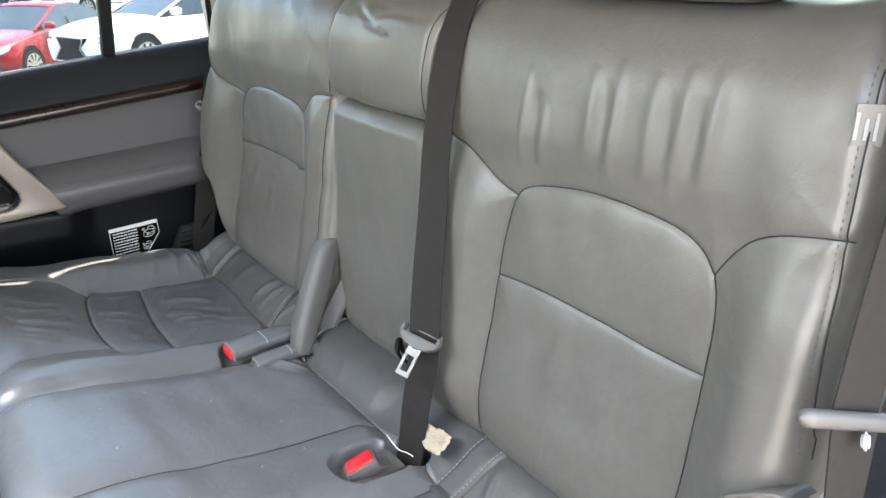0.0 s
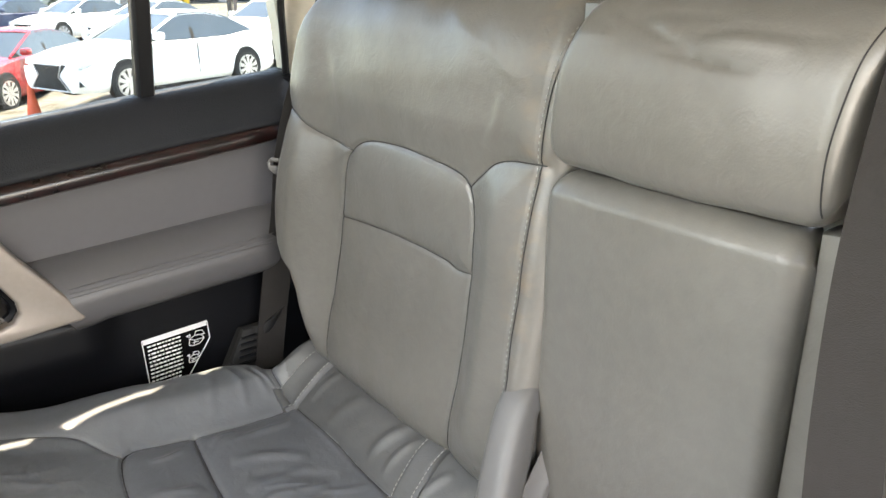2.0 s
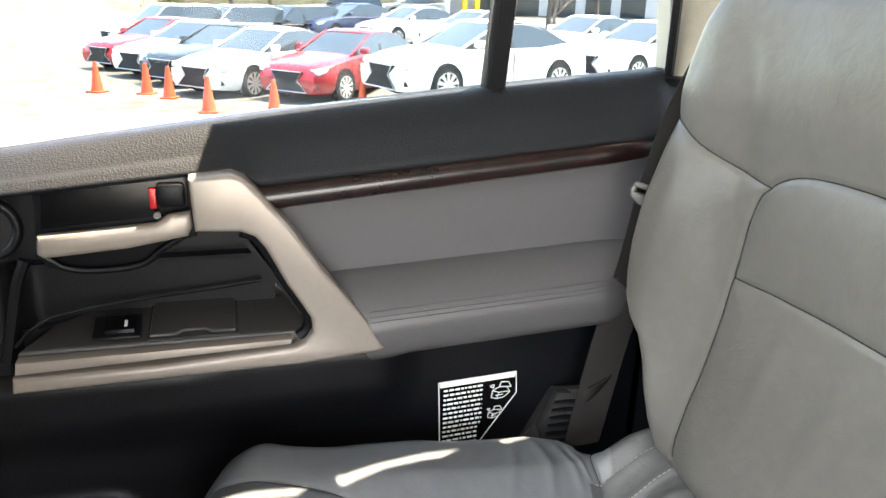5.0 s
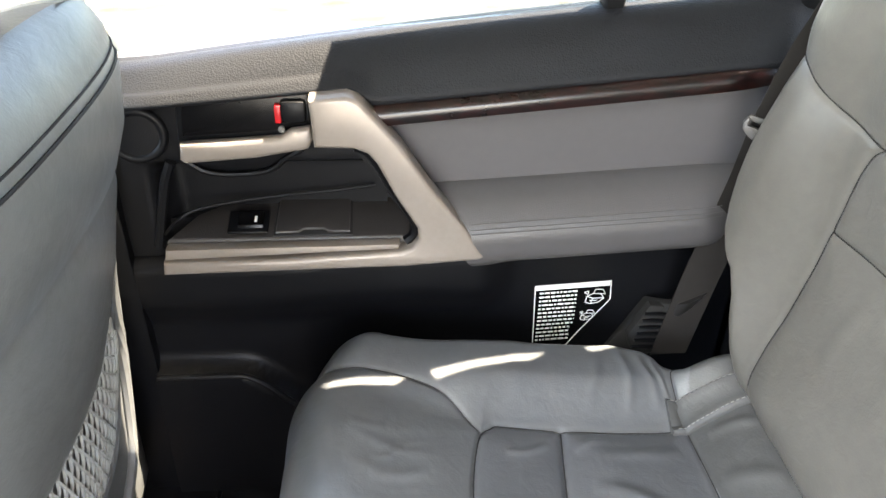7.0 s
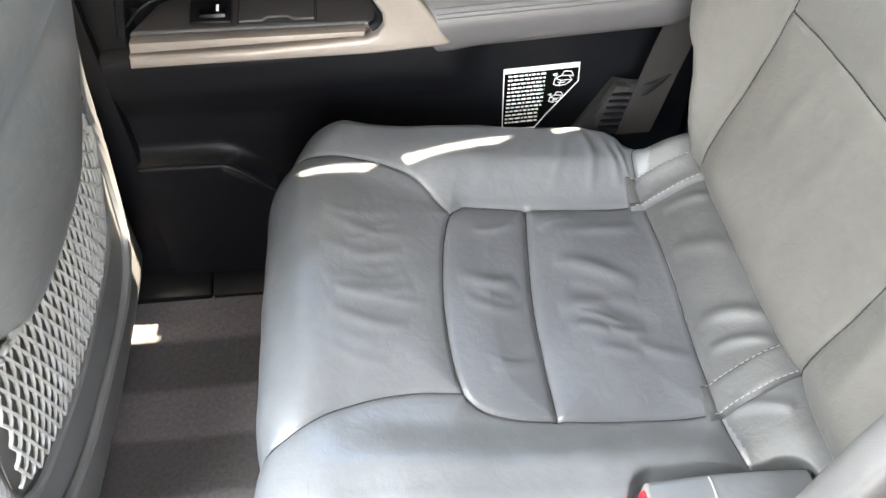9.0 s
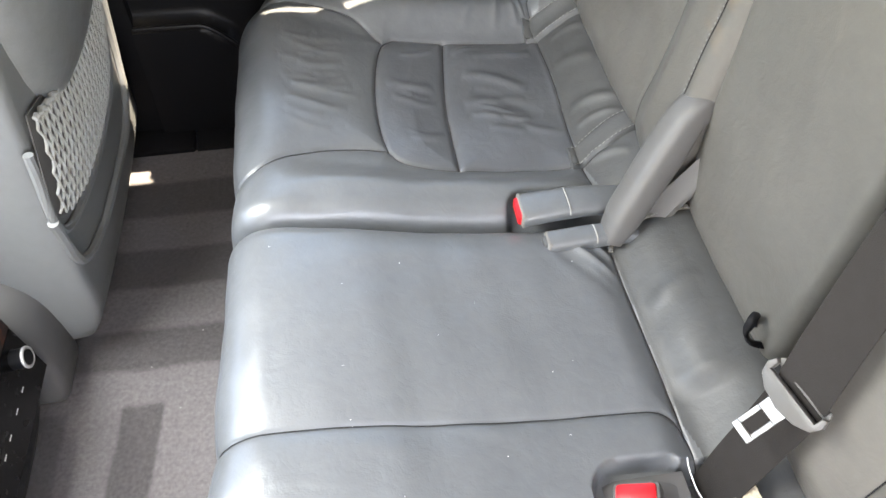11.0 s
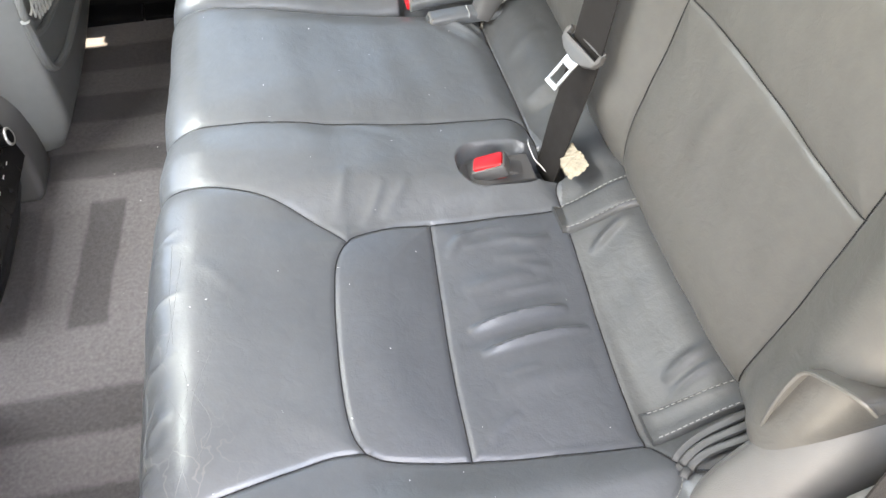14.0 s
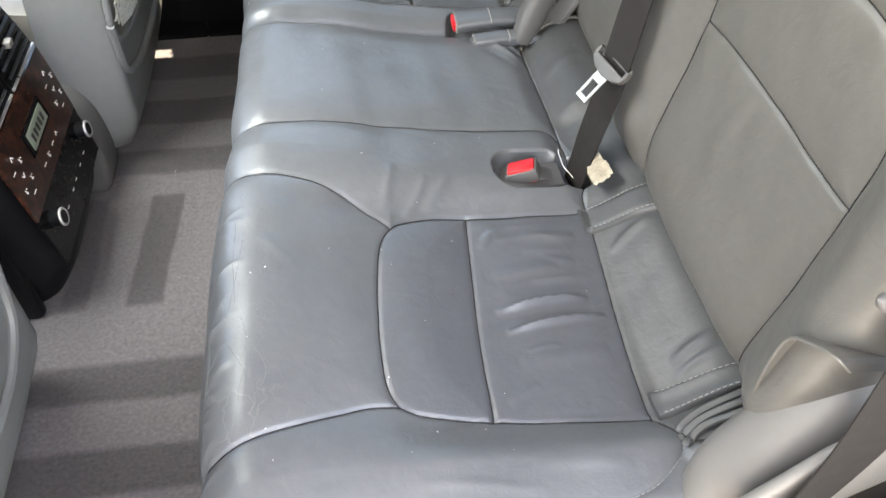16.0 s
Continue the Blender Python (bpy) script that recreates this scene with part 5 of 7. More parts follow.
single("pillar_far_front", slab([[(x0, y, z) for x0, y in ((-0.30, 1.66), (-0.285, 1.635), (-0.24, 1.632), (-0.205, 1.645), (-0.195, 1.70))] for z, y in ((0.66, 0), (0.80, 0), (1.09, 0))], (0, 0.03, 0)), CREAM, "cream pillar trim between the far doors", "pillar", kind="structure")
single("pillar_far_front_lower", prism([(-0.30, 0.0), (-0.178, 0.0), (-0.186, 0.4), (-0.190, 0.66), (-0.30, 0.66)], "y", 1.662, 1.74, 0.004), BLACK, "black lower pillar trim between the far doors", "pillar", kind="structure")
single("pillar_far_rear", slab([[(0.602 + 0.085 * u + lean, 1.712 - 0.012 * math.sin(math.pi * u), z) for u in np.linspace(0, 1, 9)] for z, lean in ((0.722, 0.0), (0.80, -0.008), (0.90, -0.02), (1.10, -0.03))], (0, 0.03, 0)), CREAM, "cream pillar trim behind the far door", "pillar", kind="structure")
single("pillar_far_rear_lower", box((0.585, 1.690, 0.0), (0.69, 1.74, 0.722), 0.006), BLACK, "black lower pillar trim behind the far door", "pillar", kind="structure")
single("quarter_trim_far", slab([[(0.692 + 0.4 * u, 1.66 + 0.03 * v - 0.03 * math.sin(math.pi * u), 0.0 + 0.72 * v) for u in np.linspace(0, 1, 10)] for v in np.linspace(0, 1, 10)], (0, 0.03, 0)), GREY_PLASTIC, "grey quarter trim behind the far seat", "side trim", kind="structure")
single("wall_far_rear", box((1.09, 1.665, 0.0), (2.1, 1.72, 0.72), 0.01), GREY_PLASTIC, "grey side trim of the load bay", "side trim", kind="structure")
single("wall_near_rear", box((0.80, 0.12, 0.0), (2.1, 0.18, 0.72), 0.01), GREY_PLASTIC, "grey side trim of the load bay", "side trim", kind="structure")
single("pillar_near_rear", slab([[(e + 0.30 * u, 0.150 + 0.030 * math.sin(math.pi * min(1, 0.12 + 1.2 * u)) - 0.06 * (1 - min(1, u * 6)) ** 2 * 0.4, z) for u in np.r_[0, 0.02, 0.05, 0.1, 0.2, 0.4, 0.7, 1]] for z, e in ((0.0, 0.45), (0.20, 0.480), (0.29, 0.508), (0.38, 0.54), (0.457, 0.572), (0.53, 0.605), (0.60, 0.625), (0.85, 0.63), (1.10, 0.60))], (0, -0.03, 0)), GREY_PLASTIC, "grey grained pillar trim beside the near seat", "pillar", kind="structure")
single("pillar_near_front", box((-0.36, 0.125, 0.0), (-0.24, 0.185, 1.09), 0.012), CREAM, "cream pillar trim before the open door", "pillar", kind="structure")
single("wall_rear", box((2.1, 0.12, 0.0), (2.16, 1.72, 0.72), 0.01), GREY_PLASTIC, "grey tailgate trim", "tailgate", kind="structure")
single("dashboard", prism([(-1.55, 0.05), (-1.1, 0.10), (-1.0, 0.45), (-1.12, 0.62), (-1.9, 0.66), (-1.9, 0.05)], "y", 0.14, 1.70, 0.03), BLACK, "black dashboard at the cabin front", "dashboard", kind="structure")
single("floor_load_bay", box((0.70, 0.18, 0.20), (2.1, 1.66, 0.24), 0.01), CARPET, "grey load bay carpet", "carpet", kind="structure")
single("wall_far_front", box((-1.2, 1.68, 0.0), (-0.30, 1.73, 0.66), 0.01), BLACK, "black front door panel", "door panel", kind="structure")

open_door = thing("rear_car_door", "open car door swung out beside the near seat", "car door", "rear car doors")
swing = Matrix.Translation((-0.27, 0.09, 0.0)) @ Matrix.Rotation(radians(-66), 4, "Z")
for nm, lo, hi, mt, lb in (("inner_panel", (0.0, -0.02, -0.02), (0.86, 0.03, 0.66), BLACK, "black inner door panel"), ("outer_skin", (0.0, -0.06, -0.15), (0.86, -0.022, 0.66), SHELL_PAINT, "white painted outer skin"), ("armrest", (0.30, 0.03, 0.40), (0.74, 0.09, 0.50), ARM_GREY, "grey padded armrest"),
                           ("window_frame", (0.0, -0.04, 0.66), (0.03, 0.01, 1.07), BLACK, ""), ("window_frame", (0.83, -0.04, 0.66), (0.86, 0.01, 1.07), BLACK, ""), ("window_frame", (0.0, -0.04, 1.05), (0.86, 0.01, 1.08), BLACK, "")):
    bm = box(lo, hi, 0.012)
    bmesh.ops.transform(bm, matrix=swing, verts=bm.verts)
    part(nm, bm, mt, open_door, lb)

# ---- far rear door ----
def streak_gap(x):
    return float(np.clip(1.611 + 0.255 * (x - 0.364), 1.606, 1.72))


door = thing("rear_car_door", "closed car door with black, grey, burl and champagne trim", "car door", "rear car doors", at=(0.2, 1.70, 0.3))


def sill(x):
    return 0.674 + 0.092 * x


xs = np.linspace(-0.186, 0.604, 90)
prof = smooth_line([(1.745, -0.012), (1.725, 0.000), (1.702, -0.001), (1.686, -0.010), (1.672, -0.028), (1.660, -0.052), (1.655, -0.066), (1.664, -0.076), (1.690, -0.080)], 0.004)
squeeze = 1 - 0.52 * (1 - ease((xs - 0.085) / 0.03))
rows = np.array([[(x, y, sill(x) + (dz if dz > -0.03 else -0.03 + (dz + 0.03) * k)) for y, dz in prof] for x, k in zip(xs, squeeze)])
lean_w = ease((prof[:, 1] + 0.050) / 0.045)
rows[:, :, 2] += ((0.6655 + 0.133 * xs - 0.046 * xs ** 2) - sill(xs))[:, None] * lean_w[None, :]
dip = 0.010 * np.exp(-((xs + 0.186) / 0.03) ** 2) + 0.012 * np.exp(-((xs - 0.604) / 0.02) ** 2)
rows[:, :, 1] += dip[:, None]
part("upper_pad", slab(rows, (0, 0.012, 0)), PAD, door, "black padded upper trim with grained surface")
wx = np.linspace(0.112, 0.562, 70)
wp = [(1.672, -0.069), (1.652, -0.0705), (1.6465, -0.076), (1.6455, -0.084), (1.648, -0.092), (1.656, -0.0955), (1.672, -0.096)]
part("wood_strip", slab([[(x, y + 0.010 * max(0, (x - 0.50) / 0.062) ** 2, 0.674 + 0.096 * x + dz) for y, dz in wp] for x in wx], (0, 0.006, 0)), WOOD, door, "glossy dark burl wood strip")
part("insert_panel", slab([[(x, 1.676 + 0.010 * v, (0.575 + 0.096 * x) * (1 - v) + (0.478 + 0.05 * x) * v) for v in np.linspace(0, 1, 10) for x in (0.122 + 0.060 * v + (0.590 - 0.122 - 0.060 * v) * k,)] for k in np.linspace(0, 1, 30)], (0, 0.02, 0)), DOOR_GREY, door, "smooth grey vinyl insert")
# armrest
ax = np.linspace(0.170, 0.570, 66)
arm_prof = smooth_line([(1.692, 0.512), (1.676, 0.509), (1.656, 0.497), (1.641, 0.482), (1.632, 0.467), (1.629, 0.450), (1.635, 0.424), (1.655, 0.411), (1.68, 0.409)], 0.004)
rows = []
for x in ax:
    end = ease(np.array((x - 0.50) / 0.07))
    rows.append([(x + (0.508 - z) * 0.62 * (1 - ease(np.array((x - 0.17) / 0.12))) * 1.0, y + 0.012 * float(end), z + 0.06 * (x - 0.27)) for y, z in arm_prof])
part("armrest", slab(rows, (0, 0.01, 0)), ARM_GREY, door, "padded grey leather armrest with twin stitching")
for dz, y in ((0.0, 1.6300), (0.005, 1.6318), (0.011, 1.6350)):
    ln_pts = [(x, y + 0.012 * float(ease(np.array((x - 0.50) / 0.07))), 0.4655 + dz + 0.06 * (x - 0.27)) for x in np.linspace(0.222, 0.525, 60)]
    part("stitching", tube(ln_pts, 0.0006, 4), TRIM_DARK, door, "sewn line along the armrest")
# lower panel and map pocket
lx, lz = np.meshgrid(np.linspace(-0.186, 0.60, 80), np.linspace(0.0, 0.46, 60), indexing="ij")
ly = 1.690 - 0.018 * ease((0.43 - lz) / 0.03) * ease((lz - 0.30) / 0.06) * ease((0.30 - lx) / 0.06)
ly -= 0.010 * ease((0.42 - lz) / 0.02) * ease((0.1 - lx) / 0.1)
lip = 0.246 - 0.075 * ease((lx + 0.075) / 0.11)
ly -= 0.028 * ease((lip - lz) / 0.010) * ease((0.10 - lx) / 0.04)
ly -= 0.006 * np.exp(-((lz - lip) / 0.005) ** 2) * ease((0.06 - lx) / 0.04)
part("lower_panel", slab(np.stack([lx, ly, lz], -1), (0, 0.02, 0)), BLACK, door, "black plastic lower panel with map pocket")
lip_pts = [(x, 1.640, 0.250 - 0.075 * float(ease(np.array((x + 0.075) / 0.11)))) for x in np.linspace(-0.178, 0.05, 50)]
part("pocket_lip", tube(lip_pts, 0.004, 8), BLACK, door)
# pull handle field
fx, fz = np.meshgrid(np.linspace(-0.187, 0.125, 60), np.linspace(0.415, 0.616, 48), indexing="ij")
u = ease((fx + 0.155) / 0.035)
fy = 1.672 + 0.034 * u * ease((0.545 - fz) / 0.02) + 0.004 * (1 - u)
part("recess", slab(np.stack([fx, fy, fz], -1), (0, 0.012, 0)), BLACK, door, "black recessed field behind the grip")
def tip(src):
    """Leans a shelf piece up towards the door skin."""
    for v in src.verts:
        v.co.z += 0.30 * (v.co.y - 1.632)
    return src


part("shelf", tip(prism([(-0.135, 1.650), (0.150, 1.650), (0.160, 1.715), (-0.06, 1.715), (-0.105, 1.690)], "z", 0.425, 0.447, 0.003)), SHELF, door)
grip = [(0.043, 0.631), (0.083, 0.635), (0.096, 0.630), (0.112, 0.612), (0.140, 0.578), (0.172, 0.528), (0.219, 0.466), (0.239, 0.431), (0.232, 0.4275), (0.146, 0.421), (0.0, 0.4185), (-0.140, 0.416), (-0.138, 0.4325), (0.0, 0.434), (0.139, 0.4415), (0.152, 0.4465),
        (0.160, 0.458), (0.159, 0.473), (0.148, 0.492), (0.134, 0.515), (0.114, 0.556), (0.104, 0.569), (0.090, 0.575), (0.046, 0.577)]
part("grip", prism(grip, "y", 1.628, 1.662, 0.005, 3), BRONZE, door, "champagne-coloured pull grip and ledge")
part("ledge_trim", prism([(-0.136, 0.4345), (0.136, 0.4435), (0.138, 0.4500), (-0.134, 0.4480)], "y", 1.633, 1.650, 0.002), BRONZE, door, "champagne-coloured ledge lip")
inner = [(0.094, 0.571, 0), (0.108, 0.565, 0), (0.120, 0.548, 0), (0.138, 0.514, 0), (0.153, 0.488, 0), (0.162, 0.470, 0), (0.160, 0.455, 0), (0.150, 0.446, 0)]
part("grip_liner", tube(smooth_line([(x - 0.004, 1.648, z) for x, z, _ in inner], 0.004), 0.007, 8), BLACK, door)
part("grip_backing", slab([[(0.085 + 0.07 * v + 0.012 * w, 1.665 + 0.04 * w, 0.565 - 0.11 * v) for w in np.linspace(0, 1, 4)] for v in np.linspace(0, 1, 8)], (0.006, 0, 0)), BLACK, door)
# inside handle
part("handle_bezel", prism([(-0.108, 0.552), (-0.100, 0.536), (-0.075, 0.530), (-0.008, 0.534), (0.010, 0.552), (0.046, 0.562), (0.046, 0.640), (-0.085, 0.628), (-0.104, 0.615)], "y", 1.664, 1.676, 0.003), BLACK, door)
part("handle_well", prism([(-0.100, 0.578), (0.040, 0.588), (0.040, 0.628), (-0.096, 0.616)], "y", 1.661, 1.668, 0.001), GLOSS_BLACK, door, "glossy black handle well")
part("handle_lever", prism([(-0.104, 0.556), (-0.098, 0.551), (-0.02, 0.557), (0.038, 0.567), (0.043, 0.577), (0.042, 0.593), (0.020, 0.590), (0.008, 0.582), (-0.05, 0.578), (-0.102, 0.575)], "y", 1.646, 1.662, 0.006, 3), BRONZE, door, "champagne-coloured door lever")
part("lock_knob", box((0.010, 1.650, 0.597), (0.038, 1.664, 0.622), 0.005), BLACK, door)
part("lock_mark", box((0.004, 1.651, 0.597), (0.0105, 1.663, 0.617), 0.001), RED, door, "red lock mark")
part("lock_stud", disc((0.010, 1.652, 0.590), (0, -1, 0), 0.0035, 0.008, 16), GREY_PLASTIC, door)
# switch, ashtray, speaker
rec = smooth_line([(-0.140, 1.664, 0.452), (-0.122, 1.668, 0.470), (-0.095, 1.676, 0.480), (-0.02, 1.690, 0.486), (0.06, 1.694, 0.492), (0.110, 1.696, 0.497)], 0.004)
part("recess_edge", tube(rec, 0.0022, 6), BLACK, door)
part("recess_edge", tube(smooth_line([(-0.120, 1.668, 0.545), (-0.130, 1.668, 0.520), (-0.140, 1.668, 0.48), (-0.150, 1.666, 0.435)], 0.004), 0.006, 8), BLACK, door)
part("scoop_edge", tube(smooth_line([(-0.098, 1.660, 0.548), (-0.080, 1.660, 0.536), (-0.05, 1.660, 0.532), (-0.01, 1.660, 0.536), (0.012, 1.660, 0.552), (0.030, 1.660, 0.562)], 0.004), 0.0035, 8), BLACK, door)
part("switch_bezel", tip(box((-0.066, 1.655, 0.448), (-0.018, 1.690, 0.452), 0.002)), BLACK, door)
part("window_switch", tip(prism([(1.660, 0.451), (1.684, 0.451), (1.682, 0.4565), (1.672, 0.4535), (1.662, 0.455)], "x", -0.054, -0.024, 0.001)), GLOSS_BLACK, door, "black window switch")
part("switch_mark", tip(box((-0.0345, 1.667, 0.4545), (-0.0315, 1.676, 0.4552), 0)), WHITE, door)
part("ashtray_frame", tip(prism([(-0.012, 1.652), (0.082, 1.652), (0.082, 1.711), (-0.010, 1.711)], "z", 0.445, 0.4485, 0.001)), DARK, door)
part("ashtray_lid", tip(prism([(-0.009, 1.655), (0.018, 1.655), (0.024, 1.660), (0.048, 1.660), (0.054, 1.655), (0.079, 1.655), (0.079, 1.708), (-0.007, 1.708)], "z", 0.447, 0.4515, 0.0018)), SHELF, door, "black ashtray lid")
part("speaker_ring", ring((-0.151, 1.668, 0.578), (0.12, -1, 0), 0.0285, 0.0055, 44), BLACK, door, "black speaker surround")
part("speaker_grille", disc((-0.151, 1.669, 0.578), (0.12, -1, 0), 0.0265, 0.006, 36), BLACK, door)
part("speaker_cone", disc((-0.151, 1.675, 0.578), (0.12, -1, 0), 0.036, 0.010, 36), BLACK, door)
# windows
for x0, x1 in ((-0.186, 0.369), (0.391, 0.596)):
    part("window_glass", slab([[(x, 1.712 - 0.06 * v, sill(x) * (1 - v) + 1.075 * v) for x in np.linspace(x0, x1, 3)] for v in np.linspace(0, 1, 3)], (0, 0.004, 0)), TINTED, door, "window pane tinted to dim the view outside").visible_shadow = False
part("window_divider", slab([[(x + 0.010 * v, 1.698 - 0.06 * v + 0.010 * abs(k), 0.700 * (1 - v) + 1.08 * v) for k, x in ((-1, 0.368), (-0.5, 0.371), (0.5, 0.389), (1, 0.392))] for v in np.linspace(0, 1, 6)], (0, 0.02, 0)), BLACK, door, "black upright bar between the panes")
part("window_frame", tube([(-0.189, 1.708, 0.655), (-0.205, 1.690, 0.80), (-0.235, 1.65, 1.07)], 0.009, 8), BLACK, door, "black window edge seal")
part("window_frame", tube([(0.597, 1.702, 0.725), (0.590, 1.69, 0.82), (0.578, 1.648, 1.075)], 0.006, 8), BLACK, door, "black window edge seal")
# Unseen sun blocker added outside the window; its slit leaves the streak.
part("sun_streak_mask", slab([[(x, streak_gap(x) + 0.006 + (1.752 - streak_gap(x) - 0.006) * v, 1.086 - 0.012 * v) for v in np.linspace(0, 1, 5)] for x in np.linspace(0.23, 1.0, 60)], (0, 0, 0.006)), GLOSS_BLACK, door, "unseen strip added to trim the sun to a streak")
part("door_skin", box((-0.19, 1.745, -0.15), (0.60, 1.775, 0.672), 0.01), SHELL_PAINT, door, "white painted outer skin")
# instruction label
lab = thing("instruction_label", "black and white printed seat instruction sticker on the door", "sticker", at=(0.37, 1.688, 0.31))
LY = 1.6885
part("backing", prism([(0.319, 0.3465), (0.4215, 0.3525), (0.4235, 0.322), (0.385, 0.268), (0.370, 0.245), (0.323, 0.243)], "y", LY - 0.0006, LY + 0.0004, 0), GLOSS_BLACK, lab, smooth=False)
edge = [(0.319, 0.3465), (0.4215, 0.3525), (0.4235, 0.322), (0.385, 0.268), (0.370, 0.245), (0.323, 0.243), (0.319, 0.3465)]
for a, b in zip(edge[:-1], edge[1:]):
    part("border", bar((a[0], LY - 0.0008, a[1]), (b[0], LY - 0.0008, b[1]), 0.0014, 0.0004, (0, -1, 0)), WHITE, lab, smooth=False)
part("heading_band", prism([(0.3205, 0.3390), (0.4205, 0.3450), (0.4208, 0.3520), (0.3200, 0.3460)], "y", LY - 0.0010, LY - 0.0006, 0), WHITE, lab, "white heading band", smooth=False)
rl = random.Random(12)
for i in range(13):
    z0 = 0.334 - i * 0.0066
    x1 = 0.377 if i < 9 else 0.372
    x = 0.326
    while x < x1:
        w = rl.uniform(0.0025, 0.008)
        part("text_bar", bar((x, LY - 0.0009, z0 + 0.06 * (x - 0.32)), (min(x + w, x1), LY - 0.0009, z0 + 0.06 * (min(x + w, x1) - 0.32)), 0.0026, 0.0004, (0, -1, 0)), WHITE, lab, smooth=False)
        x += w + 0.0018
pic = []
for cx, cz, r in ((0.402, 0.327, 0.0125), (0.395, 0.296, 0.009)):
    def stroke(*pts):
        for (a0, b0), (a1, b1) in zip(pts[:-1], pts[1:]):
            pic.append(bar((cx + r * a0, LY - 0.0009, cz + r * b0), (cx + r * a1, LY - 0.0009, cz + r * b1), 0.0011, 0.0004, (0, -1, 0)))
    stroke((-1.0, -0.7), (-0.9, 0.1), (-0.2, 0.45), (0.6, 0.4), (1.0, -0.2), (0.4, -0.75), (-0.4, -0.9), (-1.0, -0.7))
    stroke((-0.2, 0.45), (0.0, 1.0), (0.8, 0.95), (1.1, 0.35), (0.6, 0.4))
    stroke((-0.9, 0.1), (-0.2, -0.2), (0.6, -0.15), (1.0, -0.2))
    stroke((-0.2, -0.2), (-0.4, -0.9))
    stroke((-1.2, 0.6), (-0.75, 0.75), (-0.8, 0.35), (-1.2, 0.6))
    stroke((-0.55, -0.5), (0.3, -0.45))
part("drawing", merge(pic), WHITE, lab, "white line drawing", smooth=False)
# air duct in the quarter trim
duct = thing("floor_air_duct", "black slatted duct in a grey trim piece by the seat", "air duct")
part("trim", slab([[(0.425 + 0.10 * u + 0.045 * v, 1.683 - 0.035 * math.sin(math.pi * u) * (0.4 + v), 0.24 + 0.15 * v * (0.55 + 0.45 * u)) for u in np.linspace(0, 1, 14)] for v in np.linspace(0, 1, 12)], (0, 0.012, 0)), DUCT_GREY, duct)
for k in range(6):
    part("slat", bar((0.452 + 0.002 * k, 1.655, 0.266 + 0.011 * k), (0.480 + 0.002 * k, 1.650, 0.268 + 0.011 * k), 0.005, 0.003), BLACK, duct)
part("duct_mouth", prism([(0.444, 0.285), (0.450, 0.264), (0.465, 0.254), (0.49, 0.254), (0.495, 0.33), (0.468, 0.334)], "y", 1.655, 1.668, 0.002), DARK, duct)

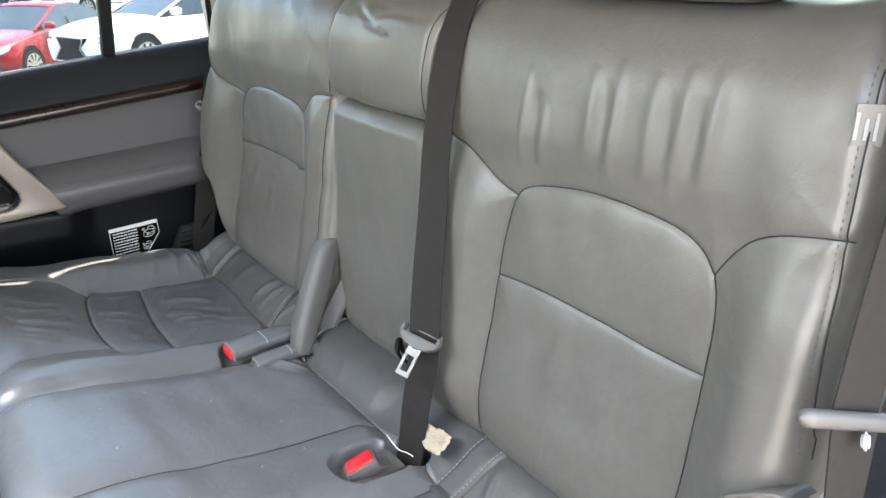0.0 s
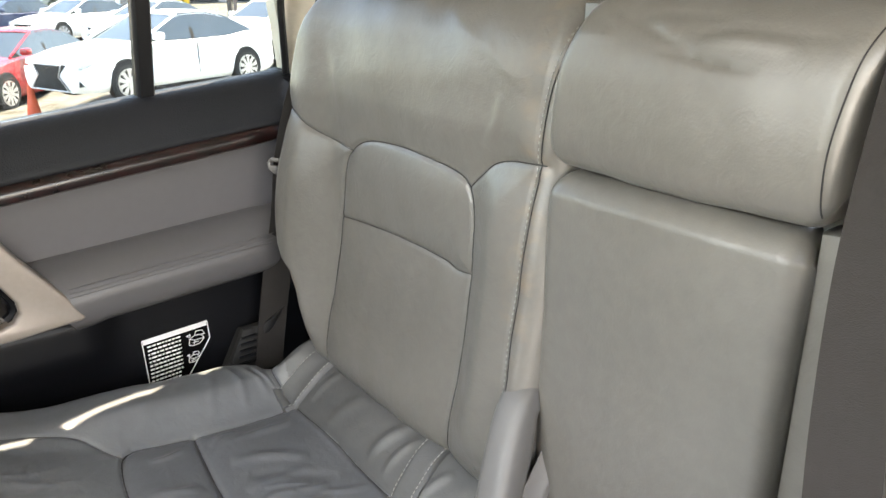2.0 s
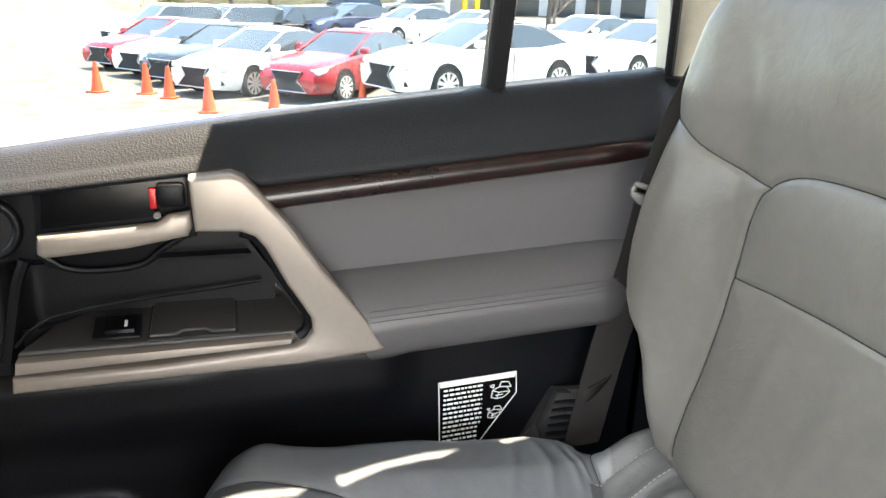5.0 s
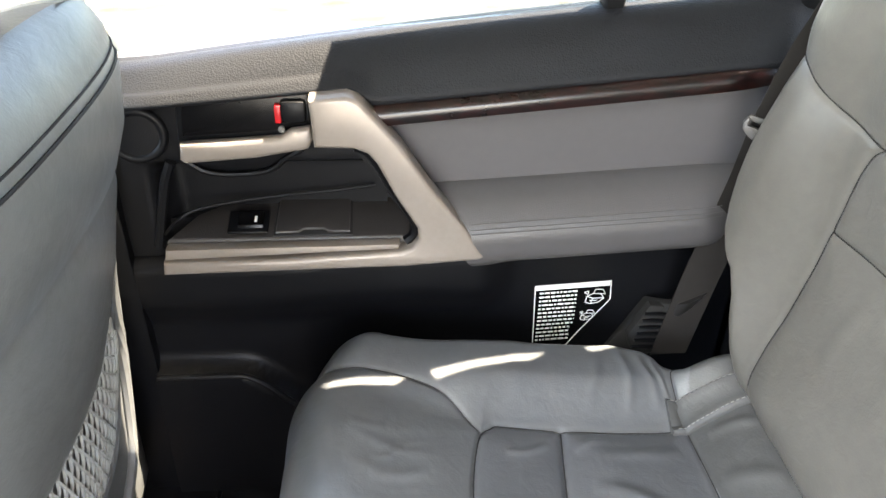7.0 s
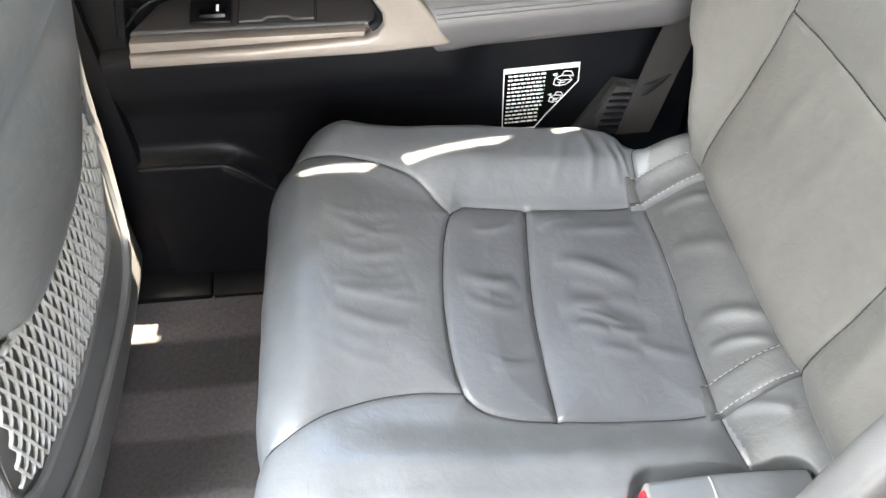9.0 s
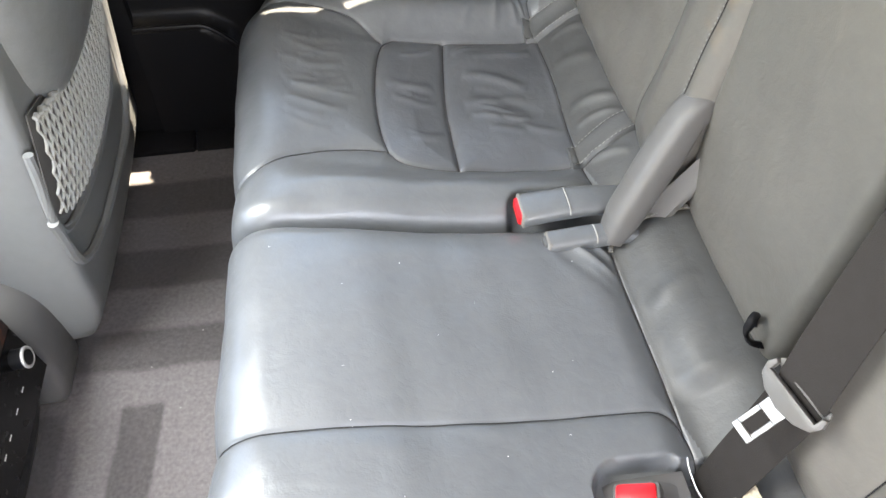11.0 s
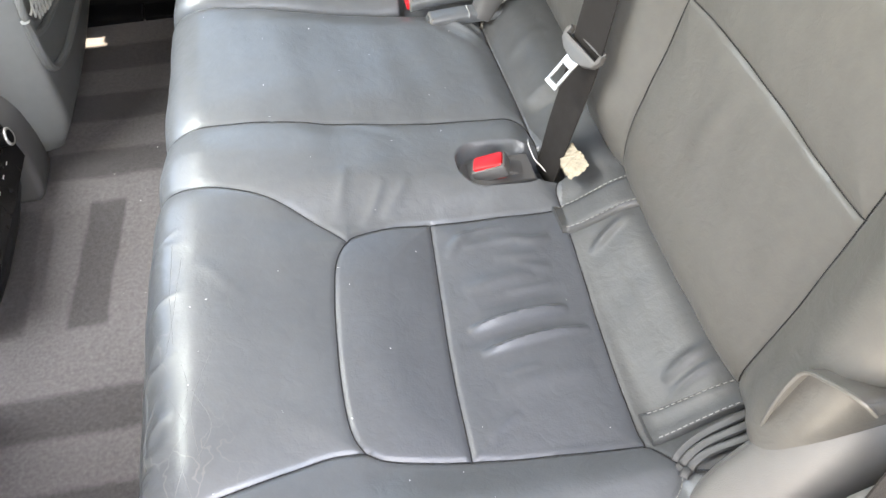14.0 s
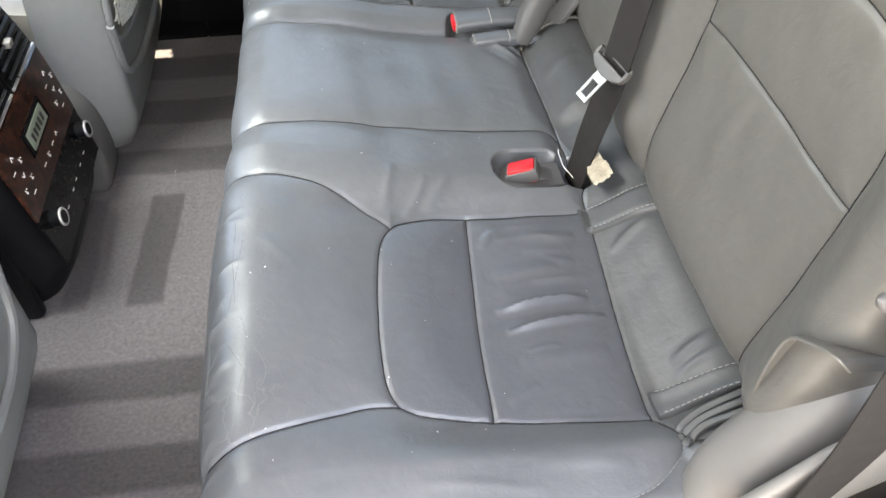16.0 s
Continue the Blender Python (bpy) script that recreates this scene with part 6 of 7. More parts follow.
# ---- front seats ----
def front_seat(y0, y1, slide, label):
    shell_x = lambda z: -0.258 - slide + 0.172 * z
    s = thing("front_seat", label, "car seat", "front seats", at=(-0.3, (y0 + y1) / 2, 0.0))
    yc, hw = (y0 + y1) / 2, (y1 - y0) / 2
    a = np.linspace(0, 2 * math.pi, 61)
    c, sn = np.cos(a), np.sin(a)
    # upper upholstered back
    rows = []
    for z, w, d0, d1 in ((0.372, 0.40, 0.004, 0.08), (0.378, 0.47, 0.014, 0.09), (0.388, 0.53, 0.021, 0.10), (0.405, 0.58, 0.026, 0.11), (0.44, 0.65, 0.030, 0.12), (0.50, 0.745, 0.034, 0.12), (0.572, 0.84, 0.031, 0.12), (0.586, 0.845, 0.026, 0.12), (0.600, 0.86, 0.032, 0.12), (0.64, 0.885, 0.040, 0.115), (0.69, 0.875, 0.036, 0.105), (0.725, 0.82, 0.020, 0.09), (0.752, 0.70, 0.0, 0.07), (0.760, 0.5, -0.02, 0.045)):
        xm = shell_x(z)
        xr = np.where(c > 0, d0 + 0.012, d1)
        rows.append(np.stack([xm + xr * np.sign(c) * np.abs(c) ** 0.95, yc + hw * w * np.sign(sn) * np.abs(sn) ** 0.75, np.full_like(a, z)], -1))
    v, f = sheet(rows)
    f = [tuple(k) for k in f] + [tuple(range(60, -1, -1)), tuple(range(13 * 61, 14 * 61))]
    part("backrest", (v, f), LEATHER_FRONT_LIT, s, "grey leather seat back")
    # rear shell
    rows = []
    for z, w, d in ((0.030, 0.79, 0.014), (0.045, 0.845, 0.034), (0.075, 0.870, 0.047), (0.11, 0.880, 0.051), (0.19, 0.875, 0.038), (0.25, 0.870, 0.029), (0.31, 0.87, 0.022), (0.38, 0.87, 0.015), (0.45, 0.87, 0.009), (0.55, 0.87, 0.005)):
        line = [(shell_x(z) + d - 0.006 * u ** 2, yc + hw * w * u, z) for u in np.linspace(-1, 1, 33)]
        for sgn in (-1, 1):
            wall = [(shell_x(z) + d - 0.006 - dx, yc + sgn * (hw * w + dy), z) for dx, dy in ((0.003, 0.004), (0.009, 0.007), (0.030, 0.010), (0.070, 0.011), (0.11, 0.008))]
            line = line + wall if sgn > 0 else wall[::-1] + line
        rows.append(line)
    part("rear_shell", slab(rows, (-0.012, 0, 0)), SHELL, s, "grey plastic rear shell")
    # pocket rim
    HEM = ((-0.202, 0.425), (-0.120, 0.404), (-0.036, 0.385), (0.018, 0.376), (0.092, 0.380), (0.162, 0.410))
    FOOT = ((0.0, 0.300), (0.08, 0.275), (0.25, 0.255), (0.5, 0.248), (0.75, 0.252), (0.88, 0.270), (0.95, 0.302), (1.0, 0.365))

    def on_shell(y, z, out=0.0):
        u = (y - yc) / hw
        d = np.interp(z, (0.11, 0.19, 0.25, 0.31, 0.38, 0.45), (0.053, 0.040, 0.031, 0.024, 0.017, 0.011))
        return (shell_x(z) + d - 0.006 * u * u + out, y, z)

    def net_at(f, t, out):
        """A place on the net: f from its inner to its outer edge, t from foot to hem."""
        yb, yt = -0.225 + 0.385 * f, -0.200 + 0.362 * f
        zt = np.interp(yt, [p[0] for p in HEM], [p[1] for p in HEM])
        zb = np.interp(f, [p[0] for p in FOOT], [p[1] for p in FOOT])
        return np.array(on_shell(yc + yb * (1 - t) + yt * t, zb * (1 - t) + zt * t, out))
    part("pocket_lining", slab([[net_at(f, t, 0.0015) for f in np.linspace(-0.01, 1.01, 26)] for t in np.linspace(-0.03, 1.05, 10)], (-0.0015, 0, 0)), COVER, s, "dark lining behind the net")
    for r, rim in ((0.006, ((-0.232, 0.400), (-0.235, 0.300), (-0.205, 0.258), (-0.10, 0.238), (0.0, 0.234), (0.09, 0.242), (0.130, 0.260), (0.158, 0.300), (0.174, 0.360), (0.180, 0.420))),
                   (0.007, ((-0.240, 0.300), (-0.215, 0.205), (-0.14, 0.172), (-0.05, 0.163), (0.05, 0.158), (0.108, 0.160), (0.162, 0.182), (0.187, 0.225), (0.205, 0.330), (0.206, 0.430), (0.206, 0.500)))):
        part("pocket_rim", tube(smooth_line([on_shell(yc + y, z, 0.001) for y, z in rim], 0.008), r, 8), SHELL, s, "raised rim round the net pocket")
    cordm = []
    nn, rown = 46, 9

    def knot(i, j):
        t = j / rown
        return net_at(i / nn, t, 0.006 + 0.006 * math.sin(math.pi * t))
    for j in range(rown):
        for i in range(nn + 1):
            if (i + j) % 2 == 0:
                for di in (-1, 1):
                    if 0 <= i + di <= nn:
                        cordm.append(tube([knot(i, j), (knot(i, j) + knot(i + di, j + 1)) / 2 + np.array([0.001, 0, 0]), knot(i + di, j + 1)], 0.0019, 5))
    part("net", merge(cordm), NET, s, "pale elastic net pocket")
    hem = [net_at(f, 1.0, 0.008 + 0.0012 * math.sin(k * 1.9)) + np.array([0, 0, 0.0016 * math.sin(k * 1.3)]) for k, f in enumerate(np.linspace(0, 1, 90))]
    part("net_hem", tube(hem, 0.0036, 7), NET, s, "gathered elastic hem")
    for dz, rr in ((0.0, 0.0016), (0.010, 0.0011)):
        ang = np.linspace(-1.25, 1.25, 60)
        zz = 0.700 + dz
        cc, ss = np.cos(ang), np.sin(ang)
        dd = np.interp(zz, (0.69, 0.725, 0.752), (0.036, 0.020, 0.0)) + 0.0132
        ww = np.interp(zz, (0.69, 0.725, 0.752), (0.875, 0.82, 0.70)) * 1.003
        part("seam", tube(np.stack([shell_x(zz) + dd * cc ** 0.95, yc + hw * ww * np.sign(ss) * np.abs(ss) ** 0.75, np.full_like(ang, zz)], -1), rr, 5), SEAM, s, "dark twin seam")
    # base
    part("seat_base", prism([(x - slide, z) for x, z in [(-0.78, 0.06), (-0.30, 0.05), (-0.27, 0.16), (-0.30, 0.32), (-0.72, 0.36), (-0.80, 0.30)]], "y", y0 + 0.03, y1 - 0.03, 0.03), LEATHER, s, "grey leather seat cushion")
    for k0, k1 in ((y0 - 0.052, y0 + 0.040), (y1 - 0.13, y1 - 0.05)):
        cap = smooth_line([(-0.325, 0.004), (-0.262, 0.004), (-0.250, 0.05), (-0.250, 0.105), (-0.262, 0.155), (-0.290, 0.190), (-0.340, 0.208), (-0.40, 0.212)], 0.012)
        part("rail_cover", prism([(x - slide, z) for x, z in cap] + [(-0.40 - slide, 0.05)], "y", k0, k1, 0.012, 3), TRIM_DARK, s, "grey rail end cover")
        part("rail", box((-0.75 - slide, (k0 + k1) / 2 - 0.02, 0.0), (-0.30 - slide, (k0 + k1) / 2 + 0.02, 0.045), 0.004), BLACK, s)
    # head restraint
    rows = []
    for z, w, d in ((0.775, 0.09, 0.03), (0.79, 0.115, 0.045), (0.85, 0.13, 0.055), (0.92, 0.125, 0.05), (0.945, 0.10, 0.03)):
        rows.append(np.stack([shell_x(z) - 0.05 + d * np.sign(c) * np.abs(c) ** 0.7, yc + w * np.sign(sn) * np.abs(sn) ** 0.7, np.full_like(a, z)], -1))
    v, f = sheet(rows)
    f = [tuple(k) for k in f] + [tuple(range(60, -1, -1)), tuple(range(4 * 61, 5 * 61))]
    hr = part("head_restraint", (v, f), LEATHER_FRONT_LIT, s)
    for k in (-0.05, 0.05):
        part("post", tube([(shell_x(0.72) - 0.05, yc + k, 0.70), (shell_x(0.8) - 0.05, yc + k, 0.80)], 0.006, 8), METAL, s)
    return s


front_seat(1.140, 1.645, 0.014, "grey leather front seat with net pocket on its plastic back")
front_seat(0.225, 0.715, 0.090, "grey leather front seat with plastic rear shell by the open door")

# ---- rear console ----
con = thing("centre_console", "black console end with burl climate panel between the seats", "console", at=(-0.35, 0.93, 0.0))


def face(y, z, out=0.0):
    return (-0.262 - 0.16 * max(0, z - 0.10) - 0.55 * max(0, z - 0.27) ** 2 * 2 + out, y, z)


fl = [(z, w) for z, w in ((0.0, 0.115), (0.05, 0.122), (0.10, 0.135), (0.16, 0.145), (0.30, 0.150), (0.36, 0.150), (0.41, 0.148), (0.435, 0.14))]
rows = []
for z, w in fl:
    dx = -0.05 if z < 0.05 else (-0.02 if z < 0.1 else 0.0)
    rows.append([(face(0, z)[0] + dx - 0.05 * abs(u) ** 6, 0.945 + w * u, z) for u in np.linspace(-1, 1, 31)])
rows.append([(-0.50, 0.945 + 0.13 * u, 0.455) for u in np.linspace(-1, 1, 31)])
part("body", slab(rows, (-0.03, 0, -0.005)), BLACK, con)
part("side", box((-0.62, 0.80, 0.0), (-0.33, 0.825, 0.43), 0.01), BLACK, con)
part("side", box((-0.62, 1.065, 0.0), (-0.33, 1.09, 0.43), 0.01), BLACK, con)
part("lid", box((-0.62, 0.80, 0.44), (-0.36, 1.09, 0.475), 0.02), PAD, con, "black padded console lid")


def plate(name, y0, y1, z0, z1, mat, out, label="", thick=0.004):
    return part(name, slab([[face(y, z, out) for y in np.linspace(y0, y1, 8)] for z in np.linspace(z0, z1, 6)], (-thick, 0, 0)), mat, con, label)


plate("wood_panel", 0.808, 1.082, 0.200, 0.315, BURL, 0.003, "burl wood climate panel")
plate("display_bezel", 0.895, 0.995, 0.246, 0.284, GLOSS_BLACK, 0.005)
plate("display", 0.905, 0.985, 0.252, 0.278, LCD, 0.0065, "grey-green display")
for k in range(5):
    plate("display_digit", 0.915 + 0.013 * k, 0.922 + 0.013 * k, 0.258, 0.271, DARK, 0.0072, thick=0.001)
plate("lower_strip", 0.808, 1.082, 0.112, 0.198, GLOSS_BLACK, 0.002)
def glyph(cy, cz, strokes, k=0.0042):
    """A small printed sign on the panel, from strokes in a unit square."""
    bits = [bar(face(cy + k * a0, cz + k * b0, 0.0058), face(cy + k * a1, cz + k * b1, 0.0058), 0.0012, 0.0006, (1, 0, 0.2)) for a0, b0, a1, b1 in strokes]
    part("button_mark", merge(bits), WHITE, con, smooth=False)


UP = ((-1, -0.6, 0, 0.7), (0, 0.7, 1, -0.6))
DOWN = ((-1, 0.6, 0, -0.7), (0, -0.7, 1, 0.6))
FLOW = ((-1, 0.8, -0.3, 0.1), (-0.3, 0.1, -0.5, -0.9), (-0.5, -0.9, 0.6, -0.9), (0.2, 0.5, 1, 0.2))
WORD = ((-1.1, 0, -0.4, 0), (-0.1, 0, 0.5, 0), (0.8, 0, 1.3, 0))
for cy in (0.842, 1.048):
    for dy, dz, sign in ((0, 0.030, UP), (0.016, 0.016, FLOW), (-0.016, 0.016, WORD), (0, 0.0, DOWN), (0.016, -0.014, FLOW), (-0.016, -0.014, FLOW), (0, -0.030, WORD)):
        glyph(cy + dy, 0.258 + dz, sign)
for cy, sign in ((0.905, WORD), (0.930, FLOW), (0.955, WORD), (0.980, UP)):
    glyph(cy, 0.225, sign)
for cy in (0.86, 0.89, 0.93, 0.955, 0.99, 1.02):
    glyph(cy, 0.152, WORD, 0.0034)
for cy in (0.842, 1.050):
    x, y, z = face(cy, 0.176, 0.010)
    part("knob", disc((x, y, z), (1, 0, 0.16), 0.0130, 0.022, 28, 0.003), BLACK, con)
    part("knob_ring", ring((x + 0.009, y, z + 0.0015), (1, 0, 0.16), 0.0120, 0.0022, 28), SILVER, con, "satin silver knob ring")
for y0, y1 in ((0.815, 0.940), (0.950, 1.075)):
    plate("vent_frame", y0, y1, 0.325, 0.400, GLOSS_BLACK, 0.004)
    for k in range(5):
        z = 0.337 + 0.013 * k
        a, b = face(y0 + 0.008, z, 0.008), face(y1 - 0.008, z, 0.008)
        part("vent_slat", bar(a, b, 0.004, 0.0016, (0.3, 0, 1)), BLACK, con)
    part("vent_tab", box((face(0, 0.362)[0] + 0.005, (y0 + y1) / 2 - 0.008, 0.357), (face(0, 0.362)[0] + 0.016, (y0 + y1) / 2 + 0.008, 0.367), 0.002), GREY_PLASTIC, con)
    for z in (0.324, 0.401):
        part("vent_edge", bar(face(y0, z, 0.006), face(y1, z, 0.006), 0.003, 0.003), SILVER, con, "thin bright vent edge")

# ---- outside: car park ----
def ground_z(y, x=0.0):
    rise = 0.40 * float(ease(np.array((x - 2.6) / 2.2))) * float(ease(np.array((y - 6.0) / 6.0)))
    return rise + float(np.interp(y, [-400, 2, 14, 30, 60, 110, 400], [-0.80, -0.80, -1.66, -1.90, -1.75, 0.5, 2.0]))


LOT = mix_in(material("pale_dusty_lot", (0.4, 0.4, 0.4), 0.95, scale=0.5, grain=0.6, grain_scale=30), (0.060, 0.052, 0.032), (0.125, 0.120, 0.108), 1.6, 0.34, 0.56, 8)
gx = np.r_[np.linspace(-1500, -60, 12), np.linspace(-55, 75, 131), np.linspace(90, 1500, 12)]
gy = np.r_[np.linspace(-1500, -60, 10), np.linspace(-50, 60, 111), np.linspace(65, 130, 14), np.linspace(160, 1500, 12)]
rows = [[(x, y, ground_z(y, x) + 0.010 * math.sin(1.7 * x) * math.sin(2.1 * y)) for y in gy] for x in gx]
single("ground", sheet(rows), LOT, "pale sunlit car park ground", "ground", kind="structure")

CAR_GLASS = material("dark_car_glass", (0.03, 0.04, 0.045), 0.08, vary=0.1, spec=0.8)
LAMP = material("headlamp_glass", (0.55, 0.57, 0.58), 0.12, vary=0.1, coat=0.6)
PAINTS = {}


def paint(name, colour):
    if name not in PAINTS:
        PAINTS[name] = material("paint_" + name, colour, 0.28, vary=0.05, scale=1.2, coat=0.6)
    return PAINTS[name]


def car_mesh_parts(kind):
    """Lofted shapes of one car: nose towards +x, wheels on z = 0."""
    if kind == "suv":
        L, W, hood, belt, roof = 4.75, 0.96, 1.02, 1.08, 1.72
        top = [(-2.3, 0.95), (-2.25, belt), (0.7, belt), (1.0, hood), (1.9, hood - 0.08), (2.25, 0.85), (2.36, 0.62)]
        cab = [(-2.22, belt, belt), (-2.0, belt, roof - 0.12), (-1.6, belt, roof), (0.2, belt, roof), (0.95, belt, belt + 0.02)]
    else:
        L, W, hood, belt, roof = 4.7, 0.92, 0.95, 0.99, 1.47
        top = [(-2.32, 0.85), (-2.26, 1.04), (-1.6, 1.06), (-0.9, belt), (0.75, belt), (1.0, hood + 0.03), (1.75, hood - 0.07), (2.18, 0.78), (2.33, 0.66), (2.36, 0.45)]
        cab = [(-1.75, belt + 0.05, belt + 0.06), (-1.1, belt, roof - 0.10), (-0.6, belt, roof), (0.0, belt, roof - 0.01), (1.02, belt - 0.04, belt - 0.03)]
    tx = np.array(top)
    xs = np.linspace(-2.33, 2.35, 40)
    rows = []
    for x in xs:
        zt = float(np.interp(x, tx[:, 0], tx[:, 1]))
        e = min(1.0, (2.42 - abs(x)) / 0.55)
        w = W * (0.72 + 0.28 * max(0.0, e) ** 0.5)
        zb = 0.20 + 0.10 * max(0, abs(x) - 2.0)
        sec = [(w * 0.86, zb), (w * 0.97, zb + 0.10), (w, 0.45), (w * 0.985, 0.62), (w * 0.95, zt - 0.05), (w * 0.86, zt), (w * 0.45, zt + 0.025)]
        rows.append([(x, y, z) for y, z in sec] + [(x, -y, z) for y, z in sec[::-1]])
    body = sheet(rows)
    n = len(rows[0])
    body = (body[0], [tuple(f) for f in body[1]] + [tuple(range(n))[::-1], tuple(range((len(xs) - 1) * n, len(xs) * n))])
    cx = np.array(cab)
    gl, rf = [], []
    for x in np.linspace(cab[0][0], cab[-1][0], 28):
        zb, zt = float(np.interp(x, cx[:, 0], cx[:, 1])), float(np.interp(x, cx[:, 0], cx[:, 2]))
        k = (zt - zb) / (roof - belt)
        wt = W * (0.88 - 0.17 * max(0, k))
        gl.append([(x, W * 0.88, zb), (x, wt, zt), (x, wt * 0.5, zt + 0.012), (x, -wt * 0.5, zt + 0.012), (x, -wt, zt), (x, -W * 0.88, zb)])
        if k > 0.80:
            rf.append([(x, wt + 0.012, zt - 0.03), (x, wt * 0.9, zt + 0.014), (x, wt * 0.5, zt + 0.030), (x, -wt * 0.5, zt + 0.030), (x, -wt * 0.9, zt + 0.014), (x, -wt - 0.012, zt - 0.03)])
    return body, sheet(gl), slab(rf, (0, 0, -0.02)), W, hood, belt, roof, cab


def parked_car(name, kind, paint_mat, label, m):
    body, gl, rf, W, hood, belt, roof, cab = car_mesh_parts(kind)
    c = thing(name, label, "car", "parked cars")
    part("body", body, paint_mat, c)
    part("windows", gl, CAR_GLASS, c, "dark side and front glass")
    part("roof", rf, paint_mat, c)
    for s in (-1, 1):
        for x in (-1.42, 1.42):
            w = part("wheel", disc((x, s * (W - 0.10), 0.335), (0, s, 0), 0.335, 0.22, 28, 0.03), RUBBER, c, "black tyre")
            part("rim", disc((x, s * (W + 0.005), 0.335), (0, s, 0), 0.255, 0.03, 24, 0.01), SILVER, w, "silver alloy rim")
            for k in range(10):
                a, b = 2 * math.pi * k / 10 - 0.13, 2 * math.pi * k / 10 + 0.13
                part("rim_gap", ([(x + q * math.cos(e), s * (W + 0.0225), 0.335 + q * math.sin(e)) for q, e in ((0.085, (a + b) / 2), (0.22, a), (0.235, (a + b) / 2), (0.22, b))], [(0, 1, 2, 3)]), DARK, w)
        part("wheel_arch", disc((1.42, s * (W - 0.085), 0.37), (0, s, 0), 0.385, 0.17, 28, 0.02), DARK, c)
        part("wheel_arch", disc((-1.42, s * (W - 0.085), 0.37), (0, s, 0), 0.385, 0.17, 28, 0.02), DARK, c)
        part("headlamp", prism([(1.90, hood - 0.24), (2.26, hood - 0.30), (2.24, hood - 0.20), (1.86, hood - 0.13)], "y", s * W * 0.62, s * W * 0.93, 0.02), LAMP, c, "clear headlamp")
        part("mirror", box((0.62, s * (W + 0.02) - 0.09, belt + 0.03), (0.80, s * (W + 0.02) + 0.09, belt + 0.17), 0.04), paint_mat, c)
        part("pillar", slab([[(x, s * (W * (0.88 - 0.17 * v) + 0.006), belt + (roof - belt - 0.04) * v) for x in (-0.22, -0.14)] for v in np.linspace(0, 1, 4)], (0, -s * 0.01, 0)), DARK, c)
    part("grille", prism([(-0.56, 0.26), (0.56, 0.26), (0.30, 0.50), (0.42, hood - 0.26), (-0.42, hood - 0.26), (-0.30, 0.50)], "x", 2.22, 2.37, 0.02), DARK, c, "dark front grille")
    part("grille_rim", tube([(2.375, yy, zz) for yy, zz in ((-0.56, 0.26), (0.56, 0.26), (0.30, 0.50), (0.42, hood - 0.26), (-0.42, hood - 0.26), (-0.30, 0.50), (-0.56, 0.26))], 0.012, 6), SILVER, c, "bright grille edge")
    for k in (-1, 1):
        part("door_seam", slab([[(x0, k * W * 0.985, z) for x0 in (-0.19, -0.175)] for z in (0.35, 0.62, belt - 0.06)], (0, k * 0.012, 0)), DARK, c)
    for sgn in (-1, 1):
        part("side_intake", prism([(sgn * 0.60, 0.30), (sgn * 0.80, 0.34), (sgn * 0.78, 0.46), (sgn * 0.66, 0.44)], "x", 2.12, 2.30, 0.01), DARK, c)
        part("door_handle", box((-0.42, sgn * (W * 0.975) - 0.02, belt - 0.16), (-0.20, sgn * (W * 0.975) + 0.02, belt - 0.12), 0.01), paint_mat, c)
    part("windscreen_frame", tube([(cab[-1][0], -W * 0.84, belt), (cab[-2][0] + 0.04, -W * 0.70, roof - 0.03)], 0.03, 6), paint_mat, c)
    part("windscreen_frame", tube([(cab[-1][0], W * 0.84, belt), (cab[-2][0] + 0.04, W * 0.70, roof - 0.03)], 0.03, 6), paint_mat, c)
    c.matrix_world = m
    return c


CAR_PAINT = {"white": (0.78, 0.78, 0.77), "red": (0.30, 0.006, 0.010), "black": (0.012, 0.013, 0.016), "grey": (0.16, 0.165, 0.17), "silver": (0.62, 0.62, 0.61), "blue": (0.02, 0.03, 0.07)}
protos = {}


def park(kind, colour, x, y, heading, label):
    m = pose(x, y, ground_z(y, x), 0, 0, heading)
    if (kind, colour) in protos:
        c = copy_thing(protos[kind, colour], m)
        c["label"] = label
        return c
    c = parked_car("parked_" + ("suv" if kind == "suv" else "car"), kind, paint(colour, CAR_PAINT[colour]), label, m)
    protos[kind, colour] = c
    return c


HEAD = 202
for kind, colour, x, y, turn, label in (
        ("sedan", "white", 5.05, 16.4, -2, "white saloon car parked across the lot"),
        ("sedan", "red", 2.9, 20.0, 24, "red saloon car parked beside a white one"),
        ("sedan", "silver", 1.0, 21.0, 22, "silver-white coupe parked in the row"),
        ("sedan", "black", 0.1, 23.1, 22, "black saloon car parked in the row"),
        ("sedan", "white", -0.8, 25.2, 22, "white saloon car behind an orange cone"),
        ("sedan", "red", -1.9, 27.4, 22, "red sports car at the far end of the row"),
        ("sedan", "white", 10.6, 19.3, -2, "white car parked in bright sun"),
        ("sedan", "white", 11.2, 24.4, 2, "white car in the second row"),
        ("suv", "white", -2.2, 33.5, 6, "white sport utility in the second row"),
        ("suv", "white", 0.2, 34.0, 6, "white sport utility in the second row"),
        ("suv", "black", 2.6, 34.6, 6, "black sport utility in the second row"),
        ("sedan", "blue", 5.2, 35.0, 6, "dark blue car in the second row"),
        ("sedan", "white", 7.4, 33.0, 4, "white car in the second row"),
        ("sedan", "white", 9.0, 29.5, 4, "white car in the second row"),
        ("suv", "black", 6.6, 47.5, -30, "black sport utility by the grass"),
        ("sedan", "grey", 12.4, 55.5, -20, "grey saloon car by the building")):
    park(kind, colour, x, y, HEAD + turn, label)

ORANGE = material("cone_orange", (0.55, 0.065, 0.012), 0.55, vary=0.08)


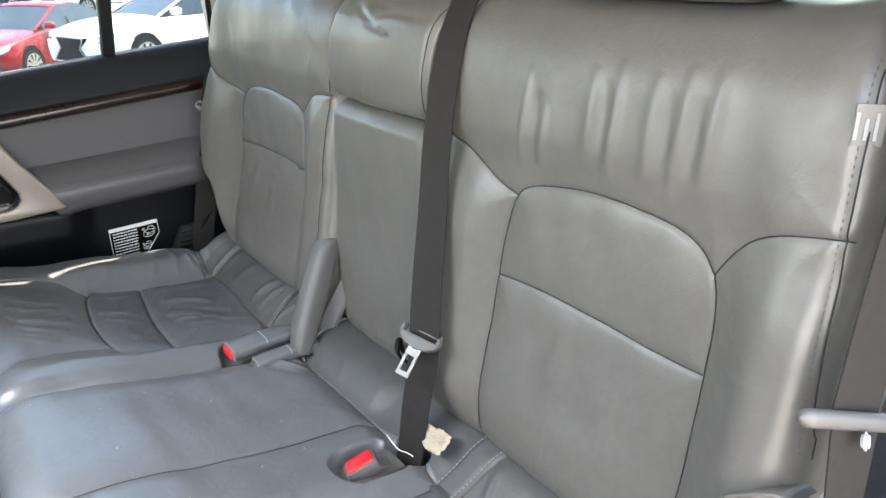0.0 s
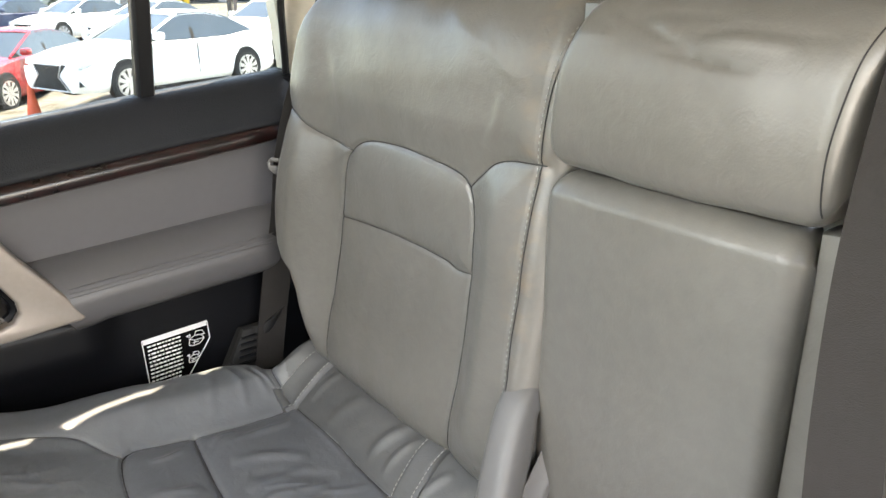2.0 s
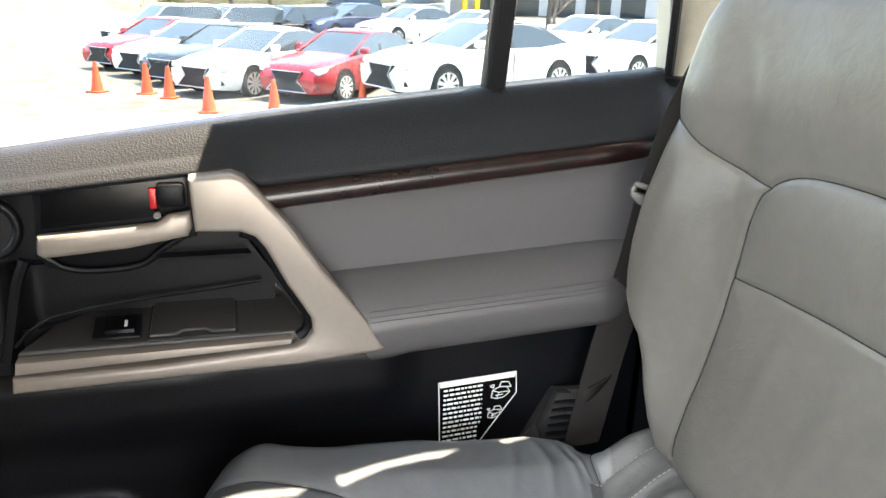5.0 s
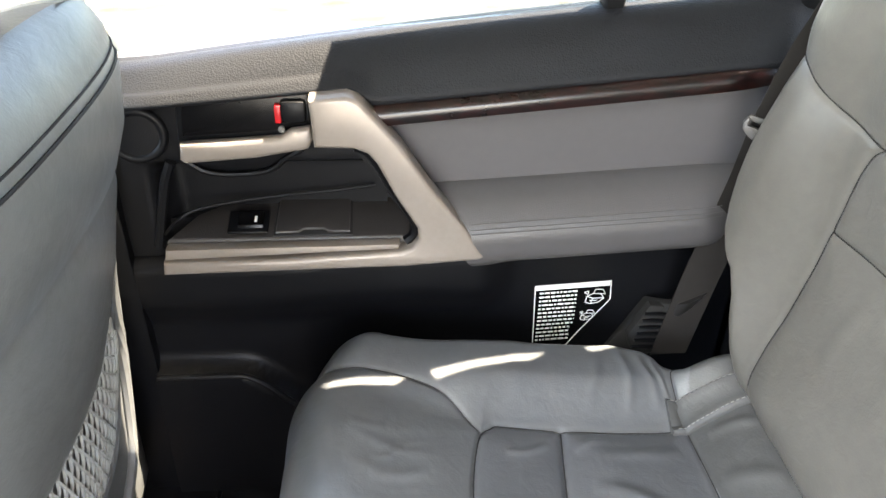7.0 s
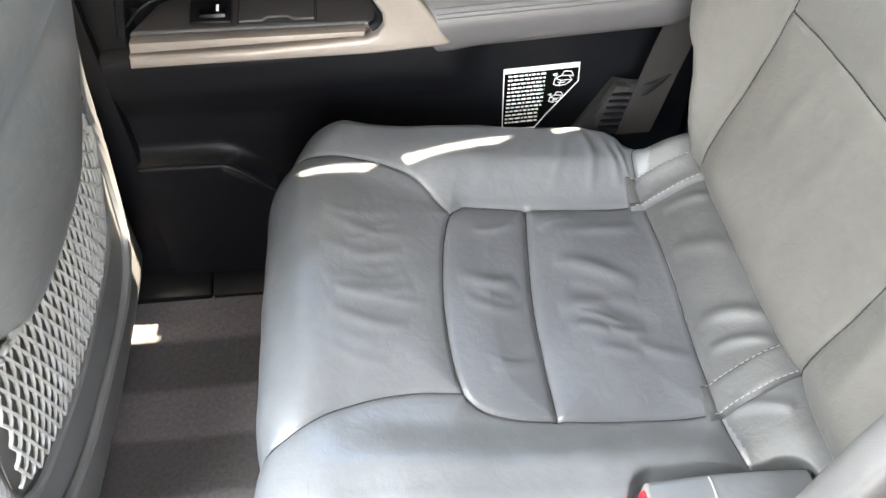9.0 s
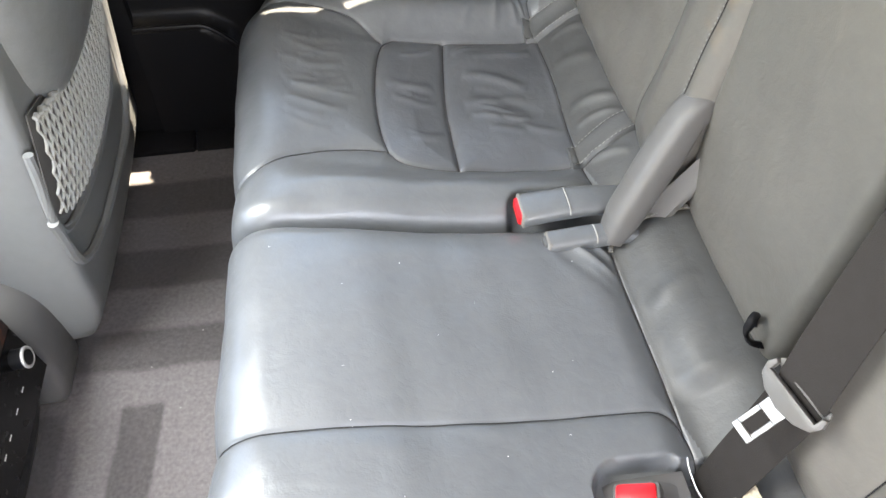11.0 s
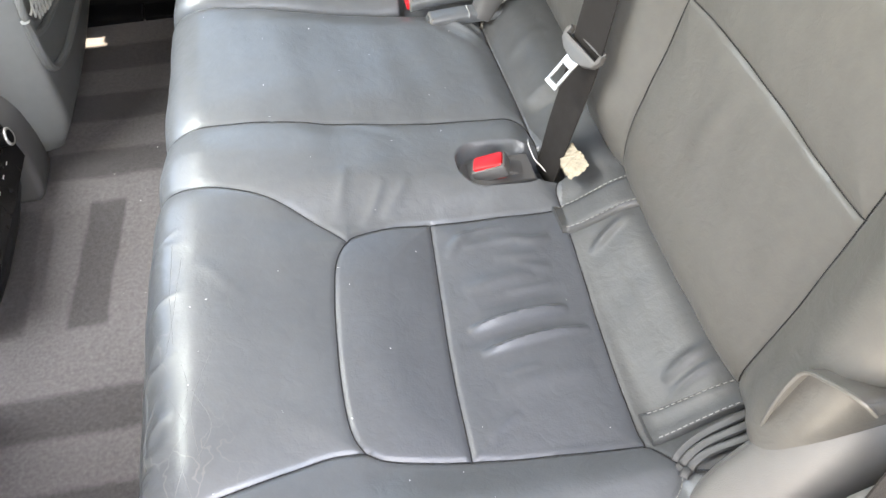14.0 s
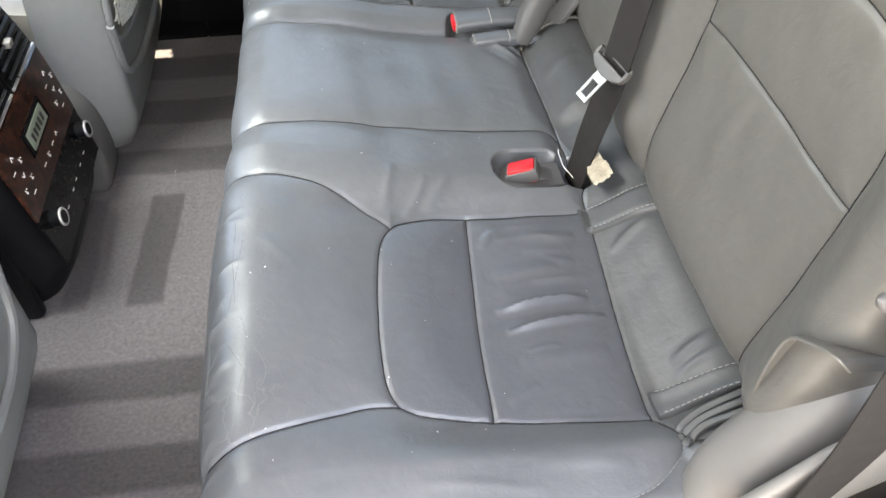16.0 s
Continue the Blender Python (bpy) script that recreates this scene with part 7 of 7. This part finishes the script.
def traffic_cone(x, y):
    c = thing("traffic_cone", "orange plastic traffic cone standing on the lot", "traffic cone", "traffic cones")
    part("base", box((-0.18, -0.18, 0), (0.18, 0.18, 0.035), 0.01), ORANGE, c)
    a = np.linspace(0, 2 * math.pi, 25)
    part("cone", sheet([[(r * math.cos(k), r * math.sin(k), z) for k in a] for r, z in ((0.15, 0.03), (0.135, 0.06), (0.045, 0.66), (0.036, 0.70), (0.0, 0.70))]), ORANGE, c)
    c.matrix_world = pose(x, y, ground_z(y), 0, 0, 20)
    return c


first_cone = traffic_cone(0.88, 16.3)
for x, y in ((-0.36, 16.9), (-1.25, 19.2), (-1.79, 20.0), (2.62, 16.3), (-2.91, 20.4)):
    copy_thing(first_cone, pose(x, y, ground_z(y, x), 0, 0, 10 * x))

# verge, fence, shrubs, trees, building
GRASS = material("spring_grass", (0.16, 0.20, 0.03), 0.9, vary=0.3, scale=2)
rows = [[(x, y, ground_z(y, x) + 0.03 + 0.05 * noise.noise((x * 0.3, y * 0.3, 0))) for y in np.linspace(49, 66, 16)] for x in np.linspace(-30, 13, 60)]
single("grass_verge", slab(rows, (0, 0, -0.1)), GRASS, "bright green grass verge beyond the cars", "grass", kind="structure")
TIMBER = material("weathered_timber", (0.24, 0.19, 0.14), 0.85, vary=0.2, scale=3)
fence = thing("timber_fence", "weathered timber post fence on the verge", "fence")
for k in range(15):
    x = -12 + 2.0 * k
    y = 58 + 0.25 * k
    part("post", box((x - 0.1, y - 0.1, ground_z(y, x) - 0.1), (x + 0.1, y + 0.1, ground_z(y, x) + 1.9), 0.01), TIMBER, fence)
    if k < 14:
        part("panel", prism([(x + 0.1, ground_z(y) + 0.3), (x + 1.9, ground_z(y) + 0.3), (x + 1.9, ground_z(y) + 1.7), (x + 0.1, ground_z(y) + 1.7)], "y", y + 0.1, y + 0.16, 0.01), TIMBER, fence)
EARTH = material("brown_bank", (0.20, 0.155, 0.10), 0.95, vary=0.3, scale=1.0)
rows = [[(x, y, ground_z(y, x) - 0.2 + 3.4 * math.exp(-(((x + 9) / 6.5) ** 2 + ((y - 52) / 5.0) ** 2)) + 0.25 * noise.noise((x * 0.6, y * 0.6, 3))) for y in np.linspace(43, 62, 34)] for x in np.linspace(-24, 1, 44)]
single("earth_bank", sheet(rows), EARTH, "brown earth bank behind the parked cars", "earth bank", kind="structure")
BARK = material("tree_bark", (0.09, 0.07, 0.055), 0.9, vary=0.3, scale=6)
LEAF = material("young_leaves", (0.13, 0.15, 0.035), 0.7, vary=0.35, scale=3)
TWIG = material("bare_twigs", (0.17, 0.13, 0.11), 0.9, vary=0.2, scale=3)


def tree(name, label, x, y, height, spread, leaves, seed, leafy, trunk_r=0.16):
    t = thing(name, label, "tree" if name == "tree" else "shrub", "verge trees", at=(0, 0, 0))
    r = random.Random(seed)
    limbs, tips = [], []

    def grow(p, d, length, rad, level):
        pts = [np.array(p)]
        d = np.array(d, float)
        for k in range(4):
            d = d + np.array([r.uniform(-0.16, 0.16), r.uniform(-0.16, 0.16), r.uniform(-0.02, 0.10)])
            d /= np.linalg.norm(d)
            pts.append(pts[-1] + d * length / 4)
        q = smooth_line(pts, length / 8)
        v, f = tube(q, 1.0, 6)
        v = np.array(v).reshape(len(q), 6, 3)
        taper = np.linspace(rad, rad * 0.45, len(q))
        v = q[:, None] + (v - q[:, None]) * taper[:, None, None]
        limbs.append((v.reshape(-1, 3), f))
        if level == 0:
            tips.extend(pts[2:])
            return
        for k in range(r.randint(4, 6)):
            a = r.uniform(0, 6.28)
            base = pts[r.randint(1, 4)]
            nd = d * 0.6 + np.array([math.cos(a), math.sin(a), r.uniform(-0.1, 0.6)]) * 0.8
            grow(base, nd / np.linalg.norm(nd), length * r.uniform(0.45, 0.65) * spread, rad * 0.45, level - 1)
    grow((0, 0, -0.1), (0, 0, 1), height * 0.62, trunk_r, 3)
    part("trunk", merge(limbs), BARK if leafy else TWIG, t)
    lv, lf = [], []
    for p in tips:
        for k in range(leaves):
            c = np.array(p) + np.array([r.gauss(0, 0.28), r.gauss(0, 0.28), r.gauss(0, 0.22)])
            u = np.array([r.gauss(0, 1), r.gauss(0, 1), r.gauss(0, 1)])
            w = np.array([r.gauss(0, 1), r.gauss(0, 1), r.gauss(0, 1)])
            u *= r.uniform(0.05, 0.11) / np.linalg.norm(u)
            w *= r.uniform(0.03, 0.07) / np.linalg.norm(w)
            n = len(lv)
            lv += [c - u, c + w, c + u, c - w]
            lf.append((n, n + 1, n + 2, n + 3))
    if lv:
        part("crown", (lv, lf), LEAF, t, "young yellow-green leaves", smooth=False)
    t.matrix_world = pose(x, y, ground_z(y, x))
    return t


tree("shrub", "yellow-green shrub beside the brown bank", -2.5, 46.5, 3.2, 1.0, 9, 5, True, 0.08)
tree("tree", "bare grey-brown ornamental tree behind white cars", 14.0, 33.5, 4.2, 1.0, 0, 8, False, 0.10)
for k, (x, y, h) in enumerate(((6.8, 48.5, 9), (0.6, 52, 10), (3.0, 54, 9), (-6, 62, 10), (9.6, 62, 9), (18, 44, 8), (24, 50, 9))):
    tree("tree", "tree with dark trunk and thin spring leaves", x, y, h, 1.0, 5, 30 + k, True, 0.17)

WALL = material("pale_render_wall", (0.42, 0.41, 0.42), 0.85, vary=0.1, scale=0.6)
YELLOW = material("yellow_paint", (0.75, 0.5, 0.03), 0.5, vary=0.08)
hall = thing("service_building", "low grey building with yellow and white posts", "building")
bx, by, bz = 20.0, 62.0, ground_z(62, 20)
part("wall", box((bx - 6, by, bz), (bx + 16, by + 10, bz + 5.2), 0.02), WALL, hall)
part("roof", box((bx - 6.4, by - 0.8, bz + 5.2), (bx + 16.4, by + 10.4, bz + 5.7), 0.05), GREY_PLASTIC, hall)
for k, mat in ((-3.6, WHITE), (-2.2, YELLOW), (-1.2, YELLOW), (0.8, YELLOW), (1.4, YELLOW)):
    part("post", box((bx + k - 0.2, by - 1.6, bz), (bx + k + 0.2, by - 1.2, bz + 4.5), 0.02), mat, hall)
for k in range(5):
    w = part("doorway", box((bx - 1.0 + 3.2 * k, by - 0.05, bz), (bx + 1.3 + 3.2 * k, by + 0.06, bz + 3.4), 0.02), CAR_GLASS, hall, "dark bay door")
    part("door_frame", box((bx - 1.1 + 3.2 * k, by - 0.09, bz + 3.4), (bx + 1.4 + 3.2 * k, by + 0.03, bz + 3.6), 0.02), WHITE, w)
